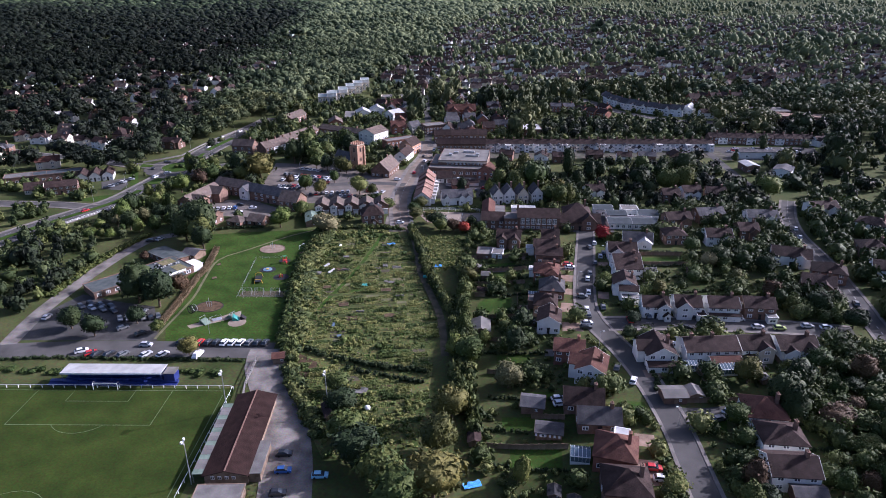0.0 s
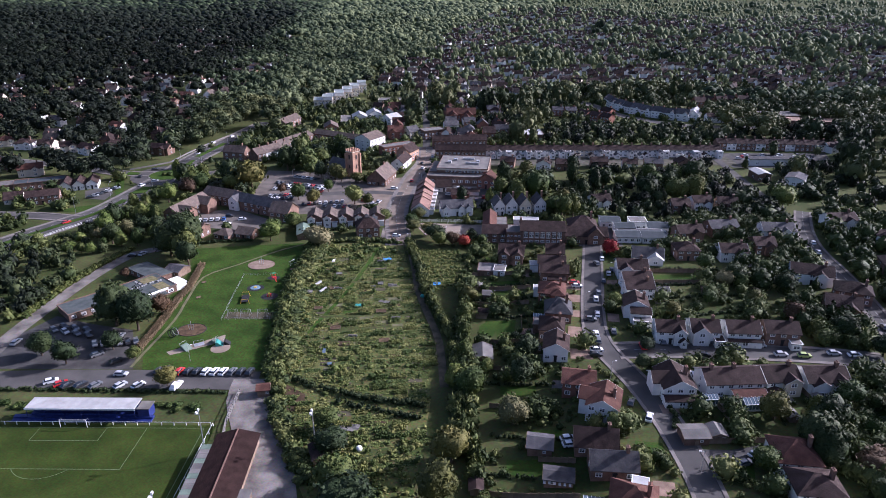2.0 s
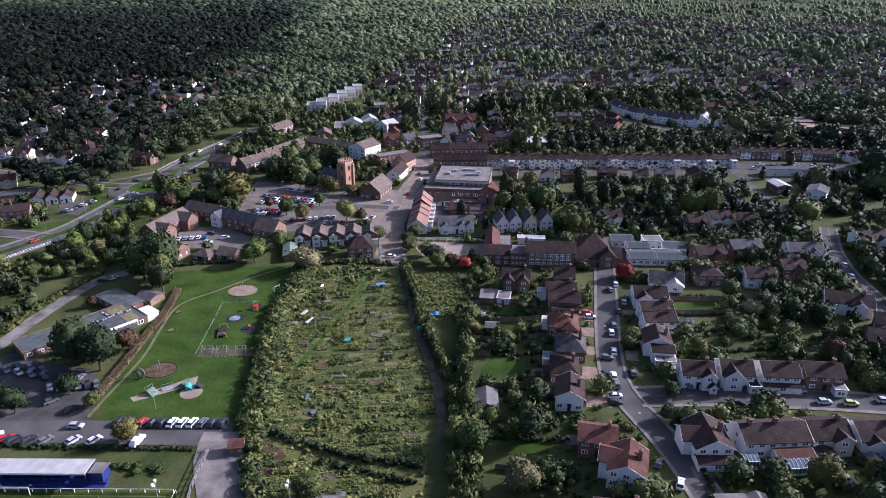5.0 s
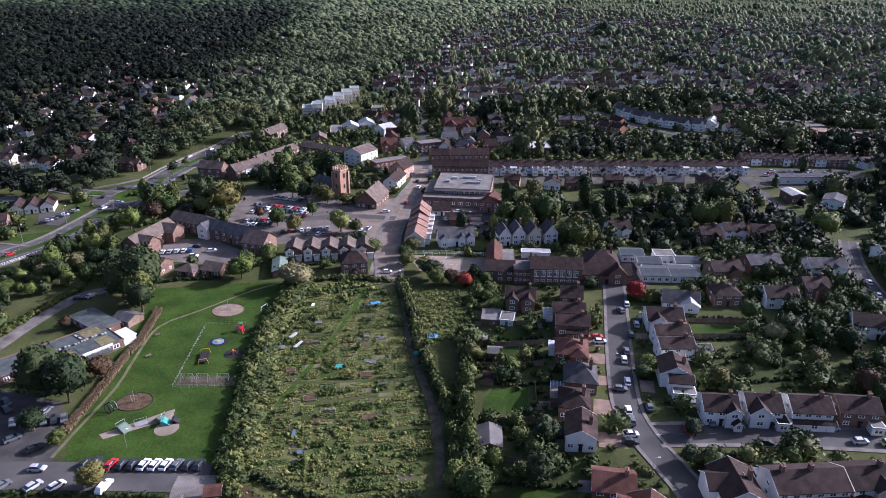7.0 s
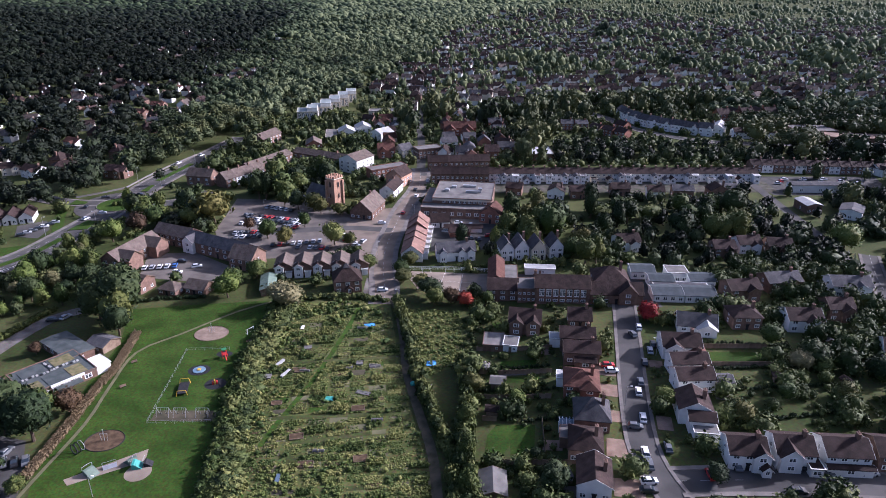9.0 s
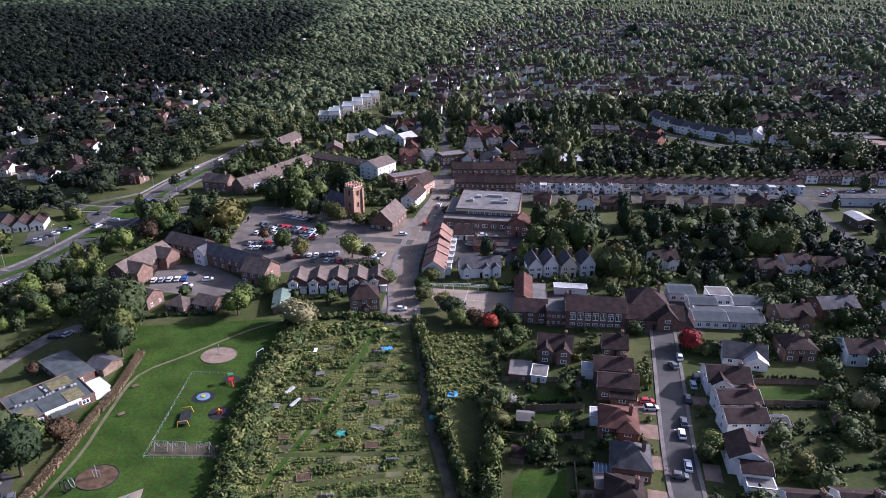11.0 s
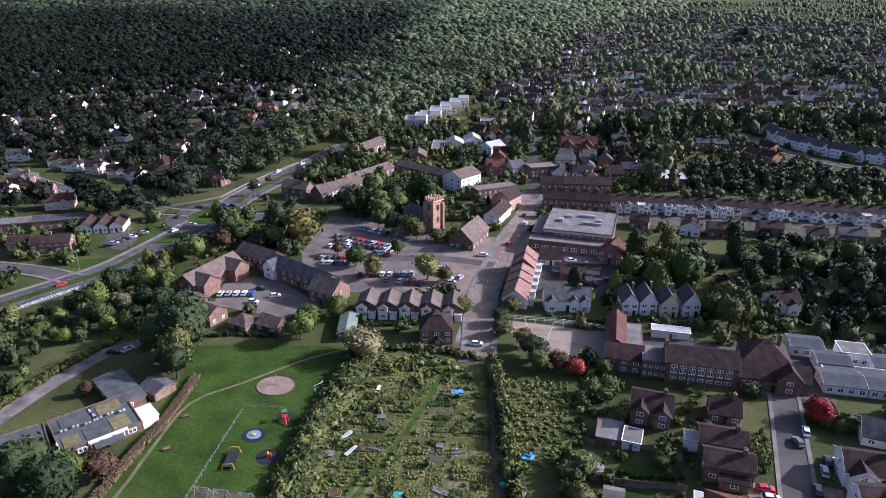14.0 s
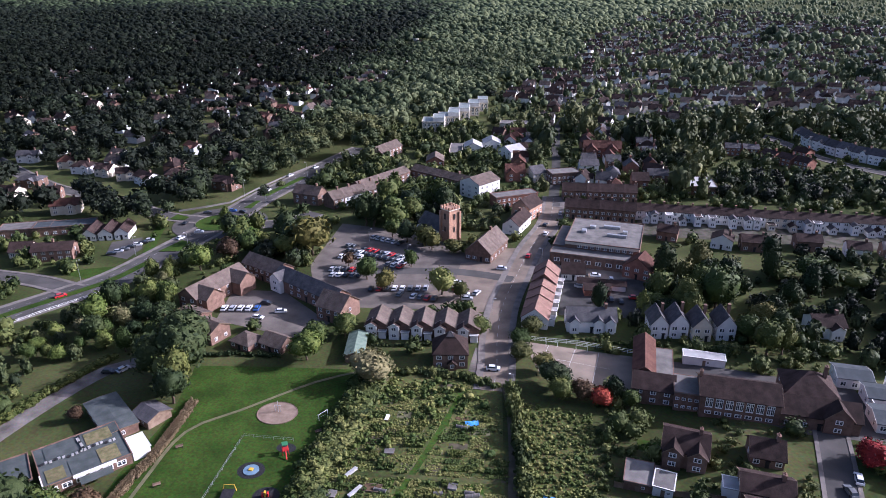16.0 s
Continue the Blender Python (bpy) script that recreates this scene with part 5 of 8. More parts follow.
# ---- scattered houses in the wooded suburbs ----
rnd = random.Random(5)
WESTERN = [(-352, 500), (-420, 594), (-394, 550), (-299, 484), (-281, 481), (-264, 476), (-246, 470), (-233, 480), (-196, 470), (-372, 573), (-414, 670), (-323, 636), (-314, 594), (-280, 601), (-259, 542), (-318, 492), (-302, 430), (-280, 433), (-256, 417), (-308, 452), (-258, 649), (-231, 654), (-258, 686), (-282, 789), (-272, 810), (-253, 905), (-244, 911), (-236, 915), (-227, 921), (-246, 880)]
for i, (x, y) in enumerate(WESTERN):
    house(x, y, rnd.uniform(-35, 50), rnd.uniform(10, 14), 9, 5.2, roof="hip" if i % 4 == 3 else "gable", wall=rnd.choice((M_WHITE, M_BRICK, M_BRICK, M_CREAM)), tile=rnd.choice((M_TILE, M_TILE, M_REDTILE, M_SLATE)), label="suburban house among dark trees", wings=((2.5, -3.4, 4.5, 5, 5, "gable", "y", 42),), group="houses in the western woods", z=0)
    TAKEN.append((x + 3 - 0.25 * (x / y) * 20, y - 15, 1, 0, 7, 11))


def plain_house(key, wall, tile):
    """A simple far house, built once and copied."""
    ob = thing("house", 0, 0, 0, "suburban house among garden trees", "house", "far suburban houses", z=0)
    block(ob, 0, 0, 11, 8.5, 5.2, "hip" if key % 3 == 2 else "gable", "x", 40, wall, tile)
    block(ob, 2.6, -3.2, 4.5, 5, 5, "gable", "y", 42, wall, tile, "wing_")
    chimney(ob, -3, 0, 6, 9.6, M_BRICK)
    return ob


def wooded(x, y):
    """How thickly trees grow at a place, from 0 to 1."""
    west = smooth(((-138 if y < 520 else -114) - 0.04 * (y - 500) - x) / 40)
    valley = smooth((y - 690) / 70) * smooth((-150 + 0.13 * (y - 700) + 0.00009 * max(0, y - 1000) ** 2 + 75 - x) / 50)
    east = smooth((x - 205) / 30) * smooth((690 - y) / 40) * smooth((y - 490) / 20)
    return max(west, valley, east)


def settled(x, y):
    """How much of the far suburb is houses rather than trees, from 0 to 1."""
    return smooth(0.80 + 1.1 * noise.noise(Vector((x * 0.0075, y * 0.0055, 3.1))) + 0.7 * noise.noise(Vector((x * 0.022, y * 0.016, 8.4))))


KINDS = [plain_house(k, w, t) for k, (w, t) in enumerate(((M_WHITE, M_TILE), (M_WHITE, M_TANTILE), (M_BRICK, M_TILE), (M_CREAM, M_TILE), (M_WHITE, M_SLATE)))]
FAR_SPOTS, FARTHER = [], []
for row in range(60):
    y0 = 478 + 25 * row + 8 * (row % 2)
    for k in range(-16, 86):
        x = 14.5 * k + rnd.uniform(-2.5, 2.5)
        y = y0 - 0.12 * x + 22 * math.sin(x * 0.008 + row * 0.3) + rnd.uniform(-3, 3)
        if wooded(x, y) > 0.4 or x > 0.72 * y + 40 or (x < -40 and y < 760):
            continue
        if y < 700 and 26 < x:
            continue
        chance = 0.95 if -45 < x < 30 and y < 700 else 0.04 + (0.72 if y < 900 else 0.5) * settled(x, y)
        if rnd.random() > chance or not free(x, y, 4.4):
            continue
        FAR_SPOTS.append((x, y))
for k in range(270):
    x, y = (rnd.uniform(-900, -180), rnd.uniform(560, 1500)) if k < 170 else (rnd.uniform(-480, -215), rnd.uniform(470, 820))
    if x > -0.8 * y and x < -150 - 0.15 * (y - 600) and free(x, y, 5) and all(math.hypot(x - a, y - b) > 15 for a, b in FAR_SPOTS):
        FAR_SPOTS.append((x, y))
FAR_SPOTS.sort(key=lambda q: q[0] ** 2 + q[1] ** 2)
used = set()
for i, (x, y) in enumerate(FAR_SPOTS):
    k, turn = rnd.randrange(5), rnd.choice((-7, -7, 83, 173, rnd.uniform(-40, 40))) + rnd.uniform(-4, 4)
    TAKEN.append((x, y, math.cos(radians(turn)), math.sin(radians(turn)), 5.5, 4.3))
    if x < -100:
        TAKEN.append((x - 0.25 * (x / y) * 20, y - 17, 1, 0, 7, 13))
    if i < 110:
        if k not in used:
            used.add(k)
            KINDS[k].matrix_basis = pose(x, y, land(x, y), 0, 0, turn)
        else:
            copy_thing(KINDS[k], pose(x, y, land(x, y), 0, 0, turn))
    else:
        FARTHER.append((x, y, turn, k))


def far_town():
    """The farthest roofs, too small to tell apart singly: walls and roofs as two meshes."""
    for nm, mats, maker in (("far_house_walls", (M_WHITE, M_BRICK), 0), ("far_house_roofs", (M_TILE, M_TANTILE), 1)):
        verts, faces, slots = [], [], []
        for x, y, turn, k in FARTHER:
            c, s = math.cos(radians(turn)), math.sin(radians(turn))
            zg = land(x, y)
            if maker:
                pts = ((-6, -4.8, 4.9), (6, -4.8, 4.9), (6, 4.8, 4.9), (-6, 4.8, 4.9), (-5.8, 0, 8.8), (5.8, 0, 8.8), (0.2, -6.6, 5.0), (5.2, -6.6, 5.0), (2.7, -6.6, 7.6), (2.7, -0.6, 7.6))
                fs = ((0, 1, 5, 4), (2, 3, 4, 5), (1, 2, 5), (3, 0, 4), (6, 8, 9), (7, 9, 8))
            else:
                pts = ((-5.5, -4.2, -1), (5.5, -4.2, -1), (5.5, 4.2, -1), (-5.5, 4.2, -1), (-5.5, -4.2, 5.1), (5.5, -4.2, 5.1), (5.5, 4.2, 5.1), (-5.5, 4.2, 5.1), (-5.5, 0, 8.6), (5.5, 0, 8.6), (0.6, -6.2, -1), (4.8, -6.2, -1), (4.8, -6.2, 5.3), (2.7, -6.2, 7.4), (0.6, -6.2, 5.3), (0.6, -4.2, -1), (4.8, -4.2, -1), (4.8, -4.2, 5.3), (0.6, -4.2, 5.3), (-3.4, -0.5, 8), (-2.6, -0.5, 8), (-2.6, 0.5, 8), (-3.4, 0.5, 8), (-3.4, -0.5, 10), (-2.6, -0.5, 10), (-2.6, 0.5, 10), (-3.4, 0.5, 10))
                fs = ((0, 1, 5, 4), (1, 2, 6, 9, 5), (2, 3, 7, 6), (3, 0, 4, 8, 7), (10, 11, 12, 13, 14), (11, 16, 17, 12), (15, 10, 14, 18), (19, 20, 24, 23), (20, 21, 25, 24), (21, 22, 26, 25), (22, 19, 23, 26), (23, 24, 25, 26))
            b = len(verts)
            verts += [(x + c * px - s * py, y + s * px + c * py, zg + pz) for px, py, pz in pts]
            faces += [tuple(b + i for i in f) for f in fs]
            slots += [(1 if k == 2 else 0) if not maker else (1 if k == 1 else 0)] * len(fs)
        me = mesh_of(nm, verts, faces)
        for m in mats:
            me.materials.append(m)
        me.polygons.foreach_set("material_index", slots)
        tagged(new(nm, me), "far suburban houses between trees", "houses", kind="stuff")


far_town()


# ---- trees ----
def ico(sub):
    bm = bmesh.new()
    bmesh.ops.create_icosphere(bm, subdivisions=sub, radius=1)
    v = np.array([x.co[:] for x in bm.verts])
    f = np.array([[q.index for q in t.verts] for t in bm.faces])
    bm.free()
    return v, f


def crown(seed, sub, leaves, size, lumps=9, shape="round", core=0.86):
    """A crown of unit radius: an uneven mass of boughs, with many small tufts of leaves standing off it. Returns points and triangles."""
    rg = np.random.default_rng(seed)
    v, f = ico(sub)
    cen = rg.normal(size=(lumps, 3))
    cen /= np.linalg.norm(cen, axis=1)[:, None]
    amp = rg.uniform(0.16, 0.42, lumps)

    def radius(d):
        k = np.exp(-((1 - d @ cen.T) / 0.16))
        return 0.68 + (k * amp).max(1) + 0.06 * np.sin(7 * d[:, 0] + seed) * np.sin(6 * d[:, 1] + 2 * seed) + 0.05 * np.sin(13 * d[:, 2] + seed)

    def form(p):
        p = p.copy()
        if shape == "cone":
            p[:, :2] *= (0.62 - 0.5 * p[:, 2:3]).clip(0.05, 1.2)
        elif shape == "tall":
            p[:, :2] *= (0.85 - 0.25 * p[:, 2:3])
        elif shape == "droop":
            p[:, 2] -= 0.25 * (p[:, 0] ** 2 + p[:, 1] ** 2)
        else:
            p[:, 2] = np.where(p[:, 2] < 0, p[:, 2] * 0.75, p[:, 2])
        return p

    pts = form(v * (core * radius(v))[:, None])
    if leaves:
        d = rg.normal(size=(leaves, 3))
        d[:, 2] += 0.35
        d /= np.linalg.norm(d, axis=1)[:, None]
        c = form(d * (radius(d) * rg.uniform(0.82, 1.07, leaves))[:, None])
        a = rg.normal(size=(leaves, 3))
        n = d + 0.75 * rg.normal(size=(leaves, 3))
        n /= np.linalg.norm(n, axis=1)[:, None]
        a -= (a * n).sum(1)[:, None] * n
        a /= np.linalg.norm(a, axis=1)[:, None]
        b = np.cross(n, a)
        s = size * rg.uniform(0.55, 1.35, (leaves, 1))
        quad = np.stack([c - s * a, c + 0.55 * s * b + 0.1 * s * n, c + s * a, c - 0.55 * s * b - 0.1 * s * n], 1).reshape(-1, 3)
        base = len(pts) + 4 * np.arange(leaves)[:, None]
        f = np.concatenate([f, base + [0, 1, 2], base + [0, 2, 3]])
        pts = np.concatenate([pts, quad])
    return pts, f


def np_mesh(name, v, f, mat, tint=None):
    me = bpy.data.meshes.new(name)
    me.vertices.add(len(v)), me.loops.add(3 * len(f)), me.polygons.add(len(f))
    me.vertices.foreach_set("co", np.ascontiguousarray(v, dtype=np.float32).ravel())
    me.loops.foreach_set("vertex_index", np.ascontiguousarray(f, dtype=np.int32).ravel())
    me.polygons.foreach_set("loop_start", np.arange(0, 3 * len(f), 3, dtype=np.int32))
    me.update(calc_edges=True)
    if tint is not None:
        me.attributes.new("tint", "FLOAT", "POINT").data.foreach_set("value", np.ascontiguousarray(tint, dtype=np.float32))
    me.materials.append(mat)
    return me


def trunk_mesh(seed):
    rg = random.Random(seed)
    bm = bmesh.new()
    p, r = Vector((0, 0, -0.05)), 0.045
    for k in range(4):
        q = p + Vector((rg.uniform(-0.03, 0.03), rg.uniform(-0.03, 0.03), 0.2))
        rod(bm, p, q, r, 7, r * 0.78)
        if k:
            for _ in range(2):
                a = rg.uniform(0, 6.28)
                rod(bm, q, q + Vector((0.22 * math.cos(a), 0.22 * math.sin(a), 0.2)), r * 0.5, 5, r * 0.16)
        p, r = q, r * 0.78
    me = bpy.data.meshes.new("trunk")
    bm.to_mesh(me)
    bm.free()
    me.materials.append(M_BARK)
    return me


TRUNKS = [trunk_mesh(s) for s in range(4)]
ROUNDFAR = [np_mesh("crown_round", *crown(s, 2, 250, 0.125, 12), M_LEAF) for s in range(6)]
ROUND = [np_mesh("crown_round", *crown(s, 3, 520, 0.09, 12), M_LEAF) for s in range(7)]
TALL = [np_mesh("crown_tall", *crown(20 + s, 3, 560, 0.085, 12, "tall"), M_LEAF) for s in range(3)]
CONE = [np_mesh("crown_cone", *crown(40 + s, 3, 560, 0.08, 14, "cone"), M_DARKLEAF) for s in range(2)]
DROOP = [np_mesh("crown_droop", *crown(60 + s, 3, 700, 0.07, 10, "droop"), M_WILLOW) for s in range(2)]
BUSHES = [np_mesh("bush_leaves", *crown(80 + s, 2, 260, 0.13, 8), M_LEAF) for s in range(5)]
rt = random.Random(77)
LEAFS = {"green": (M_LEAF, "broad green-leaved tree"), "dark": (M_DARKLEAF, "dark-leaved dense tree"), "light": (M_LIGHTLEAF, "fresh green leafy tree"), "gold": (M_GOLD, "tree with leaves turning yellow-brown"), "red": (M_RED, "tree with bright red autumn leaves"), "rust": (M_RUST, "tree with rust-brown autumn leaves"), "pale": (M_WILLOW, "tree with pale yellow-green leaves")}


def tree(x, y, h, r, leaf="green", shape="round", where="standing in grass"):
    mat, words = LEAFS[leaf]
    ob = thing("tree", x, y, rt.uniform(0, 360), words + " " + where, "tree")
    kinds = {"round": ROUNDFAR if y > 370 else ROUND, "tall": TALL, "cone": CONE, "droop": DROOP}[shape]
    part("trunk", rt.choice(TRUNKS), M_BARK, ob, "", scale=(h * 0.75, h * 0.75, h * 0.8))
    low = 0.12 * h
    part("crown", rt.choice(kinds), mat, ob, "", (0, 0, low + (h - low) * (0.43 if shape != "cone" else 0.5)), scale=(r, r * rt.uniform(0.9, 1.1), (h - low) * 0.56))
    return ob


def bush(x, y, r, h, leaf="green", where="in a garden"):
    mat, words = LEAFS[leaf]
    ob = part("bush", rt.choice(BUSHES), mat, None, "", (x, y, land(x, y) + h * 0.38), rt.uniform(0, 360), (r, r, h * 0.62))
    return tagged(ob, words.replace("tree", "bush") + " " + where, "bush")


# park, club and leisure centre
for x, y, h, r, leaf, shape, where in (
    (-115, 227, 18, 8.2, "dark", "round", "beside the leisure car park"), (-106, 224, 16, 7.2, "dark", "round", "beside the leisure car park"),
    (-109, 232, 12, 5.5, "green", "round", "beside the leisure centre"), (-117.5, 236.5, 10, 3.2, "dark", "cone", "beside the leisure centre"),
    (-130, 207, 9, 4.6, "dark", "round", "in the leisure car park"), (-119.5, 202, 9, 4.4, "dark", "round", "in the leisure car park"),
    (-82.5, 190, 7, 4, "gold", "round", "beside the park road"), (-99, 205, 5, 3, "green", "round", "at the park corner"),
    (-102.8, 236.5, 8, 4.4, "rust", "round", "beside the leisure centre"), (-108.6, 211, 8, 3.8, "dark", "round", "in the leisure car park"), (-129.4, 266.4, 5, 2.4, "rust", "round", "beside the leisure hall"),
    (-113, 292, 19, 8.5, "dark", "round", "at the corner of the park"), (-117, 301, 18, 8, "dark", "round", "at the corner of the park"), (-110.5, 284, 15, 6.4, "green", "round", "at the corner of the park"),
    (-108.5, 279, 13, 5.2, "dark", "round", "behind the leisure hall"), (-120, 290, 16, 7, "dark", "round", "at the corner of the park"), (-123, 307, 15, 7, "dark", "round", "behind the park"), (-127, 312, 11, 5.5, "rust", "round", "behind the park"),
    (-80.5, 308, 11, 6.2, "light", "round", "at the edge of the park lawn"), (-74, 325, 9, 5.2, "green", "round", "beside the flats"), (-81, 318, 8, 4.5, "green", "round", "beside the bungalows"),
    (-57, 301, 11, 7.4, "pale", "round", "at the edge of the allotments"), (-133, 357, 9, 4.5, "green", "round", "in the yard of the flats"),
    (-150, 364, 12, 6, "light", "round", "beside the main road"), (-144, 376, 11, 6, "rust", "round", "beside the main road"), (-138, 384, 12, 6, "green", "round", "beside the main road"),
    (-111, 388, 20, 10.5, "gold", "round", "at the corner of the car park"), (-128, 400, 15, 7, "dark", "round", "at the corner of the car park"), (-122, 392, 13, 6, "dark", "round", "at the corner of the car park"),
    (-80.4, 369, 10, 5, "green", "round", "in the car park"), (-70.4, 360, 10, 5, "gold", "round", "in the car park"), (-48.6, 361.5, 12, 5.8, "light", "round", "in the car park"), (-41, 360, 8, 3.6, "gold", "round", "in the car park"), (-92, 380, 7, 3.2, "rust", "round", "in the car park"),
    (-66.4, 384, 8, 3.8, "green", "round", "in the car park"), (-52, 402, 7, 5.5, "gold", "round", "below the church tower"), (-62, 404, 9, 5, "gold", "round", "beside the church"),
    (-30, 334, 7, 4.5, "green", "round", "beside the town street"), (-16, 330, 7, 4, "green", "round", "beside the playground"), (-13, 339, 6.5, 4.4, "gold", "round", "in front of the terrace"), (-15, 322, 6, 4.2, "gold", "round", "beside the playground"),
    (-4, 309, 9, 5.5, "dark", "round", "at the playground edge"), (-2, 303, 7, 4, "green", "round", "at the playground edge"), (17, 303, 6, 3.2, "green", "round", "at the playground edge"), (-7.5, 316, 7, 4.2, "gold", "round", "at the playground edge"), (4, 304, 7, 4, "rust", "round", "at the playground edge"), (9.4, 302, 6.5, 3.6, "red", "round", "beside the school"), (13, 306, 8, 3.6, "dark", "tall", "beside the school"),
    (71.5, 285.5, 7, 4.6, "red", "round", "by the school gate"), (62.5, 236, 6.5, 3.4, "light", "round", "on the pavement"), (61.5, 195.5, 5, 3, "dark", "round", "at the street corner"),
    (90, 170.5, 9, 5, "gold", "round", "in a back garden"), (114, 178, 8, 5, "green", "round", "in a back garden"), (79, 151, 7, 4.6, "green", "round", "in a front garden"),
    (21.9, 239, 5.5, 3.2, "light", "round", "in a back garden"), (7.8, 231, 8, 3.4, "green", "tall", "behind the gardens"), (7.5, 217.5, 8.5, 3.4, "green", "tall", "behind the gardens"), (7.2, 205.5, 8, 3.4, "green", "tall", "behind the gardens"), (27, 204.5, 9, 4.6, "dark", "round", "in a back garden"), (14.2, 198.5, 5, 2.6, "light", "round", "in a back garden"), (24.8, 217.4, 3, 1.8, "dark", "round", "on a garden lawn"), (29, 262, 4.5, 2.6, "green", "round", "in a back garden"),
    (106, 269, 8, 4.5, "green", "round", "in a back garden"), (108, 254, 7, 4, "pale", "round", "in a back garden"), (97, 238.5, 6, 3.4, "green", "round", "in a back garden"), (80.8, 229, 6, 3.8, "gold", "round", "in a back garden"), (141, 273.7, 5.5, 3.4, "light", "round", "in a back garden"), (113, 256, 9, 5, "dark", "round", "in a back garden"), (127.7, 263, 8, 4.2, "green", "round", "in a back garden"), (113.5, 239, 6, 3.4, "gold", "round", "in a back garden"), (129, 248.6, 8, 4.6, "dark", "round", "in a back garden"), (65.8, 206.5, 5, 3, "dark", "round", "at the street corner"), (121, 225, 8, 4.4, "rust", "round", "in a back garden"), (133, 214, 9, 5, "dark", "round", "beside the side street"), (139, 203, 9, 5, "dark", "round", "beside the side street"),
    (178, 356, 13, 8, "light", "round", "beside the back road"), (24, 190, 10, 4.6, "dark", "round", "in a back garden"), (20, 172, 10, 5, "pale", "droop", "in a back garden"), (8.5, 186, 10, 5.5, "green", "round", "behind the gardens"), (4, 190, 9, 4.5, "light", "tall", "behind the gardens"),
    (3, 157, 12, 6, "gold", "round", "behind the allotments"), (0, 143, 12, 6, "gold", "round", "behind the allotments"), (-1.5, 127, 14, 9, "gold", "round", "beside the yard"), (-9, 122, 12, 8, "green", "round", "beside the yard"),
    (-20, 138, 12, 8, "dark", "round", "beside the yard"), (-14, 132, 11, 7, "green", "round", "beside the yard"), (-25, 148, 10, 6, "green", "round", "beside the yard"), (-28, 160, 8, 5, "dark", "round", "beside the yard"), (-31, 170, 7, 4.5, "green", "round", "beside the yard"),
    (20, 131.5, 9, 3.4, "light", "tall", "in a back garden"), (54.5, 125, 6, 3.6, "light", "round", "on the street verge"), (10, 247, 7, 4, "gold", "round", "behind the gardens"),
    (-66, 407, 11, 6, "gold", "round", "in front of the church"), (-75, 410, 11, 5.5, "dark", "round", "in front of the church"), (-83, 415, 10, 5, "green", "round", "in front of the church"),
    (9.2, 362, 11, 4, "dark", "tall", "behind the cottages"), (24, 360, 10, 4.6, "light", "cone", "behind the villas"), (-57, 425, 14, 6, "dark", "round", "behind the church"),
):
    tree(x, y, h, r, leaf, shape, where)
rnd = random.Random(21)
# churchyard, school woodland and belts between the streets
for x0, x1, y0, y1, n, hh, leafs in (
    (-104, -64, 424, 470, 24, (10, 16), ("dark", "green", "dark", "green")),
    (20, 74, 358, 402, 17, (9, 17), ("green", "dark", "gold", "green")),
    (74, 150, 365, 415, 26, (9, 17), ("green", "dark", "dark", "green")),
    (54, 74, 336, 356, 7, (8, 12), ("green", "gold", "dark")),
    (-160, -118, 376, 412, 10, (8, 13), ("green", "dark", "light", "green")),
    (-172, -150, 290, 352, 20, (5, 9), ("light", "green", "green", "pale")),
    (-164, -128, 300, 340, 16, (7, 12), ("green", "dark", "dark", "light")),
    (94, 150, 100, 172, 46, (7, 12), ("dark", "dark", "green", "rust")),
    (64, 96, 100, 128, 10, (6, 10), ("dark", "green", "rust")),
):
    for _ in range(n):
        for _ in range(20):
            x, y = rnd.uniform(x0, x1), rnd.uniform(y0, y1)
            if free(x, y, 2.0):
                h = rnd.uniform(*hh)
                tree(x, y, h * rnd.choice((0.6, 0.9, 1.0, 1.2)), h * rnd.uniform(0.3, 0.55), rnd.choice(leafs), rnd.choice(("round", "round", "round", "tall")), "in a belt of trees")
                TAKEN.append((x, y, 1, 0, 1.6, 1.6))
                break


# ---- woods and shrubs, as masses ----
def mass(name, spots, temps, mat, label, category):
    """Many plants as one mesh. Spots: x, y, z, radius, half height, tint."""
    vs, fs, ts, base = [], [], [], 0
    rg = np.random.default_rng(len(spots))
    spots = np.array(spots, float)
    pick = rg.integers(0, len(temps), len(spots))
    ang = rg.uniform(0, 6.283, len(spots))
    for k, (v, f) in enumerate(temps):
        s, a = spots[pick == k], ang[pick == k]
        if not len(s):
            continue
        c, sn = np.cos(a)[:, None], np.sin(a)[:, None]
        x = (v[:, 0] * c - v[:, 1] * sn) * s[:, 3:4] + s[:, 0:1]
        y = (v[:, 0] * sn + v[:, 1] * c) * s[:, 3:4] + s[:, 1:2]
        z = v[:, 2] * s[:, 4:5] + s[:, 2:3] + 0.55 * s[:, 4:5]
        vs.append(np.stack([x, y, z], -1).reshape(-1, 3))
        fs.append((f[None] + len(v) * np.arange(len(s))[:, None, None]).reshape(-1, 3) + base)
        ts.append(np.repeat(s[:, 5], len(v)))
        base += len(v) * len(s)
    me = np_mesh(name, np.concatenate(vs), np.concatenate(fs), mat, np.concatenate(ts))
    return tagged(new(name, me), label, category, kind="stuff")


def topped(pair, low):
    """A crown without the faces of its underside, for trees that stand close."""
    v, f = pair
    f = f[v[f][:, :, 2].max(1) > low]
    keep = np.unique(f)
    at = np.zeros(len(v), int)
    at[keep] = np.arange(len(keep))
    return v[keep], at[f]


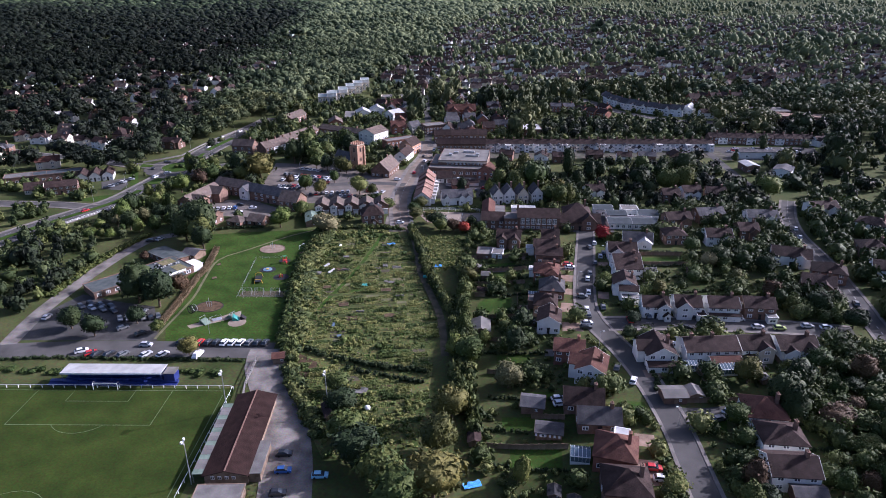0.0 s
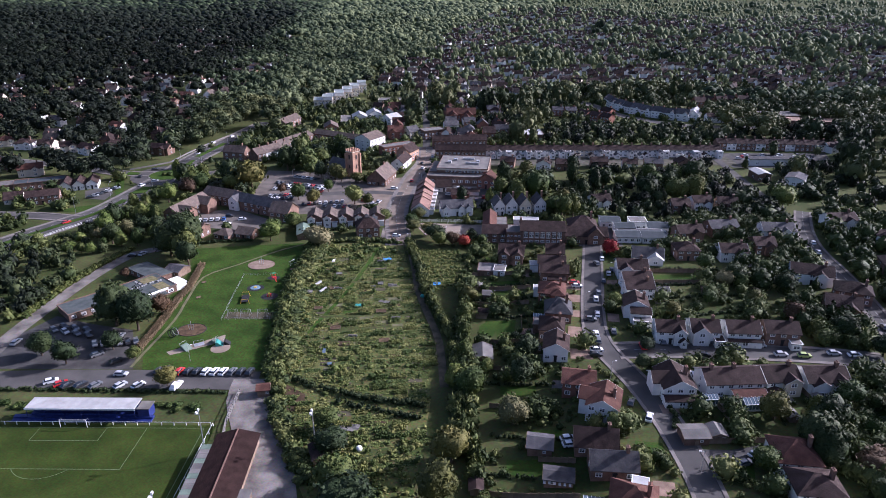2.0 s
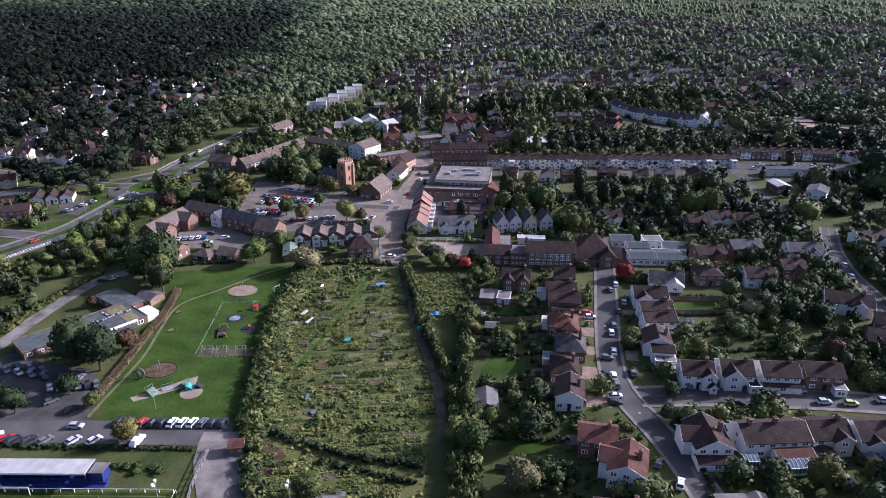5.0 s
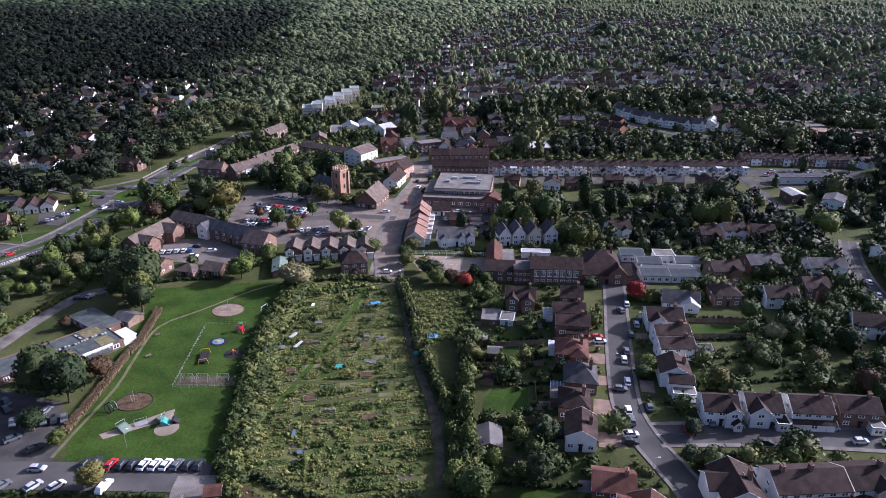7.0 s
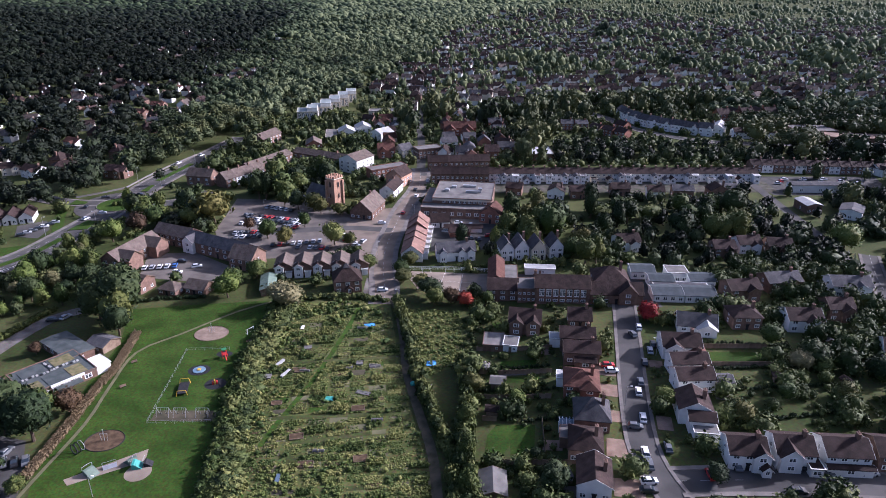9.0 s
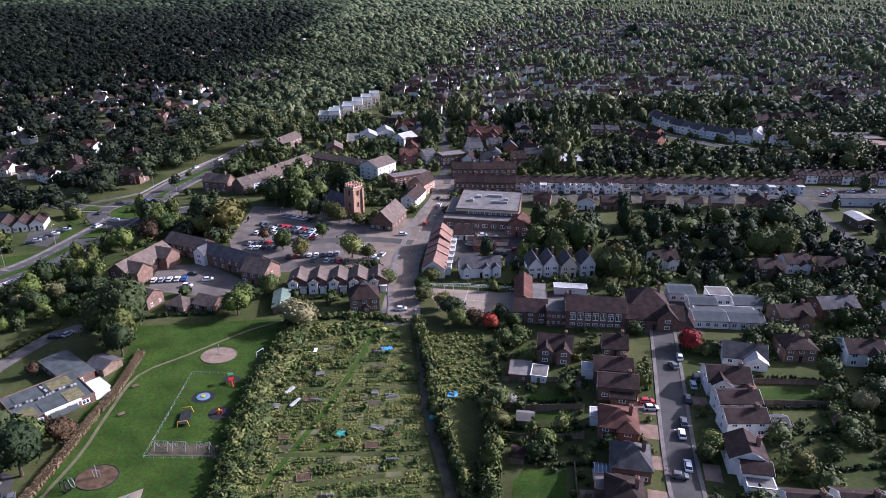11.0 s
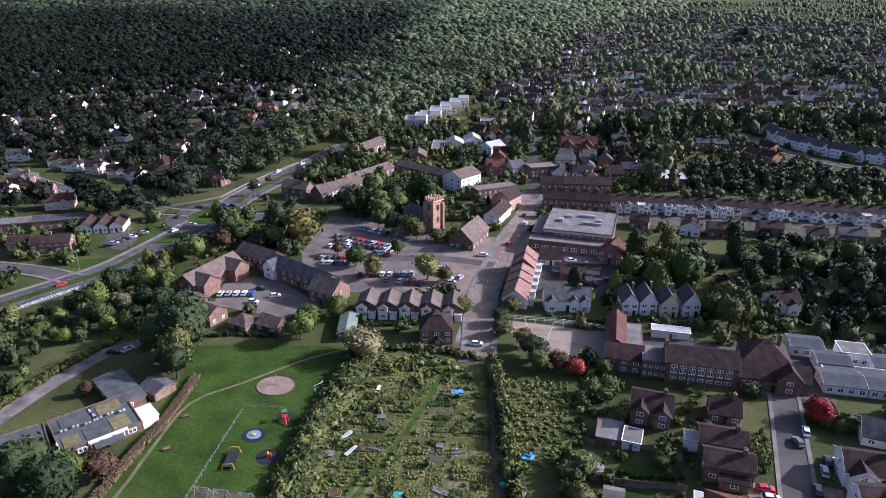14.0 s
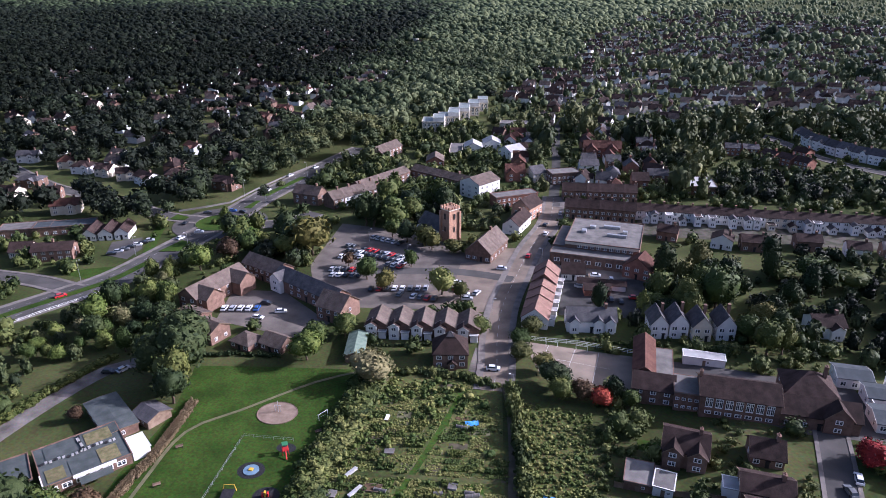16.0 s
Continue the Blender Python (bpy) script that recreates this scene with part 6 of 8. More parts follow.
MID = [crown(100 + s, 1, 105, 0.2, 9) for s in range(6)] + [crown(110, 1, 95, 0.2, 9, "tall"), crown(111, 1, 95, 0.18, 9, "cone")]
OAKS = [topped(crown(160 + s, 1, 120, 0.19, 12, core=0.84), -0.45) for s in range(8)]
FAR = [topped(crown(120 + s, 1, 46, 0.22, 11, core=0.88), -0.3) for s in range(9)]
VILLA = [topped(crown(220 + s, 1, 26, 0.26, 8, core=0.88), -0.5) for s in range(6)] + [topped(crown(228, 1, 24, 0.24, 8, "tall", 0.9), -0.6), topped(crown(229, 1, 24, 0.22, 8, "cone", 0.9), -0.6)]
FINE = [topped(crown(140 + s, 1, 12, 0.3, 9, core=0.95), -0.1) for s in range(8)]
DIST = [topped(crown(130 + s, 1, 0, 0.2, 6, core=1.0), 0.0) for s in range(6)]
rnd = random.Random(31)


def sow(y0, y1, step, woods, town=0.0):
    """Trees over the far land: full-grown crowns in the woods, or smaller ones among the houses."""
    out = []
    y = y0
    while y < y1:
        x = -0.92 * y - 60
        while x < 0.76 * y + 70:
            px, py = x + rnd.uniform(-0.5, 0.5) * step, y + rnd.uniform(-0.5, 0.5) * step
            x += step
            w = wooded(px, py)
            homes = settled(px, py)
            keep = w if woods else (1 - w) * (town + (0.95 - town) * (1 - homes))
            if rnd.random() > keep or (y < 1600 and built(px, py, 2.0 if woods else 1.0)) or near_way(px, py, 1.5) or (y < 470 and any(inside(px, py, f) for f in FIELDS)):
                continue
            big = rnd.choice((0.55, 0.75, 0.9, 1.0, 1.1, 1.25, 1.5))
            swell = 1 + 0.45 * noise.noise(Vector((px * 0.011, py * 0.011, 0))) + 0.25 * noise.noise(Vector((px * 0.03, py * 0.03, 5)))
            if woods:
                h = 15 * (0.6 + 0.4 * big) * swell
                r = step * 0.6 * big
                half = min(h / 1.55, r * rnd.uniform(0.8, 1.15))
            else:
                h = rnd.choice((rnd.uniform(3, 6), rnd.uniform(3.5, 6), rnd.uniform(4, 7), rnd.uniform(5, 8), rnd.uniform(9, 15))) * (1.7 - 0.75 * homes) * (0.8 + 0.2 * swell)
                h *= 1 + 0.12 * smooth((y - 900) / 300)
                r = h * rnd.uniform(0.36, 0.52)
                half = h / 1.7
            # shade put into the leaf tint: darker westward; lifted north-eastward for haze
            west_shade = smooth((-118 - 0.12 * (y - 400) - px) / 150) * (1 - 0.4 * smooth((y - 1700) / 700))
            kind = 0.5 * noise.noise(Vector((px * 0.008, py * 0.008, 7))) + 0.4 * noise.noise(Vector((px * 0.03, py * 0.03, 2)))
            # brighter tint far to the north-east stands in for haze
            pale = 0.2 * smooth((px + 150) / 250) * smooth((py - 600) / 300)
            tint = min(max(0.74 + pale - 0.74 * west_shade + (1 - 0.7 * west_shade) * (kind + rnd.uniform(-0.24, 0.24)), 0), 1.25)
            out.append((px, py, land(px, py) + max(0, h - 1.55 * half) * 0.8, r, half, tint))
        y += step
    return out


belts = []
for x0, x1, y0, y1, n, hh, t0 in ((74, 205, 503, 545, 60, (9, 14), 0.3), (150, 260, 345, 440, 60, (7, 13), 0.3), (46, 76, 570, 590, 9, (14, 18), 1.0), (84, 300, 690, 716, 50, (17, 22), 0.75), (20, 60, 545, 575, 16, (10, 15), 0.35), (180, 300, 490, 550, 60, (9, 15), 0.25), (-195, -152, 205, 300, 38, (6, 12), 0.2), (-172, -150, 290, 352, 16, (5, 9), 0.7), (20, 150, 345, 405, 34, (4, 13), 0.3), (64, 172, 334, 378, 60, (4, 12), 0.25), (90, 160, 405, 432, 24, (5, 10), 0.3), (-100, -60, 424, 475, 20, (7, 12), 0.35), (-60, -28, 424, 470, 14, (4, 8), 0.5), (-135, -112, 372, 396, 9, (9, 14), 0.25)):
    for _ in range(n):
        for _ in range(20):
            x, y = rnd.uniform(x0, x1), rnd.uniform(y0, y1)
            if free(x, y, 2.0):
                h = rnd.uniform(*hh)
                belts.append((x, y, land(x, y), h * rnd.uniform(0.28, 0.56), h / 2, t0 + rnd.uniform(-0.3, 0.45)))
                TAKEN.append((x, y, 1, 0, 1.6, 1.6))
                break
mass("tree_belts", belts, MID, M_WOODS, "belts of tall green trees between streets", "trees")
FIELDS.append([(-170.5 + 24 * math.cos(radians(a)), 417 + 24 * math.sin(radians(a))) for a in range(0, 360, 30)])
CLEARING = [(-300, 1150), (-245, 1150), (-245, 1300), (-300, 1300)]
FIELDS.append(CLEARING)
def clear(spots):
    return [q for q in spots if not (-150 < q[0] < 205 and q[1] < 500) and not inside(q[0], q[1], CLEARING)]


mass("near_woodland", clear(sow(400, 640, 9, True)), OAKS, M_WOODS, "old green woodland beside the main road, leaf tone darkened for shade", "woodland")
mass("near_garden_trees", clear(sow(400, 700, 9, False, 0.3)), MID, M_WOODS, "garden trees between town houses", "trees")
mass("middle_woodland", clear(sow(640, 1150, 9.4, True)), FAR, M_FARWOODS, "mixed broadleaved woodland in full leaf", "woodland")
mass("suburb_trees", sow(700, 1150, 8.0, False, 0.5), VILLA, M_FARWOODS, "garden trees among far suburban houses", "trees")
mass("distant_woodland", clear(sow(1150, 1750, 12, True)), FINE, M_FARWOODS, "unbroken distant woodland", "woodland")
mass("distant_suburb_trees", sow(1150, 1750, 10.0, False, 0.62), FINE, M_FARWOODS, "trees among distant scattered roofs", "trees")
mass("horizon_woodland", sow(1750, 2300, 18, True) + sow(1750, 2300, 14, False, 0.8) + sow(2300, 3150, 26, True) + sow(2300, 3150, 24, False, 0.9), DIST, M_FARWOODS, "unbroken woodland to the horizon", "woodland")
sheet("clearing", CLEARING, M_LAWN, 0.3, "bright grass clearing in distant woods", "clearing", 60)
LAWNS = ((19, 224.5, 12.5, 13, -8), (24, 139.5, 14, 7, -8), (22, 154, 14, 6, -8), (22, 286, 8, 4, -9), (25, 260, 12, 5, -8), (72, 151, 9, 7, -20), (53.5, 158.5, 7, 5, -8), (28, 166, 9, 4, -8), (89, 261.5, 26, 5, 0), (120, 172, 9, 6, 0), (22, 187, 12, 5, -8), (24, 252, 12, 3, -6))
# garden trees and shrubs between the near houses
garden = []
shrubs = []
for _ in range(7000):
    x, y = rnd.uniform(8, 225), rnd.uniform(95, 345)
    if free(x, y, 1.2) and all(math.hypot(x - q[0], y - q[1]) > 0.45 * max(q[2], q[3]) for q in LAWNS) and x < 50 + 0.64 * y and noise.noise(Vector((x * 0.05, y * 0.05, 1))) > (0.0 if x > 76 and y > 190 else -0.25):
        big = rnd.random() < 0.12 + 0.16 * (x > 76) + 0.22 * (x > 120 or (y < 175 and x > 88))
        h = rnd.uniform(4.5, 9) if big else rnd.uniform(1.2, 3.2)
        (garden if big else shrubs).append((x, y, land(x, y), h * rnd.uniform(0.4, 0.6), h / 2, rnd.uniform(0.1, 0.7 if x > 76 else 0.95)))
for _ in range(700):
    x, y = rnd.uniform(-150, 60), rnd.uniform(318, 520)
    if free(x, y, 1.2):
        h = rnd.choice((rnd.uniform(1.2, 3), rnd.uniform(4, 8)))
        (garden if h > 3.5 else shrubs).append((x, y, 0, h * rnd.uniform(0.4, 0.6), h / 2, rnd.uniform(0, 1)))
for _ in range(1300):
    x, y = rnd.uniform(-60, 205), rnd.uniform(478, 690)
    if free(x, y, 1.2):
        h = rnd.choice((rnd.uniform(1.2, 3), rnd.uniform(4, 9), rnd.uniform(4, 9)))
        (garden if h > 3.5 else shrubs).append((x, y, 0, h * rnd.uniform(0.4, 0.55), h / 2, rnd.uniform(0, 0.8)))
for _ in range(650):
    x, y = rnd.uniform(-155, -50), rnd.uniform(480, 660)
    if free(x, y, 1.4):
        h = rnd.choice((rnd.uniform(1.5, 3), rnd.uniform(4, 8), rnd.uniform(7, 12)))
        (garden if h > 3.5 else shrubs).append((x, y, 0, h * rnd.uniform(0.36, 0.5), h / 2, rnd.uniform(0, 0.8)))
for _ in range(500):
    x, y = rnd.uniform(120, 235), rnd.uniform(140, 345)
    if free(x, y, 2) and x < 60 + 0.64 * y:
        h = rnd.uniform(6, 12)
        garden.append((x, y, land(x, y), h * rnd.uniform(0.36, 0.5), h / 2, rnd.uniform(0, 0.35)))
for _ in range(900):
    x, y = rnd.uniform(-330, -150), rnd.uniform(200, 430)
    if free(x, y, 2) and noise.noise(Vector((x * 0.03, y * 0.03, 1))) > -0.05:
        h = rnd.uniform(3, 9)
        garden.append((x, y, 0, h * rnd.uniform(0.4, 0.55), h / 2, rnd.uniform(0, 0.8)))
SMALL = [topped(crown(150 + s, 1, 60, 0.2, 6, core=0.82), -0.4) for s in range(5)]
GARDEN = [crown(180 + q, 1, 62, 0.24, 9) for q in range(6)] + [crown(187, 1, 56, 0.24, 9, "tall"), crown(188, 1, 56, 0.22, 9, "cone")]
NEARBY = [crown(190 + q, 1, 150, 0.145, 10, core=0.82) for q in range(6)] + [crown(197, 1, 140, 0.14, 10, "tall", 0.82), crown(198, 1, 140, 0.13, 10, "cone", 0.82)]
close = [q for q in garden if 0 < q[0] < 150 and q[1] < 340]
mass("garden_trees", close, NEARBY, M_SHRUBS, "small green garden trees between houses", "trees")
mass("garden_trees", [q for q in garden if not (0 < q[0] < 150 and q[1] < 340)], GARDEN, M_SHRUBS, "small green garden trees between houses", "trees")
mass("garden_shrubs", shrubs, SMALL, M_SHRUBS, "green garden shrubs between houses", "shrubs")


# ---- football ground ----
def lines_on(name, rows, z, label, mat=None):
    """Painted lines, each a thin raised stripe: x0, y0, x1, y1, width."""
    for x0, y0, x1, y1, w in rows:
        n = max(1, int(math.hypot(x1 - x0, y1 - y0) / 6))
        L = math.hypot(x1 - x0, y1 - y0)
        ox, oy = -(y1 - y0) / L * w / 2, (x1 - x0) / L * w / 2
        vs, fs = [], []
        for i in range(n + 1):
            px, py = x0 + (x1 - x0) * i / n, y0 + (y1 - y0) * i / n
            vs += [(px - ox, py - oy, land(px, py) + z), (px + ox, py + oy, land(px, py) + z)]
        fs = [(2 * i, 2 * i + 2, 2 * i + 3, 2 * i + 1) for i in range(n)]
        me = mesh_of(name, vs, fs, mat or M_LINE)
        if sum(p.normal.z for p in me.polygons) < 0:
            me.flip_normals()
        tagged(new(name, me), label, "line marking", kind="structure")


M_FAINT = surface("worn_pitch_paint", (0.07, 0.11, 0.045), (0.15, 0.18, 0.10), 0.9, 1.5, 9, 0.05)
GX, GY = -100.3, 170.0
lines_on("pitch_line", [(-134, GY, -64.5, GY, 0.16), (-64.5, 66, -64.5, GY, 0.16), (-134, 66, -134, GY, 0.16), (GX - 20.16, GY - 16.5, GX + 20.16, GY - 16.5, 0.16), (GX - 20.16, GY - 16.5, GX - 20.16, GY, 0.16), (GX + 20.16, GY - 16.5, GX + 20.16, GY, 0.16), (GX - 9.16, GY - 5.5, GX + 9.16, GY - 5.5, 0.14), (GX - 9.16, GY - 5.5, GX - 9.16, GY, 0.14), (GX + 9.16, GY - 5.5, GX + 9.16, GY, 0.14), (-134, 119, -64.5, 119, 0.14)], 0.045, "faint white pitch line", M_FAINT)
arc = [(GX + 9.15 * math.cos(radians(a)), GY - 11 + 9.15 * math.sin(radians(a))) for a in range(217, 324, 8)]
lines_on("pitch_line", [(*p, *q, 0.14) for p, q in zip(arc, arc[1:])], 0.045, "faint white pitch line", M_FAINT)
circ = [(GX + 9.15 * math.cos(radians(a)), 119 + 9.15 * math.sin(radians(a))) for a in range(0, 361, 15)]
lines_on("pitch_line", [(*p, *q, 0.14) for p, q in zip(circ, circ[1:])], 0.045, "faint white pitch line", M_FAINT)


def goal(x, y, rot, w, h, d, label, r=0.06):
    ob = thing("goal", x, y, rot, label, "goal")
    for s in (-1, 1):
        part("post", rods(r, ((s * w / 2, 0, 0), (s * w / 2, 0, h)), n=8), M_WPAINT, ob)
        part("net_stay", rods(r * 0.5, ((s * w / 2, 0, h), (s * w / 2, d * 0.5, h)), ((s * w / 2, d * 0.5, h), (s * w / 2, d, 0)), n=5), M_METAL, ob)
    part("crossbar", rods(r, ((-w / 2, 0, h), (w / 2, 0, h)), n=8), M_WPAINT, ob)
    part("ground_bar", rods(r * 0.5, ((-w / 2, d, 0.05), (w / 2, d, 0.05)), n=5), M_METAL, ob)


goal(GX, GY + 0.1, 0, 7.32, 2.44, 2.0, "white football goal on the goal line", 0.09)

st = thing("grandstand", -99.6, 175.6, 0, "low blue-seated stand with a pale flat roof", "grandstand")
TAKEN.append((-99.6, 175.5, 1, 0, 21, 4))
for k in range(4):
    part("terrace_step", boxes((-19.5 if k < 2 else -15, -3.2 + 1.3 * k, -0.2, 19.5 if k < 2 else 15, -1.9 + 1.3 * k, 0.35 + 0.42 * k)), M_BLUE, st)
    for j in range(-7, 8):
        part("bench", boxes((j * 2 - 0.85, -2.3 + 1.3 * k, 0.35 + 0.42 * k, j * 2 + 0.85, -2.0 + 1.3 * k, 0.85 + 0.42 * k)), M_BLUE, st)
part("back_wall", boxes((-15, 2.0, -0.2, 15, 2.25, 3.9)), M_BLUE, st)
rf = part("roof", boxes((-15.3, -2.6, 3.9, 15.3, 2.6, 4.12)), M_PALEROOF, st, "dull grey-cream sheet roof")
part("fascia", boxes((-15.35, -2.68, 3.6, 15.35, -2.61, 4.16)), M_WPAINT, st)
for j in range(7):
    part("column", rods(0.09, ((-15 + 5 * j, -2.4, 0), (-15 + 5 * j, -2.4, 3.9))), M_BLUE, st)
part("side_hut", boxes((15.4, -1.5, -0.2, 18.6, 2.0, 3.2)), M_BLUE, st)
part("hut_roof", boxes((15.3, -1.7, 3.2, 18.9, 2.2, 3.4)), M_FELT, st)


def rail_fence(pts, step, h, label, mat, bars=(1.0,), r=0.05, name="fence"):
    ob = thing(name, *pts[0], 0, label, "fence")
    bx, by, bz = ob.location
    for (ax, ay), (cx, cy) in zip(pts, pts[1:]):
        n = max(1, int(math.hypot(cx - ax, cy - ay) / step))
        for i in range(n + 1):
            px, py = ax + (cx - ax) * i / n, ay + (cy - ay) * i / n
            part("post", unit_box(), mat, ob, "", (px - bx, py - by, land(px, py) - bz), 0, (r * 2.4, r * 2.4, h))
        bm = bmesh.new()
        for b in bars:
            rod(bm, (ax - bx, ay - by, land(ax, ay) - bz + h * b), (cx - bx, cy - by, land(cx, cy) - bz + h * b), r, 5)
        part("rail", bm, mat, ob)
    return ob


rail_fence([(-138, 171.2), (-120, 171.2), (-100, 171.2), (-80, 171.2), (-63, 171.2)], 3.2, 1.1, "white rail round the football pitch", M_WPAINT, r=0.06)
rail_fence([(-62.3, 171), (-62.3, 150), (-62.3, 120)], 3.5, 1.1, "white rail beside the covered terrace", M_WPAINT, r=0.05)
rail_fence([(-59.5, 186.5), (-59, 172), (-58, 166)], 2.2, 1.9, "pale boundary wall rail by the club", M_FELT, (0.3, 0.6, 0.98), 0.12)


def floodlight(x, y, h=13.0):
    ob = thing("floodlight", x, y, 0, "tall steel floodlight mast beside the pitch", "floodlight", "pitch floodlights")
    bm = bmesh.new()
    rod(bm, (0, 0, 0), (0, 0, h), 0.16, 8, 0.09)
    part("mast", bm, M_METAL, ob)
    part("crossarm", rods(0.06, ((0, -0.8, h - 0.2), (0, 0.8, h - 0.2))), M_METAL, ob)
    for s in (-0.7, 0.7, 0.0):
        part("lamp", boxes((-0.5, s - 0.3, h - 0.3 if s else h - 0.9, -0.1, s + 0.3, h + 0.25 if s else h - 0.4)), M_WPAINT, ob)
    return ob


for q in ((-60.8, 160), (-60.4, 130.8), (-32, 160)):
    floodlight(*q)
club = thing("clubhouse", -52.4, 147.5, 2, "long clubhouse with a rust-red tiled roof and white frieze", "clubhouse")
TAKEN.append((-52.4, 147.5, 1, 0, 6.5, 18))
part("wall", gable_walls(33, 10.5, 2.9, 15), M_TIMBER, club, "", (0, 0, 0), 90)
part("roof", gable_roof(33, 10.5, 2.9, 15, 0.5, 0.2), M_MAROON, club, "", (0, 0, 0), 90)
part("ridge_tiles", boxes((-0.18, -17, 4.26, 0.18, 17, 4.4)), M_ORANGETILE, club)
for j in range(5):
    window(club, 5.05, -12 + 5.5 * j, 1.0, 90, 1.6, 1.2)
for j in range(4):
    window(club, -3.2 + 1.7 * j, -16.55, 1.5, 0, 0.9, 0.9)
part("side_annexe", boxes((5.2, -16, -0.3, 8.2, -4, 2.6)), M_TIMBER, club)
part("annexe_roof", boxes((5.1, -16.2, 2.6, 8.4, -3.8, 2.8)), M_FELT, club)
for j in range(16):
    part("terrace_roof_sheet", boxes((-8.4, -16 + 1.8 * j, 2.62, -5.6, -14.25 + 1.8 * j, 2.72)), M_FELT if j % 3 else M_GREENROOF, club)
for j in range(6):
    part("terrace_post", rods(0.07, ((-8.2, -15.8 + 5.6 * j, 0), (-8.2, -15.8 + 5.6 * j, 2.6))), M_METAL, club)
shed(-51.5, 124, 2, 11, 7, 2.8, M_TIMBER, M_FELT, "flat grey-green annexe beside the clubhouse", roof="flat", name="club_annexe")

# ---- leisure centre ----
lc = thing("leisure_centre", -116.2, 252.4, -40, "low flat-roofed hall with patchy sedum and felt roofs", "hall")
TAKEN.append((-116.2, 252.4, math.cos(radians(-40)), math.sin(radians(-40)), 9, 10))
block(lc, 0, 0, 16, 19, 2.7, "flat", "x", 0, M_BRICK, M_SHEETROOF)
for k, (u, v, ww, dd) in enumerate(((-4.6, 4.6, 5, 6), (-4.4, -4.0, 5, 7), (4.2, 5.2, 6, 4.5), (4.4, -1.2, 5.5, 4.6), (4.6, -6.6, 5, 4))):
    part("roof_bed", boxes((u - ww / 2, v - dd / 2, 2.9, u + ww / 2, v + dd / 2, 3.02)), M_SEDUM if k in (0, 2, 4) else M_SHEETROOF, lc)
rl = random.Random(4)
for k in range(26):
    u, v = (-0.6 + rl.uniform(-0.5, 0.5), -8.6 + 0.95 * (k % 18)) if k < 18 else (-7 + 0.9 * (k - 18), 0.4 + rl.uniform(-0.3, 0.3))
    part("rooflight", boxes((u - 0.3, v - 0.3, 2.9, u + 0.3, v + 0.3, 3.3)), M_PALEROOF if k % 3 else M_DARK, lc)
part("white_fascia", boxes((8.2, -3.5, 2.5, 8.5, 6.0, 3.25)), M_WPAINT, lc)
part("lower_canopy", boxes((8.5, -2.5, 2.0, 11.2, 4.6, 2.25)), M_SHEETROOF, lc)
part("white_fascia", boxes((3.5, -9.9, 2.5, 8.3, -9.62, 3.25)), M_WPAINT, lc)
for k in range(6):
    window(lc, 8.03, -8 + 3.0 * k, 0.7, 90, 2.2, 1.4)
house(-131.2, 239.5, 47, 17, 11, 2.6, roof="flat", wall=M_BRICK, tile=M_SHEETROOF, label="low flat-roofed wing of the hall", wins=(5, 4, 1), chim=(), name="hall_wing", category="hall", doors=False)
house(-119.9, 268.2, -36, 18, 8, 2.9, pitch=4, wall=M_BRICK, tile=M_SHEETROOF, label="hall with low pale grey sheet roof", wins=(4, 4, 1), chim=(), name="sports_hall", category="hall", doors=False)
shed(-105.4, 258.8, -38, 6.6, 4.2, 2.6, M_WHITE, M_WPAINT, "small pavilion with bright white flat roof", roof="flat", name="pavilion")
shed(-110, 271.5, -22, 7, 7, 2.6, M_TIMBER, M_SLATE, "dark store with grey gabled roof", name="store", pitch=20)

# ---- playground ----
def disc(name, x, y, rx, ry, mat, z, label, rot=0.0, rim=None):
    ob = thing(name, x, y, rot, label, "play area")
    bm = bmesh.new()
    n = 32
    top = [bm.verts.new((rx * math.cos(2 * math.pi * i / n), ry * math.sin(2 * math.pi * i / n), z)) for i in range(n)]
    low = [bm.verts.new((v.co.x, v.co.y, -0.1)) for v in top]
    bm.faces.new(top)
    for i in range(n):
        bm.faces.new((low[i], low[(i + 1) % n], top[(i + 1) % n], top[i]))
    part("surface", bm, mat, ob)
    if rim:
        bm = bmesh.new()
        for i in range(n):
            a, b = 2 * math.pi * i / n, 2 * math.pi * (i + 1) / n
            rod(bm, (rx * math.cos(a), ry * math.sin(a), z), (rx * math.cos(b), ry * math.sin(b), z), 0.12, 5)
        part("edging", bm, rim, ob)
    return ob


def spinner(x, y):
    ob = thing("play_mast", x, y, 0, "steel climbing mast in a bark pit", "play equipment")
    part("mast", rods(0.09, ((0, 0, 0), (0, 0, 3.6)), n=8), M_METAL, ob)
    part("hoop", rods(0.06, ((-1, 0, 2.2), (1, 0, 2.2)), ((1, 0, 2.2), (0.7, 0, 0.1)), ((-1, 0, 2.2), (-0.7, 0, 0.1))), M_METAL, ob)


disc("bark_pit", -87.4, 224.2, 5.0, 4.4, M_SOIL, 0.08, "round bark play pit with a dark rim", rim=M_DARK)
disc("bark_pit", -77.8, 280.6, 5.6, 5.0, M_SAND, 0.10, "round pale bark play pit in the lawn", rim=M_TIMBER)
spinner(-87.4, 224.2)
spinner(-77.8, 281.2)
disc("rubber_pad", -74.2, 258, 3.4, 3.0, M_DARK, 0.06, "dark round rubber surface")
d2 = disc("roundabout", -74.2, 258, 1.9, 1.9, M_PALEBLUE, 0.22, "pale blue playground roundabout with yellow middle")
part("hub", boxes((-0.5, -0.5, 0.22, 0.5, 0.5, 0.45)), M_YELLOW, d2)
disc("rubber_pad", -66.8, 250.6, 3.2, 3.0, M_DARK, 0.055, "dark rubber pad under a play ride")
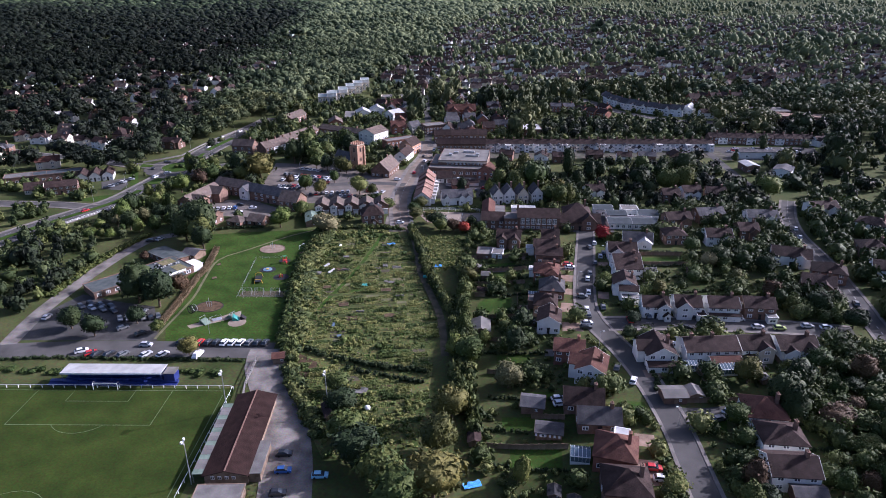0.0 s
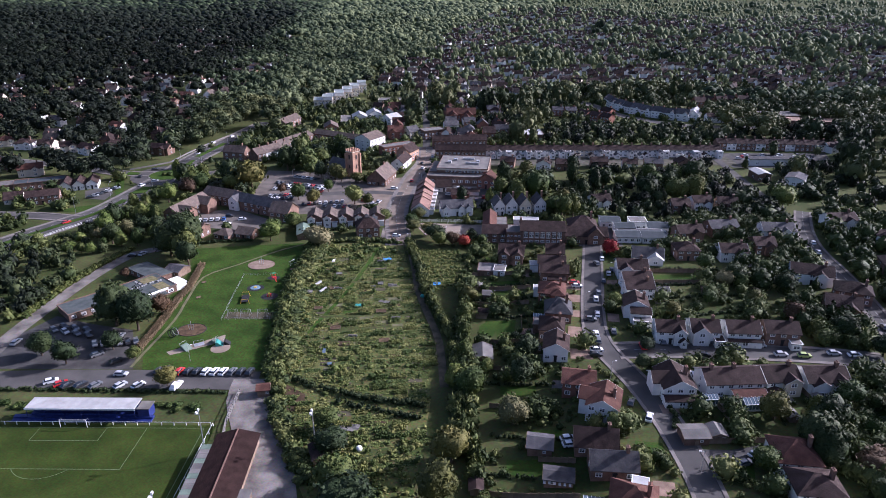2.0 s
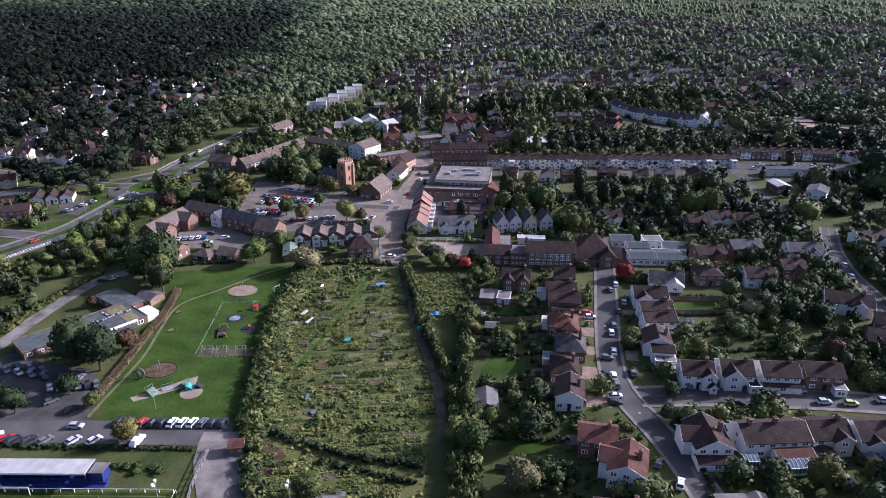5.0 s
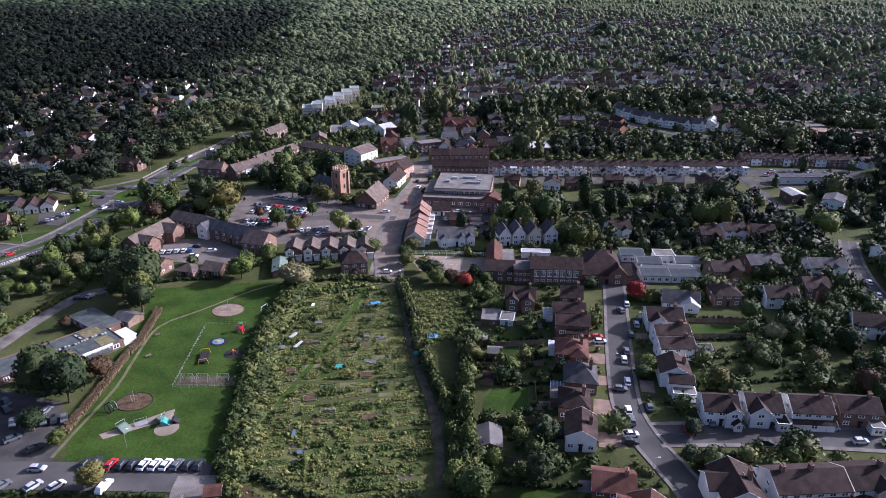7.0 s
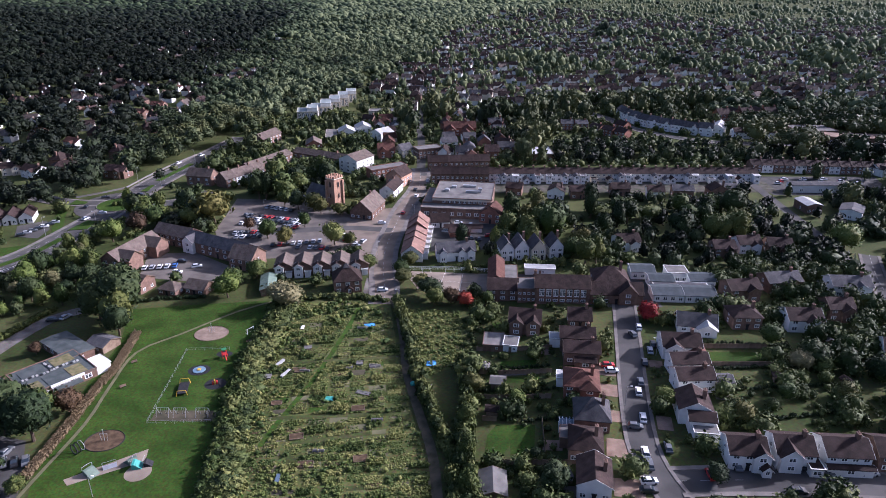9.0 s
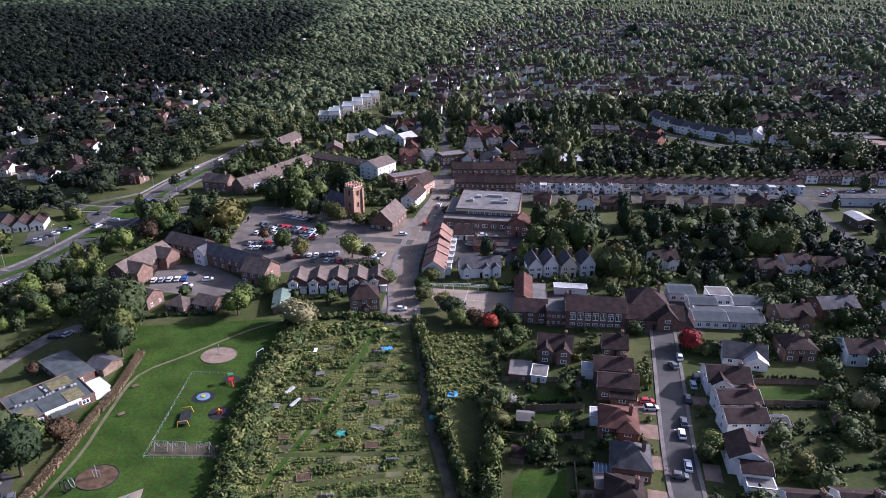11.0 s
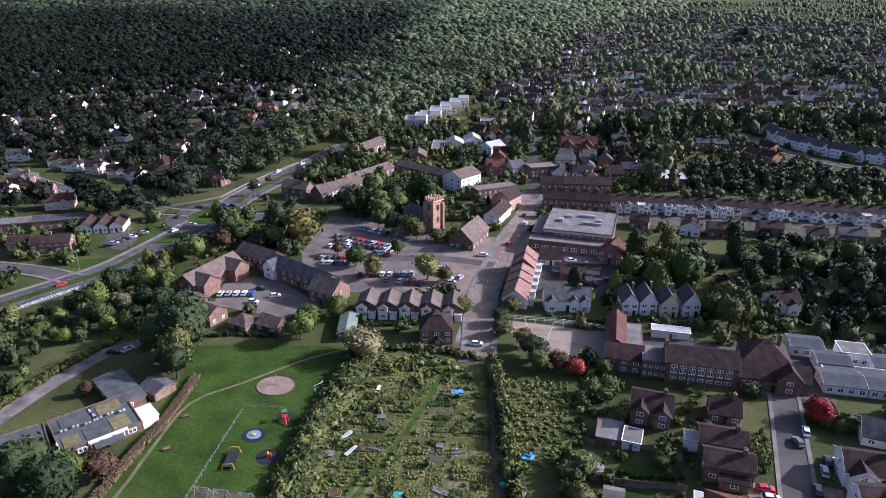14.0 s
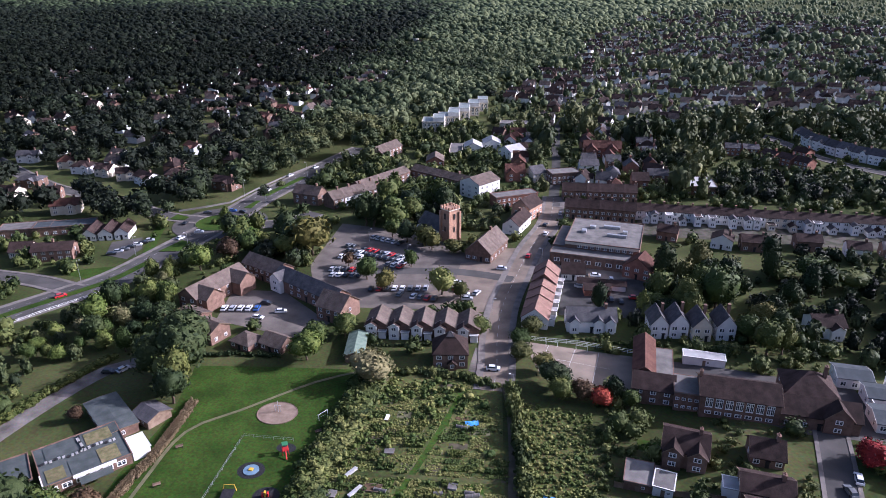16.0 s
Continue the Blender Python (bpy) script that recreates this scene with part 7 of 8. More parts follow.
disc("rubber_pad", -69.3, 267.5, 2.6, 1.8, M_DARK, 0.055, "dark rubber pad under a red rocker")


def ride(x, y, mats, label):
    ob = thing("play_ride", x, y, 20, label, "play equipment")
    for k, m in enumerate(mats):
        part("panel", boxes((-0.9 + 0.6 * k, -0.4, 0.1, -0.5 + 0.6 * k, 0.4, 1.0 + 0.4 * (k % 2))), m, ob)
    part("spring", rods(0.12, ((0, 0, 0), (0, 0, 0.6))), M_METAL, ob)


ride(-66.8, 250.6, (M_REDP, M_YELLOW, M_REDP), "red and yellow play ride")
fr = thing("play_tower", -68.6, 265.6, 30, "red play tower with green top", "play equipment")
for sx in (-0.8, 0.8):
    for sy in (-0.8, 0.8):
        part("post", rods(0.08, ((sx, sy, 0), (sx * 0.7, sy * 0.7, 2.9))), M_REDP, fr)
part("deck", boxes((-0.8, -0.8, 1.2, 0.8, 0.8, 1.35)), M_REDP, fr)
part("canopy", boxes((-0.75, -0.75, 2.9, 0.75, 0.75, 3.05)), M_GREENP, fr)
part("chute", rods(0.16, ((0, -0.8, 1.3), (0, -2.8, 0.2))), M_REDP, fr)


def swings(x, y, rot, w, label):
    ob = thing("swing_set", x, y, rot, label, "swing")
    for s in (-1, 1):
        part("leg", rods(0.06, ((s * w / 2, -1.1, 0), (s * w / 2, 0, 2.5)), ((s * w / 2, 1.1, 0), (s * w / 2, 0, 2.5))), M_METAL, ob)
    part("top_bar", rods(0.06, ((-w / 2, 0, 2.5), (w / 2, 0, 2.5))), M_METAL, ob)
    for s in (-0.25, 0.25):
        part("chain", rods(0.025, ((s * w - 0.22, 0, 0.6), (s * w - 0.22, 0, 2.5)), ((s * w + 0.22, 0, 0.6), (s * w + 0.22, 0, 2.5)), n=4), M_METAL, ob)
        part("seat", boxes((s * w - 0.25, -0.12, 0.52, s * w + 0.25, 0.12, 0.6)), M_DARK, ob)


sheet("safety_surface", [(-79, 232.6), (-61.5, 232.6), (-61.5, 237.4), (-79, 237.4)], M_TRACK, 0.05, "dark safety surface under swings", "play area", mark=False)
for x in (-76.2, -71.5, -65.3):
    swings(x, 235.2, 0, 3.4, "steel swing set on a dark surface")
ramp = thing("slide", -75.2, 247.5, 12, "dark play slide with yellow end frames", "slide")
part("bed", boxes((-1.4, -3, 0.5, 1.4, 3, 0.75)), M_DARK, ramp)
for s in (-3.2, 3.2):
    part("end_frame", rods(0.09, ((-1.6, s, 0), (-1.2, s, 1.8)), ((1.6, s, 0), (1.2, s, 1.8)), ((-1.2, s, 1.8), (1.2, s, 1.8))), M_YELLOW, ramp)
rail_fence([(-62, 232), (-79.2, 231.2), (-82, 269.3), (-68.5, 270.3)], 2.4, 1.1, "grey metal playground fence", M_METAL, (0.5, 0.98), 0.022)
pad = sheet("skate_pad", [(-90.5, 209.5), (-88.5, 207.5), (-73.5, 216.5), (-74.5, 221)], M_COURT, 0.05, "pale concrete pad across the lawn", "play area", mark=False)
disc("concrete_pad", -73.5, 212.2, 3.2, 3.2, M_COURT, 0.05, "round pale concrete pad")


def skate_box(x, y, rot, w, d, h, mat, label):
    ob = thing("skate_ramp", x, y, rot, label, "ramp")
    bm = bmesh.new()
    v = [bm.verts.new(c) for c in ((-w / 2, -d / 2, 0), (w / 2, -d / 2, 0), (w / 2, d / 2, 0), (-w / 2, d / 2, 0), (w / 2, d / 2, h), (-w / 2, d / 2, h), (w / 2, d / 4, h), (-w / 2, d / 4, h))]
    for q in ((0, 3, 2, 1), (0, 1, 6, 7), (7, 6, 4, 5), (2, 3, 5, 4), (1, 2, 4, 6), (3, 0, 7, 5)):
        bm.faces.new([v[i] for i in q])
    part("deck", bm, mat, ob)
    part("guard_rail", rods(0.04, ((-w / 2, d / 2, h), (-w / 2, d / 2, h + 0.9)), ((w / 2, d / 2, h), (w / 2, d / 2, h + 0.9)), ((-w / 2, d / 2, h + 0.9), (w / 2, d / 2, h + 0.9))), M_METAL, ob)


skate_box(-84.5, 211.5, 60, 2.6, 3.0, 1.4, M_GREENROOF, "dull green curved skate ramp")
skate_box(-77.2, 216.2, -120, 2.4, 2.6, 1.4, M_GREENROOF, "green skate ramp with metal deck")
skate_box(-81.2, 214, 30, 3.2, 1.2, 0.6, M_METAL, "low grey metal skate box")
skate_box(-74.4, 214.4, 100, 2.4, 2.4, 1.5, M_TEAL, "small teal-roofed play platform")
skate_box(-72.0, 215.2, 100, 2.0, 2.0, 1.2, M_DARK, "dark climbing block on the pad")
tb = thing("climbing_tunnel", -92, 219.8, -30, "dark round climbing tunnel with metal hoop", "play equipment")
for k in range(3):
    bm = bmesh.new()
    for i in range(20):
        a, b = 2 * math.pi * i / 20, 2 * math.pi * (i + 1) / 20
        rod(bm, (1.4 * math.cos(a), -1 + k, 1.45 + 1.4 * math.sin(a)), (1.4 * math.cos(b), -1 + k, 1.45 + 1.4 * math.sin(b)), 0.16 if k < 2 else 0.09, 5)
    part("hoop", bm, M_DARK if k < 2 else M_METAL, tb)
for x, y in ((-96, 262), (-93.5, 248.5), (-63.5, 275)):
    bench = thing("bench", x, y, 40, "dark timber park bench on the lawn", "bench")
    part("seat", boxes((-0.9, -0.25, 0.42, 0.9, 0.25, 0.48)), M_TIMBER, bench)
    part("back", boxes((-0.9, 0.22, 0.5, 0.9, 0.28, 0.9)), M_TIMBER, bench)
    for s in (-0.7, 0.7):
        part("leg", boxes((s - 0.05, -0.22, 0, s + 0.05, 0.22, 0.42)), M_DARK, bench)
goal(-64.5, 281, 60, 3, 2, 1, "small goal post at the lawn edge", 0.05)
for x, y, r in ((-12 + 6, 331.2, -3), (3.5, 330.4, -3), (-1, 312.2, 165)):
    goal(x, y, r, 3.6, 2.0, 1.0, "small white goal on the school playground", 0.05)
rail_fence([(-15, 334), (2, 334.3), (21, 331.5)], 3.0, 1.6, "white boarded rail behind the playground", M_WPAINT, (0.25, 0.6, 0.95), 0.06)
lines_on("court_line", [(-9, 318, -7, 332, 0.1), (-1, 314.5, 1.5, 331, 0.1), (7, 312.5, 9, 330.5, 0.1), (-9.5, 325, 12, 321.5, 0.08)], 0.05, "faint white court line")


# ---- hedges, fences and walls ----
def hedge(pts, w, h, leaf="green", label="clipped green hedge", gap=1.1, lump=1.0):
    """A hedge of many overlapping tufts along a line, as one mesh."""
    spots, rg = [], random.Random(len(pts) + int(abs(pts[0][0]) * 7))
    for (ax, ay), (bx, by) in zip(pts, pts[1:]):
        L = math.hypot(bx - ax, by - ay)
        for i in range(max(2, int(L / gap))):
            t = (i + rg.random()) / max(2, int(L / gap))
            side = 0.3 + 0.15 * (lump < 1)
            px, py = ax + (bx - ax) * t + rg.uniform(-side, side) * w, ay + (by - ay) * t + rg.uniform(-side, side) * w
            r = w * rg.uniform(0.28, 0.6) * lump
            spots.append((px, py, land(px, py), r, h / 2 * (rg.uniform(0.6, 1.2) if lump == 1 else rg.uniform(0.85, 1.0)), rg.uniform(0, 1)))
    ob = mass("hedge", spots, GARDEN if w > 3 else SMALL, LEAFS[leaf][0], label, "hedge")
    ob["kind"] = "structure"
    return ob


LEAFS["shrub"] = (M_SHRUBS, "mixed shrub")
LEAFS["beech"] = (M_BEECH, "dead-leaved beech")
hedge([(-60, 303), (-59.5, 285), (-61, 264), (-59.5, 240), (-56.5, 222), (-53.5, 200), (-51, 192)], 5.0, 3.6, "green", "broad overgrown hedge between park and allotments", 0.42)
hedge([(-56, 302), (-56, 282), (-58, 262), (-55, 240), (-53, 220), (-50, 202)], 7.0, 2.4, "shrub", "low shrubs along the allotment edge", 0.5)
hedge([(-58.5, 300), (-58.5, 285), (-59, 262), (-57.5, 240), (-54, 220), (-50, 196), (-47, 182)], 5.0, 4.4, "shrub", "tall shrubs along the allotment edge", 1.2)
hedge([(-48, 182), (-44, 172), (-38, 160), (-33, 150)], 5.0, 3.6, "shrub", "overgrown hedge beside the yard road", 0.5)
sheet("bare_plot", [(-46.5, 191), (-40, 186), (-38.5, 179), (-43, 177.5), (-47, 184)], M_SOIL, 0.06, "bare trodden brown earth beside a hedge", "plot", mark=False)
hedge([(-46, 194), (-36, 189), (-27, 185.5), (-16, 182.5), (-5, 180.5)], 2.6, 2.8, "dark", "dark hedge across the allotments", 0.7)
hedge([(-30, 182), (-24, 180.5), (-16, 177.5), (-6, 174.5)], 2.2, 2.3, "dark", "clipped hedge across the allotments", 0.8)
hedge([(-15.5, 303), (-10, 275), (-7, 257), (-1.5, 235), (4, 218), (5, 190), (4, 160)], 4.0, 5.4, "shrub", "tall overgrown hedge behind the gardens", 0.55)
hedge([(7, 262), (9, 245), (7, 230), (7, 215), (8, 200), (8, 180), (7, 165), (10, 150)], 5.0, 6.6, "shrub", "tall mixed boundary hedge behind the houses", 0.6)
hedge([(-58, 305), (-45, 308), (-30, 308), (-20, 305)], 3.6, 2.8, "shrub", "hedge at the end of the allotments", 0.6)
hedge([(-103, 280), (-101.6, 271), (-100.2, 258), (-100.6, 246), (-99.8, 230), (-100, 210)], 2.6, 2.3, "beech", "dead brown beech hedge along the lawn", 0.055, 0.42)
hedge([(-117, 303), (-105, 306), (-90, 308)], 2.2, 2.2, "dark", "dark hedge behind the bungalows", 0.6)
hedge([(-63, 320), (-54, 322), (-45, 324.5)], 1.4, 1.7, "dark", "dark garden hedge behind the town houses", 0.5)
hedge([(-61, 326), (-36, 329)], 1.0, 1.4, "green", "low garden hedge in front of the town houses", 0.6)
hedge([(68, 200.5), (63, 193), (63.5, 183), (64, 172), (62.5, 166)], 2.0, 2.0, "dark", "dark hedge along the street corner", 0.6)
hedge([(-152, 232), (-150, 255), (-146, 280), (-140, 298)], 3.6, 2.6, "green", "rough hedge beside the track", 0.6)
hedge([(-150, 186), (-130, 188), (-100, 187.2), (-64, 187)], 2.0, 1.4, "dark", "low dark hedge behind the parked cars", 0.7)
hedge([(-140, 181), (-122, 180), (-100, 180.5), (-70, 179)], 4.0, 1.6, "green", "grassy bank with shrubs behind the stand", 1.6)
hedge([(4, 338), (20, 337), (26, 333)], 1.6, 1.8, "green", "hedge in front of the cottages", 0.6)
for (ax, ay), (bx, by) in (((12, 259.5), (34, 257)), ((12, 247), (34, 245)), ((16, 233.5), (33, 230.5)), ((13, 214.5), (32, 211)), ((12, 192), (34, 188)), ((14, 167), (34, 163)), ((12, 152), (24, 150)), ((12, 138), (34, 133)), ((80, 270), (112, 268)), ((78, 254), (120, 256)), ((80, 243), (118, 246)), ((78, 228), (110, 233)), ((92, 168), (94, 182)), ((104, 168), (104, 180)), ((119, 168), (120, 182)), ((90, 140), (125, 142)), ((95, 150), (130, 152)), ((95, 130), (125, 131))):
    hedge([(ax, ay), (bx, by)], 1.5, 1.9, "dark", "dark garden hedge between two plots", 0.7)


def panel_fence(ax, ay, bx, by, h=1.7):
    """Garden fence of boards between posts."""
    ob = thing("garden_fence", ax, ay, math.degrees(math.atan2(by - ay, bx - ax)), "weathered brown panel fence between gardens", "fence", "garden fences")
    L = math.hypot(bx - ax, by - ay)
    n = max(1, round(L / 1.9))
    for i in range(n):
        t = (i + 0.5) / n
        z = land(ax + (bx - ax) * t, ay + (by - ay) * t) - ob.location.z
        part("fence_panel", unit_box(), M_TIMBER, ob, "", (L * t, 0, z), 0, (L / n - 0.12, 0.06, h))
        part("post", unit_box(), M_TIMBER, ob, "", (L * i / n, 0, z), 0, (0.1, 0.1, h + 0.1))


for q in ((12, 270, 36, 267), (11, 216.5, 33, 213), (12, 200.5, 31, 196), (12, 233.5, 16, 232.8), (28, 231, 27, 217), (12, 243.5, 32, 241), (12, 256.5, 34, 253.5), (78, 256, 104, 256), (79, 266.5, 104, 266.5), (14, 180, 33, 176), (25, 156, 34, 154), (12, 145, 33, 142), (62.5, 160, 84, 161), (77, 178, 78, 168), (90.5, 183, 91, 171), (104, 184, 104.5, 172)):
    panel_fence(*q)
for x, y, w, d, r in LAWNS:
    c, s = math.cos(radians(r)), math.sin(radians(r))
    sheet("garden_lawn", [(x + c * u * w / 2 - s * v * d / 2, y + s * u * w / 2 + c * v * d / 2) for u, v in ((-1, -1), (1, -1), (1, 1), (-1, 1))], M_LAWN, 0.05, "small bright green garden lawn", "lawn", mark=False)

for k, (x, y, w, d, r) in enumerate(((29.5, 221, 5, 4, -12), (22, 255.5, 9, 2, -6), (20, 243.2, 12, 1.4, -2), (33, 266.5, 5, 5, -9), (31, 204, 4, 4, -12), (36, 188, 6, 4, -12), (64, 175, 6, 4, 0), (82, 176.5, 10, 3, 4), (97, 179, 6, 3, 5), (112, 180, 8, 3, 2), (80, 241, 4, 5, -8), (80.5, 250, 5, 4, -8), (21, 278.5, 8, 1.2, -9))):
    c, s = math.cos(radians(r)), math.sin(radians(r))
    sheet("patio", [(x + c * u * w / 2 - s * v * d / 2, y + s * u * w / 2 + c * v * d / 2) for u, v in ((-1, -1), (1, -1), (1, 1), (-1, 1))], M_PAVE if k % 3 else M_DRIVE, 0.06 + 0.001 * k, "pale paved patio behind a house", "patio", mark=False)
rs = random.Random(17)
for x, y, r, lab in ((15, 236.5, 80, "small timber shed by a garden fence"), (14, 258, -6, "small timber shed by a garden fence"), (30.5, 208, 10, "felt-roofed garden shed beside a house"), (99, 248.5, -10, "felt-roofed garden shed beside a hedge"), (118, 246, 20, "felt-roofed garden shed beside a hedge"), (106, 178, 5, "felt-roofed garden shed beside a hedge"), (125, 270, 0, "felt-roofed garden shed beside a hedge"), (95, 171, 3, "felt-roofed garden shed beside a hedge")):
    if free(x, y, 0.5):
        shed(x, y, r, rs.uniform(2.2, 3), rs.uniform(2.4, 3.4), 2.0, M_TIMBER, rs.choice((M_FELT, M_TILE, M_FELT)), lab)

# ---- allotments ----
ra = random.Random(91)


def bed(x, y, rot, w, d):
    ob = thing("allotment_bed", x, y, rot, "dug allotment bed of dark soil", "bed", "allotment beds")
    part("soil", boxes((-w / 2, -d / 2, -0.1, w / 2, d / 2, 0.14)), M_SOIL, ob)


veg, beds = [], 0
WALKS = (((-46, 222), (-44.9, 228.2), (-37.7, 253.9), (-32.6, 280.5), (-29.9, 300)), ((-46, 234), (-8, 236.6)), ((-38, 223.5), (-18, 227.6)), ((-50, 262), (-14, 266)))
for k, line in enumerate(WALKS):
    strip("allotment_path", curve(list(line), 4), 0.8, -0.8, 0.06 + 0.006 * k, M_LAWN if k == 0 else M_GRASS, "narrow mown grass path between plots", "path")


def off_walks(x, y, gap):
    for line in WALKS:
        for (ax, ay), (bx, by) in zip(line, line[1:]):
            L2 = (bx - ax) ** 2 + (by - ay) ** 2
            t = min(1, max(0, ((x - ax) * (bx - ax) + (y - ay) * (by - ay)) / L2))
            if math.hypot(x - ax - t * (bx - ax), y - ay - t * (by - ay)) < gap:
                return False
    return True


PATCH = (M_ALLOT, M_LAWN, M_GRASS, M_SOIL, M_TRACK, M_PATH, M_ALLOT)
for j in range(52):
    for i in range(9):
        v = 303 - 2.9 * j
        u = -56 + 5.4 * i + ra.uniform(-0.7, 0.7)
        x, y = u + 0.10 * (300 - v), v + 0.12 * (u + 30) + ra.uniform(-0.5, 0.5)
        if not inside(x, y, ALLOT) or near_way(x, y, 2.0) or abs(y - 184 + 0.33 * (x + 25)) < 4.5:
            continue
        w, d = ra.uniform(3.6, 5.4), ra.uniform(1.6, 3.0)
        m = ra.choice(PATCH)
        if m is M_SOIL and beds < 40 and off_walks(x, y, 2.5):
            bed(x, y, 7, w * 0.8, d * 0.6)
            beds += 1
        elif m not in (M_ALLOT, M_SOIL):
            c, s_ = math.cos(radians(7)), math.sin(radians(7))
            sheet("plot_strip", [(x + c * a * w / 2 - s_ * b_ * d / 2, y + s_ * a * w / 2 + c * b_ * d / 2) for a, b_ in ((-1, -1), (1, -1), (1, 1), (-1, 1))], m, 0.045 + 0.001 * (i % 3), "strip of grass or trodden earth on a plot", "plot", 3, mark=False)
        if ra.random() < 0.12:
            continue
        tint, hh, rows = ra.uniform(0.1, 1.1), ra.choice((0.3, 0.45, 0.6, 0.8, 1.2)), ra.choice((3, 4, 5))
        for k in range(rows):
            gap = ra.uniform(0.42, 0.6)
            for q in range(int(w / gap)):
                px, py = x - w / 2 + gap * (q + 0.5) + ra.uniform(-0.2, 0.2), y - d / 2 + d * (k + 0.5) / rows + 0.12 * (gap * q - w / 2) + ra.uniform(-0.2, 0.2)
                if off_walks(px, py, 0.9) and ra.random() < 0.9:
                    h = hh * ra.uniform(0.5, 1.4)
                    veg.append((px, py, 0, ra.uniform(0.34, 0.62), h / 2, min(1.2, max(0, tint + ra.uniform(-0.15, 0.15)))))
for _ in range(5600):
    x, y = ra.uniform(-62, 0), ra.uniform(140, 306)
    if inside(x, y, ALLOT) and not near_way(x, y, 0.6) and off_walks(x, y, 1.0) and (y < 215 or y > 288 or noise.noise(Vector((x * 0.09, y * 0.09, 4))) > -0.15):
        wild = y < 165 or y > 294 or x < -50
        h = ra.uniform(0.15, 0.5) if ra.random() < (0.7 if wild else 0.93) else ra.uniform(0.8, 2.4 if wild else 1.5)
        veg.append((x, y, 0, min(1.1, (0.22 + 0.75 * h) * ra.uniform(0.7, 1.3)), h / 2, ra.uniform(0.0, 1.1)))
for _ in range(700):
    x, y = ra.uniform(-52, 0), ra.uniform(142, 215)
    if inside(x, y, ALLOT) and not near_way(x, y, 0.6) and off_walks(x, y, 1.2) and noise.noise(Vector((x * 0.05, y * 0.05, 9))) > (-0.05 if y < 166 else 0.18) and abs(y - 184 + 0.33 * (x + 25)) > 5:
        h = ra.uniform(0.5, 1.5)
        veg.append((x, y, 0, ra.uniform(0.4, 1.0), h / 2, ra.uniform(0.3, 1.1)))
# overgrown clumps of fruit bush and bramble, thickest towards the park and the far end
for _ in range(1500):
    x, y = ra.uniform(-62, -6), ra.uniform(186, 306)
    thick = smooth((-43 + 0.2 * (y - 230) - x) / 9) + smooth((y - 283) / 12) + 0.12
    if ra.random() < 0.55 * thick and inside(x, y, ALLOT) and not near_way(x, y, 1.5) and off_walks(x, y, 1.8) and noise.noise(Vector((x * 0.13, y * 0.13, 6))) > -0.1:
        h = ra.choice((1.0, 1.4, 1.9, 2.6)) * ra.uniform(0.8, 1.2)
        veg.append((x, y, 0, h * ra.uniform(0.45, 0.7), h / 2, ra.choice((0.0, 0.1, 0.25, 0.5, 0.9)) + ra.uniform(-0.05, 0.1)))
EASTPLOT = [(-12.5, 299), (7, 297), (8, 262), (-6, 254), (-9, 272)]
sheet("east_plot", EASTPLOT, M_ALLOT, 0.035, "rough allotment grass east of the path", "ground", mark=False)
for _ in range(1300):
    x, y = ra.uniform(-14, 9), ra.uniform(252, 300)
    if inside(x, y, EASTPLOT):
        h = ra.uniform(0.3, 1.3)
        veg.append((x, y, 0, h * ra.uniform(0.5, 0.8), h / 2, ra.uniform(0.1, 1.1)))
TINY = [topped(crown(170 + s, 1, 11, 0.45, 5, core=0.8), -0.1) for s in range(6)]
mass("allotment_crops", veg, TINY, M_CROPS, "rows of allotment crops, fruit bushes and weeds", "crops")
for x, y, w, d, r, m, lab in ((-50, 262, 0.8, 3.6, -25, M_PALEROOF, "pale boards stacked on an allotment"), (-47, 256, 0.8, 4.2, -25, M_PALEROOF, "long white cold frame"), (-52, 254, 2, 2.2, 0, M_FELT, "grey slatted compost crate on grass"), (-43, 271, 2.4, 1.8, 10, M_TIMBER, "small weathered timber store box"), (-25, 262, 2, 2, 0, M_METAL, "wire fruit cage over crops")):
    ob = thing("cold_frame" if m is M_PALEROOF else "plot_store", x, y, r, lab, "garden store")
    part("body", boxes((-w / 2, -d / 2, 0, w / 2, d / 2, 0.6)), m, ob)
    part("lid", boxes((-w / 2 - 0.06, -d / 2 - 0.06, 0.6, w / 2 + 0.06, d / 2 + 0.06, 0.66)), M_PALEROOF if m is M_PALEROOF else M_FELT, ob)
for x, y, w, d, m, lab in ((-24.5, 286.5, 3.6, 2.2, M_BLUETARP, "blue tarpaulin spread on an allotment"), (-31.5, 243, 2.4, 2.0, M_TEAL, "teal sheet over an allotment store"), (-22, 246, 4.5, 1.6, M_FELT, "grey ground sheet between beds"), (-26, 170.5, 8, 3, M_FELT, "grey plastic ground sheet on a plot"), (-3.5, 250, 3, 2, M_FELT, "grey sheet beside the path"), (8.0, 131, 4.5, 2.2, M_BLUETARP, "crumpled blue tarpaulin behind a hedge"), (-2.5, 262, 3, 3, M_BLUETARP, "dark blue sheet by the hedge")):
    bm = bmesh.new()
    bmesh.ops.create_grid(bm, x_segments=8, y_segments=6, size=0.5)
    for v in bm.verts:
        v.co = Vector((v.co.x * w, v.co.y * d, 0.35 + 0.3 * noise.noise(Vector((x + v.co.x * 4, y + v.co.y * 4, 0)))))
    bmesh.ops.solidify(bm, geom=bm.faces[:], thickness=0.05)
    ob = part("tarpaulin", bm, m, None, "", (x, y, land(x, y)), ra.uniform(-20, 20))
    tagged(ob, lab, "tarpaulin")
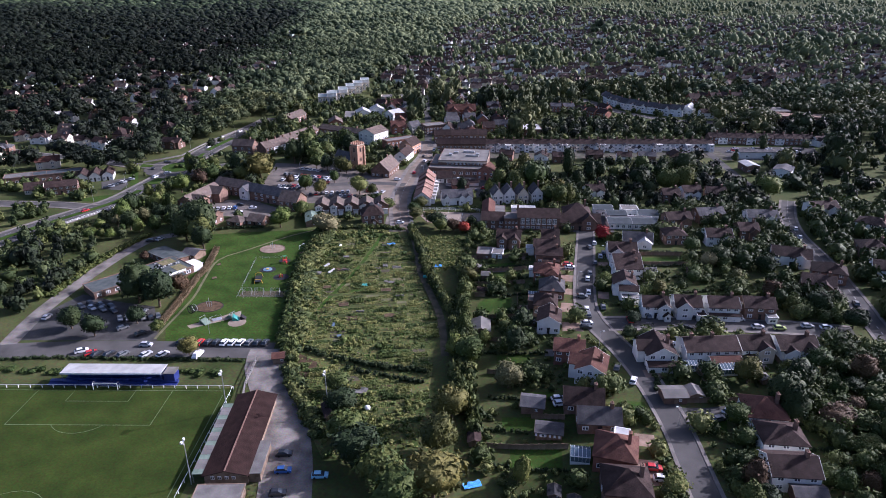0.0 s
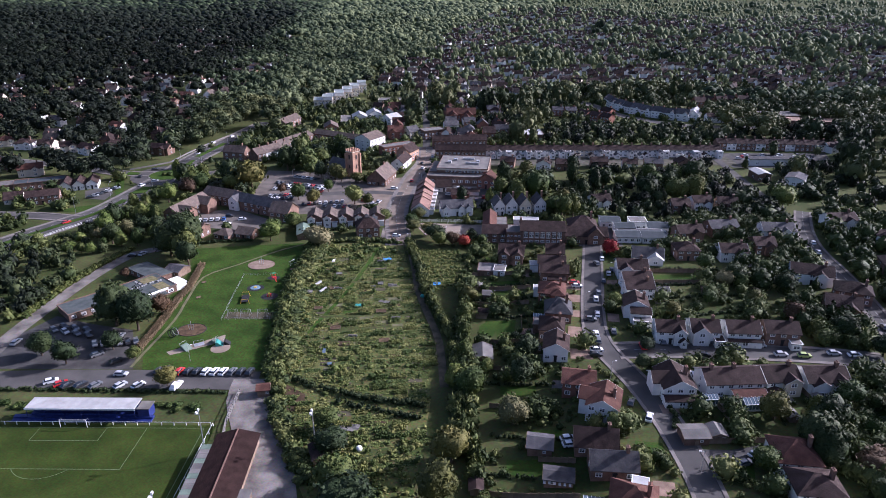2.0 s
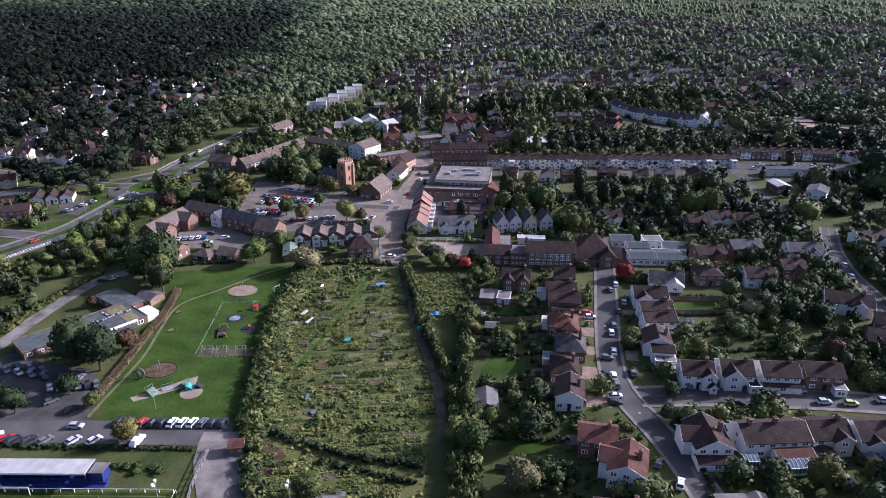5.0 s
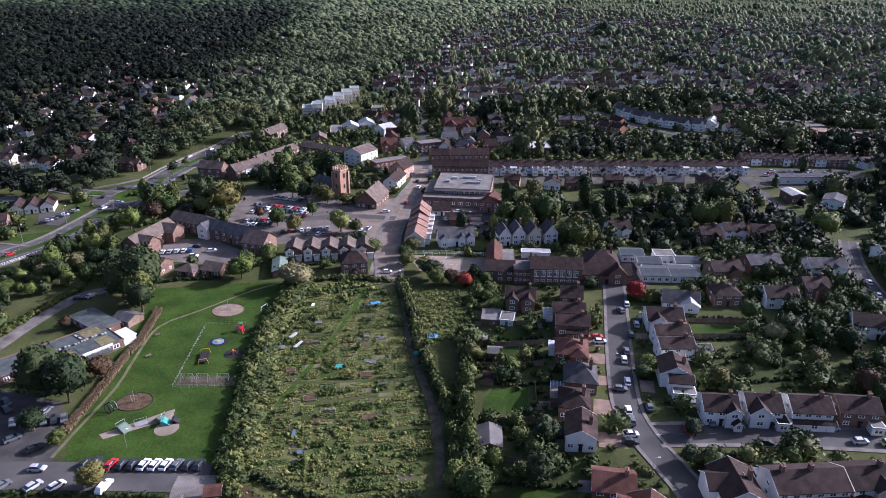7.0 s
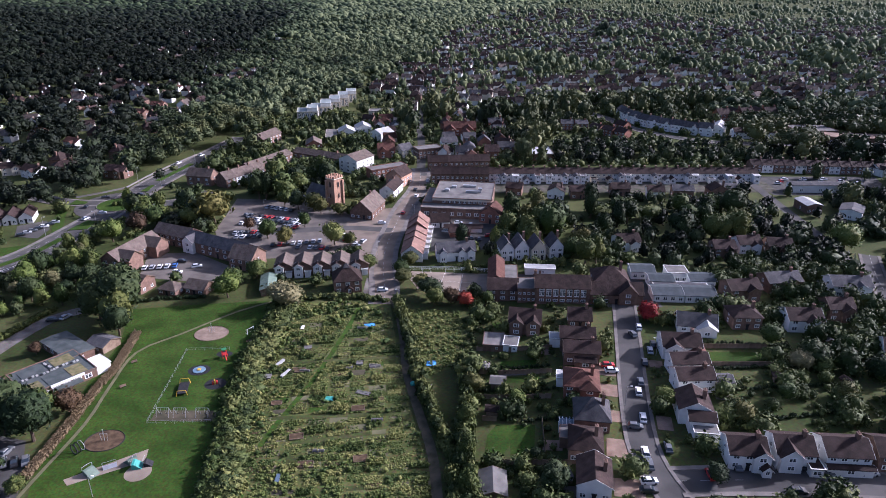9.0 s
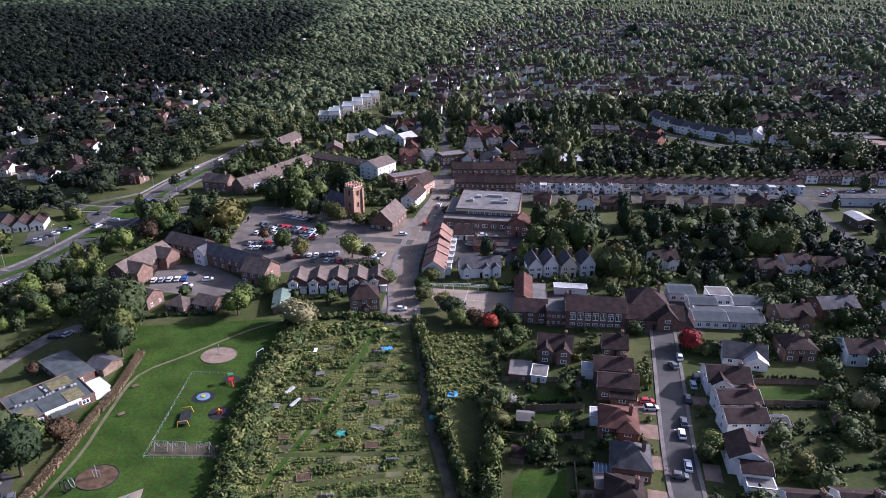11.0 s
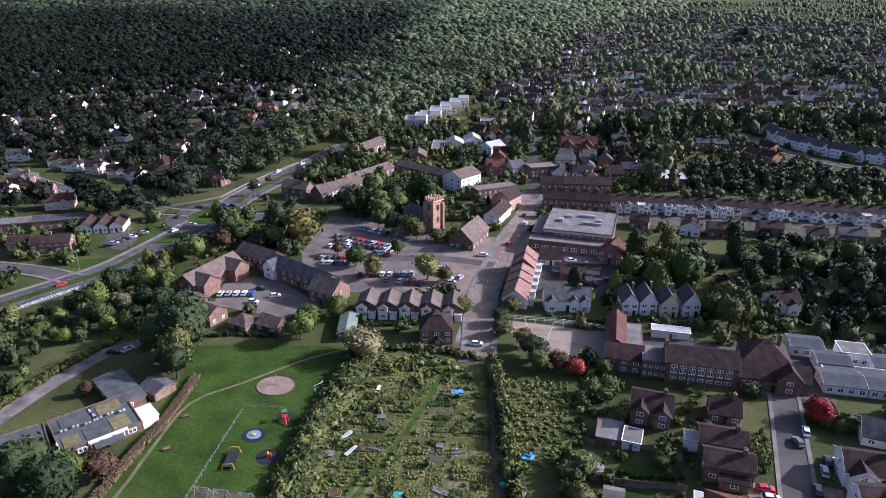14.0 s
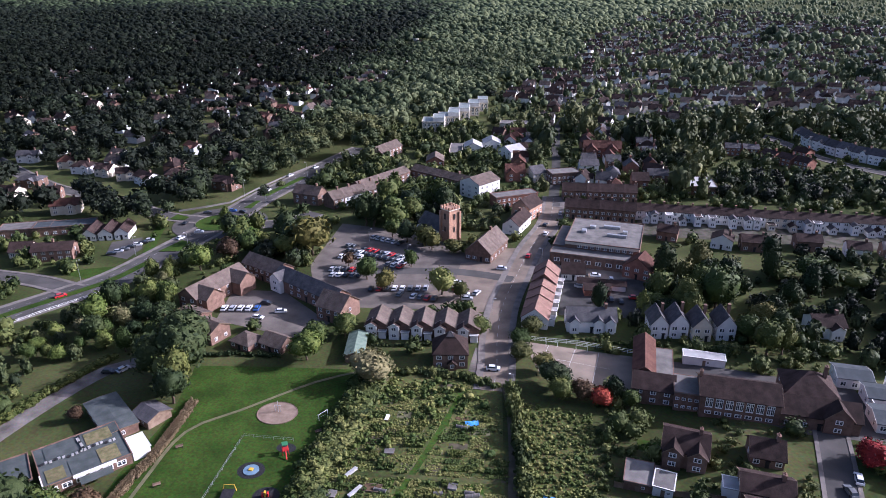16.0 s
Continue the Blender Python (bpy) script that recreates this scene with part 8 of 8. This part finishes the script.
for i in range(5):
    x, y = ra.uniform(-50, -14), ra.uniform(186, 300)
    if inside(x, y, ALLOT) and not near_way(x, y, 2) and off_walks(x, y, 2.5):
        ob = thing("cloche", x, y, ra.uniform(-20, 20), "small pale garden frame among crops", "garden frame", "allotment frames")
        w, d = ra.uniform(0.8, 1.6), ra.uniform(1.2, 3.0)
        part("frame_box", boxes((-w / 2, -d / 2, 0, w / 2, d / 2, 0.5)), ra.choice((M_PALEROOF, M_FELT, M_TIMBER)), ob)
        part("lid", boxes((-w / 2 - 0.05, -d / 2 - 0.05, 0.5, w / 2 + 0.05, d / 2 + 0.05, 0.56)), ra.choice((M_WPAINT, M_PALEROOF, M_GLASSHOUSE)), ob)
for i in range(26):
    x, y = ra.uniform(-52, -8), ra.uniform(200, 298)
    if not inside(x, y, ALLOT) or near_way(x, y, 2.5) or not off_walks(x, y, 2.2):
        continue
    kind = i % 3
    if kind == 0:
        ob = thing("bean_frame", x, y, ra.uniform(-10, 20), "row of leaning bean canes on a plot", "bean frame", "bean frames")
        for k in range(6):
            part("cane", rods(0.035, ((-1.5 + 0.6 * k, -0.5, 0), (-1.5 + 0.6 * k, 0.05, 2.0)), ((-1.5 + 0.6 * k, 0.5, 0), (-1.5 + 0.6 * k, -0.05, 2.0)), n=4), M_TIMBER, ob)
        part("ridge_cane", rods(0.035, ((-1.7, 0, 1.9), (1.7, 0, 1.9)), n=4), M_TIMBER, ob)
    elif kind == 1:
        ob = thing("raised_bed", x, y, ra.uniform(0, 14), "timber-edged raised bed with dark soil", "bed", "raised beds")
        w, d = ra.uniform(1.4, 2.4), ra.uniform(1.0, 1.4)
        for a, b, c, e in ((-w, -d, w, -d + 0.1), (-w, d - 0.1, w, d), (-w, -d + 0.1, -w + 0.1, d - 0.1), (w - 0.1, -d + 0.1, w, d - 0.1)):
            part("edge_board", boxes((a, b, 0, c, e, 0.4)), M_TIMBER, ob)
        part("soil", boxes((-w + 0.1, -d + 0.1, 0, w - 0.1, d - 0.1, 0.3)), M_SOIL, ob)
    else:
        ob = thing("net_tunnel", x, y, ra.uniform(-12, 25), "low grey net tunnel over crops", "garden tunnel", "net tunnels")
        L = ra.uniform(1.0, 1.7)
        arc = [(0.55 * math.cos(radians(a)), 0.75 * math.sin(radians(a))) for a in range(0, 181, 30)]
        bm = bmesh.new()
        ends = [[bm.verts.new((xx, yy, zz)) for yy, zz in arc] for xx in (-L, L)]
        for k in range(6):
            bm.faces.new((ends[0][k], ends[0][k + 1], ends[1][k + 1], ends[1][k]))
        bm.faces.new(ends[0])
        bm.faces.new(ends[1][::-1])
        part("net", bm, M_FELT, ob)
        for xx in (-L, 0, L):
            part("hoop", rods(0.03, *[((xx, a[0] * 1.03, a[1] * 1.03), (xx, b[0] * 1.03, b[1] * 1.03)) for a, b in zip(arc, arc[1:])], n=4), M_METAL, ob)
for x, y, m, lab in ((-7.8, 250.5, M_TEAL, "teal domed water tank"), (-21, 161.5, M_WPAINT, "white domed tank among shrubs")):
    v, f = ico(2)
    ob = new("tank", np_mesh("tank", v * [0.9, 0.9, 0.8] + [0, 0, 0.45], f, m))
    ob.location = (x, y, land(x, y))
    tagged(ob, lab, "tank")

# ---- vehicles ----
PAINTS = {}


def paint(key, rgb):
    m, n, l, p = node_mat("car_paint_" + key)
    p.inputs["Base Color"].default_value = (*rgb, 1)
    p.inputs["Roughness"].default_value, p.inputs["Coat Weight"].default_value = 0.35, 0.6
    PAINTS[key] = m


for key, rgb in (("white", (0.75, 0.75, 0.75)), ("silver", (0.42, 0.43, 0.45)), ("grey", (0.12, 0.125, 0.13)), ("black", (0.02, 0.02, 0.022)), ("red", (0.45, 0.02, 0.02)), ("blue", (0.03, 0.10, 0.32)), ("pale blue", (0.22, 0.45, 0.60)), ("yellow green", (0.35, 0.42, 0.12))):
    paint(key, rgb)


def loft(profile, half, inset):
    """A body from a side profile: x, z, and how far the side tucks in."""
    bm = bmesh.new()
    rows = []
    for s in (-1, 1):
        rows.append([bm.verts.new((x, s * (half - t * inset), z)) for x, z, t in profile])
    n = len(profile)
    bm.faces.new(rows[0]), bm.faces.new(rows[1][::-1])
    for i in range(n):
        bm.faces.new((rows[0][i], rows[1][i], rows[1][(i + 1) % n], rows[0][(i + 1) % n]))
    return bm


def vehicle(key, van=False, far=False):
    words = key + (" van" if van else " hatchback car")
    ob = thing("van" if van else "car", 0, 0, 0, words + " parked on asphalt", "van" if van else "car", z=0)
    k = 1.35 if van else 1.0
    L = 2.5 if van else 2.1
    body = [(-L, 0.35, 0), (-L, 0.75, 0.2), (-L + 0.15, 0.92, 0.4), (-1.0, 0.98, 0.4), (1.1, 0.96, 0.4), (L - 0.1, 0.82, 0.5), (L, 0.6, 0.3), (L, 0.35, 0.1), (L - 0.2, 0.25, 0), (-L + 0.2, 0.25, 0)]
    part("body", loft([(x, z * k, t) for x, z, t in body], 0.88, 0.12), PAINTS[key], ob)
    cab = [(-L + 0.25, 0.93, 0), (-L + 0.75, 1.42, 1), (0.3, 1.45, 1), (1.15, 0.95, 0)]
    part("glasshouse", loft([(x, z * k, t) for x, z, t in cab], 0.80, 0.16), PAINTS[key] if van else M_GLASS, ob)
    part("roof", loft([(-L + 0.72, 1.41 * k, 0), (-L + 0.8, 1.48 * k, 0.6), (0.2, 1.5 * k, 0.6), (0.36, 1.43 * k, 0)], 0.66, 0.08), PAINTS[key], ob)
    if van:
        part("windscreen", loft([(0.5, 1.42 * k, 0), (0.52, 1.46 * k, 0), (1.24, 0.98 * k, 0), (1.2, 0.94 * k, 0)], 0.6, 0), M_GLASS, ob)
    for sx in () if far else (-1.25, 1.3):
        for sy in (-0.8, 0.8):
            part("wheel", rods(0.31, ((sx * L / 2.1, sy - 0.1, 0.31), (sx * L / 2.1, sy + 0.1, 0.31)), n=10), M_DARK, ob)
    return ob


CARS = {key: vehicle(key) for key in PAINTS}
FARCARS = {key: vehicle(key, far=True) for key in PAINTS}
VANS = {"white": vehicle("white", True)}
PLACED = set()
rc = random.Random(8)


def park(x, y, rot, key, van=False):
    src = (VANS if van else FARCARS if y > 335 else CARS)[key]
    z = land(x, y) + 0.11
    if src in PLACED:
        copy_thing(src, pose(x, y, z, 0, 0, rot))
    else:
        PLACED.add(src)
        src.matrix_basis = pose(x, y, z, 0, 0, rot)


DULL = ("white", "silver", "grey", "black", "black", "grey", "silver", "white", "black", "red", "white")
for x, y, r, key in ((66.8, 279.5, 80, "white"), (66.2, 264, 80, "silver"), (58.5, 246.5, 80, "grey"), (56.6, 241.5, 80, "white"), (54.6, 229.5, 80, "white"), (51.4, 215.6, 84, "white"), (51.2, 211.2, 84, "grey"), (57.6, 217.5, 84, "grey"), (62.6, 257, 80, "black"), (68.2, 268, 80, "black"), (47.2, 261.5, 5, "blue"), (51.5, 252.5, 0, "white"), (51, 255.5, 0, "red"), (49.5, 205.5, 4, "white"), (48.6, 202.6, 0, "black"), (51.6, 226, -10, "grey"), (53.4, 177.5, 66, "black"), (56.6, 170.5, 66, "white"), (33.5, 163.0, 10, "white"), (33.7, 160.6, 10, "white"), (52.0, 133, -8, "red"), (53.0, 129.2, -8, "white"), (63.5, 274.5, 100, "grey"),
                     (82.5, 202.5, 0, "black"), (94, 208.8, 2, "grey"), (102.5, 208.5, 5, "silver"), (107, 203.2, 0, "silver"), (114, 202.5, -4, "yellow green"), (101.5, 211, 10, "pale blue"), (97.5, 211.6, 90, "red"), (88, 211.5, 90, "black"), (75.5, 191, 80, "white"), (72, 211, 90, "grey"), (79, 156, 30, "white"), (75, 152.5, 20, "grey"), (64.8, 207.8, 90, "red"), (124, 204, 0, "silver"), (130, 203, 0, "white"),
                     (162, 288, 75, "white"), (157, 268, 75, "silver"), (160, 251, 72, "white"), (150, 221, 75, "grey"), (166, 300, 70, "white"), (149, 318, 0, "white"), (155, 303, 2, "white"), (146, 303.5, 0, "grey"),
                     (-29.5, 133.6, 3, "pale blue"), (-40.2, 141.5, 5, "black"), (-39.0, 135.3, 5, "blue"), (-38.5, 127.5, 5, "black"), (-31.5, 121, 5, "blue"),
                     (-22.6, 314, 5, "white"), (-29.5, 389, 5, "white"), (-20, 404, 80, "red"), (-14.5, 432, 80, "white"), (-15.5, 444, 78, "black"), (-9, 462, 85, "white"), (14, 387, 90, "white"), (2, 378, -8, "silver"), (9, 377.5, 8, "white"), (60, 316, 10, "silver"), (62, 311, 10, "black"),
                     (-173, 433.5, 15, "blue"), (-167, 433, -10, "black"), (-186.5, 412, 100, "black"), (-184, 428, 30, "black"), (-173.5, 402.5, 20, "silver"), (-177.5, 394, 70, "white"), (-152, 424, 10, "black"), (-188.5, 331, 55, "red"), (-171, 470, 80, "white"), (-171, 500, 75, "white"), (-163, 520, 70, "white"), (-150, 550, 70, "white")):
    park(x, y, r, key)
for i, key in enumerate(("red", "black", "black", "white", "white", "white", "grey", "black", "black")):
    park(-81.5 + 2.75 * i, 197.2, 80, key)
for i, x in enumerate((-112.5, -108.5, -104, -96.5, -91)):
    park(x, 189.6, 60, ("black", "black", "grey", "silver", "white")[i])
for x, y, r, key in ((-118.5, 191.5, 30, "white"), (-114.8, 190.2, 40, "red"), (-99, 195.6, 0, "silver"), (-88, 197.5, 80, "black"), (-85.5, 198, 80, "black"), (-143, 214.5, 85, "silver")):
    park(x, y, r, key)
park(-79.3, 189.2, 80, "white", True)
for i in range(7):
    park(-135 + 2.3 * i, 223 - 0.6 * i + 3 * (i % 2), -40, rc.choice(("black", "grey", "black", "silver")))
for i in range(6):
    park(-116 + 2.6 * i, 213.5 + 0.4 * i, -60, rc.choice(("black", "grey", "black", "grey")))
for x, y in ((-112, 207), (-104, 203), (-110, 219), (-136.5, 289), (-133, 291)):
    park(x, y, rc.uniform(0, 90), rc.choice(("black", "grey", "silver")))
for x, y, r in ((9, 366.5, 8), (13.5, 369, 98), (17, 368, 98), (3, 389, 0), (8, 389.5, 0), (22, 372, 8)):
    park(x, y, r, rc.choice(("white", "silver", "red", "black")))
for n, x, y, dy in ((6, -91, 412.3, -1.0), (12, -99, 400.5, -0.85), (11, -97, 395.4, -0.85), (4, -98, 388, 0.4), (6, -97, 374.6, 0.4), (5, -95, 369.4, 0.4), (6, -64, 357.5, -0.2), (3, -76, 384, -0.6), (4, -44, 367, -0.8)):
    for i in range(n):
        if rc.random() < 0.93:
            park(x + 2.7 * i, y + dy * i, 84 - 12 * (dy < -0.5), rc.choice(DULL))
for i in range(8):
    park(-76 + 2.9 * i, 360 + 0.7 * i, 96, rc.choice(DULL))
for i in range(14):
    park(196 + 3.9 * i, 458 + 4.5 * (i % 3), 5 + 80 * (i % 2), rc.choice(DULL))
for i in range(5):
    park(-41 + 1.6 * i - 4, 372 - 3.2 * i, 10, rc.choice(DULL))
for i in range(5):
    park(-123 + 2.9 * i, 334 + 0.6 * i, 100, rc.choice(("white", "silver", "blue", "silver")))
for x, y, r in ((-110, 341, 0), (-102, 336, 20), (-108, 330, 0)):
    park(x, y, r, rc.choice(("white", "black")))
for i in range(7):
    park(-196.5 + 1.1 * i, 371 + 2.9 * i, 25, rc.choice(("white", "silver", "grey", "white", "black")))

for kinds in (CARS, FARCARS, VANS):
    for src in kinds.values():
        if src not in PLACED:
            for q in list(src.children) + [src]:
                bpy.data.objects.remove(q)


# ---- street furniture and markings ----
def lamp_post(x, y, rot, h=6.0):
    ob = thing("street_lamp", x, y, rot, "slim grey street lamp on the verge", "street lamp", "street lamps")
    bm = bmesh.new()
    rod(bm, (0, 0, 0), (0, 0, h), 0.08, 6, 0.05)
    part("column", bm, M_METAL, ob)
    part("arm", rods(0.035, ((0, 0, h), (1.0, 0, h + 0.15))), M_METAL, ob)
    part("lantern", boxes((0.8, -0.13, h + 0.08, 1.4, 0.13, h + 0.22)), M_WPAINT, ob)


for x, y, r, h in ((67.5, 262, 170, 6), (51.5, 236, 0, 6), (63.5, 150, 180, 6), (50.5, 190, 0, 6), (84, 210.5, -90, 6), (-15.5, 305, 180, 5), (-191, 345, 0, 9), (-185.5, 372, 0, 9), (-165, 380, 180, 9), (-195, 407, 0, 9), (-160, 445, 180, 9), (-179, 458, 0, 9), (-160, 500, 180, 9), (-70, 393, 0, 6), (-92, 408, 0, 6), (-60, 412, 0, 6), (-80.6, 204, 0, 6), (-28, 350, 0, 6), (-14, 400, 180, 6)):
    lamp_post(x, y, r, h)
M_WORN = surface("worn_road_paint", (0.30, 0.30, 0.29), (0.5, 0.5, 0.48), 0.8, 1.5, 9, 0.05)
for line, off, gap in ((side_street[:4], 0, 6), (town_street, 0, 6), (dual, -3.4, 6), (dual, 3.4, 6), (back_road, 0, 7)):
    pts = offset_line(line, off) if off else line
    vs, fs = [], []
    for (ax, ay), (bx, by) in zip(pts, pts[1:]):
        dx, dy = bx - ax, by - ay
        L = math.hypot(dx, dy)
        ox, oy = -dy / L * 0.07, dx / L * 0.07
        n = len(vs)
        vs += [(px + e * ox, py + e * oy, land(px, py) + 0.19) for px, py in ((ax, ay), (ax + 0.45 * dx, ay + 0.45 * dy)) for e in (-1, 1)]
        fs.append((n, n + 2, n + 3, n + 1))
    me = mesh_of("road_marking", vs, fs, M_WORN)
    tagged(new("road_marking", me), "worn white dashed line on the road", "line marking", kind="structure")
mid = dual[: int(len(dual) * 0.75)]
strip("central_reserve", [p for p in mid if p[1] < 374], 1.6, -1.6, 0.3, M_LAWN, "narrow grass strip between the carriageways", "verge", 0.3)
strip("central_reserve", [p for p in mid if 456 < p[1] < 560], 1.8, -1.8, 0.3, M_LAWN, "narrow grass strip between the carriageways", "verge", 0.3)


def island(x, y, r, label):
    d = disc("traffic_island", x, y, r, r, M_LAWN, 0.35, label, rim=M_PAVE)
    d["category"] = "traffic island"


sheet("roundabout_road", [(-170.5 + 22.5 * math.cos(radians(a)), 417 + 22.5 * math.sin(radians(a))) for a in range(0, 360, 15)], M_ROAD, 0.17, "wide asphalt roundabout", "road")
island(-171, 417, 11.5, "grassy roundabout island with shrubs")
for x, y in ((-171, 417.5), (-169.5, 415.5), (-172.5, 415)):
    bush(x, y, 2.2, 2.6, "green", "on the roundabout island")
for pts in ([(-178.6, 378), (-170, 380), (-171, 391), (-176, 392)], [(-198, 424), (-190, 421), (-190, 417), (-198, 416)], [(-155, 416), (-148, 414.5), (-148, 411), (-154, 409)], [(-170, 440), (-166, 440), (-167, 452), (-169, 452)]):
    sheet("splitter_island", pts, M_LAWN, 0.34, "small grassed traffic island with a pale kerb", "traffic island", thick=0.3, mark=False)
sheet("verge", [(-200.5, 412), (-196, 411.5), (-190, 398), (-181, 378), (-184.5, 375), (-191, 388)], M_LAWN, 0.12, "mown grass verge beside the roundabout", "verge", mark=False)
sheet("verge", [(-205, 349.5), (-190, 347), (-185.5, 352), (-183, 362), (-196, 356)], M_LAWN, 0.12, "mown grass verge at the lane corner", "verge", mark=False)
sheet("workshop_forecourt", [(-206, 384), (-196, 392), (-188, 380), (-187, 368), (-199, 370)], M_ROAD, 0.1, "asphalt forecourt with parked cars", "yard", mark=False)
rail_fence([(-192, 305), (-186, 318), (-174, 340)], 3, 1.1, "white rail beside the main road", M_WPAINT, (0.5, 0.98), 0.06)
wall_pts = [(-200, 428), (-190, 436.5), (-181, 446), (-178.5, 469), (-174, 494), (-167, 522)]
for (ax, ay), (bx, by) in zip(wall_pts, wall_pts[1:]):
    w = thing("retaining_wall", (ax + bx) / 2, (ay + by) / 2, math.degrees(math.atan2(by - ay, bx - ax)), "pale concrete wall beside the main road", "wall", kind="structure")
    part("wall", unit_box(), M_FELT, w, "", (0, 0, -0.2), 0, (math.hypot(bx - ax, by - ay), 0.35, 1.1))
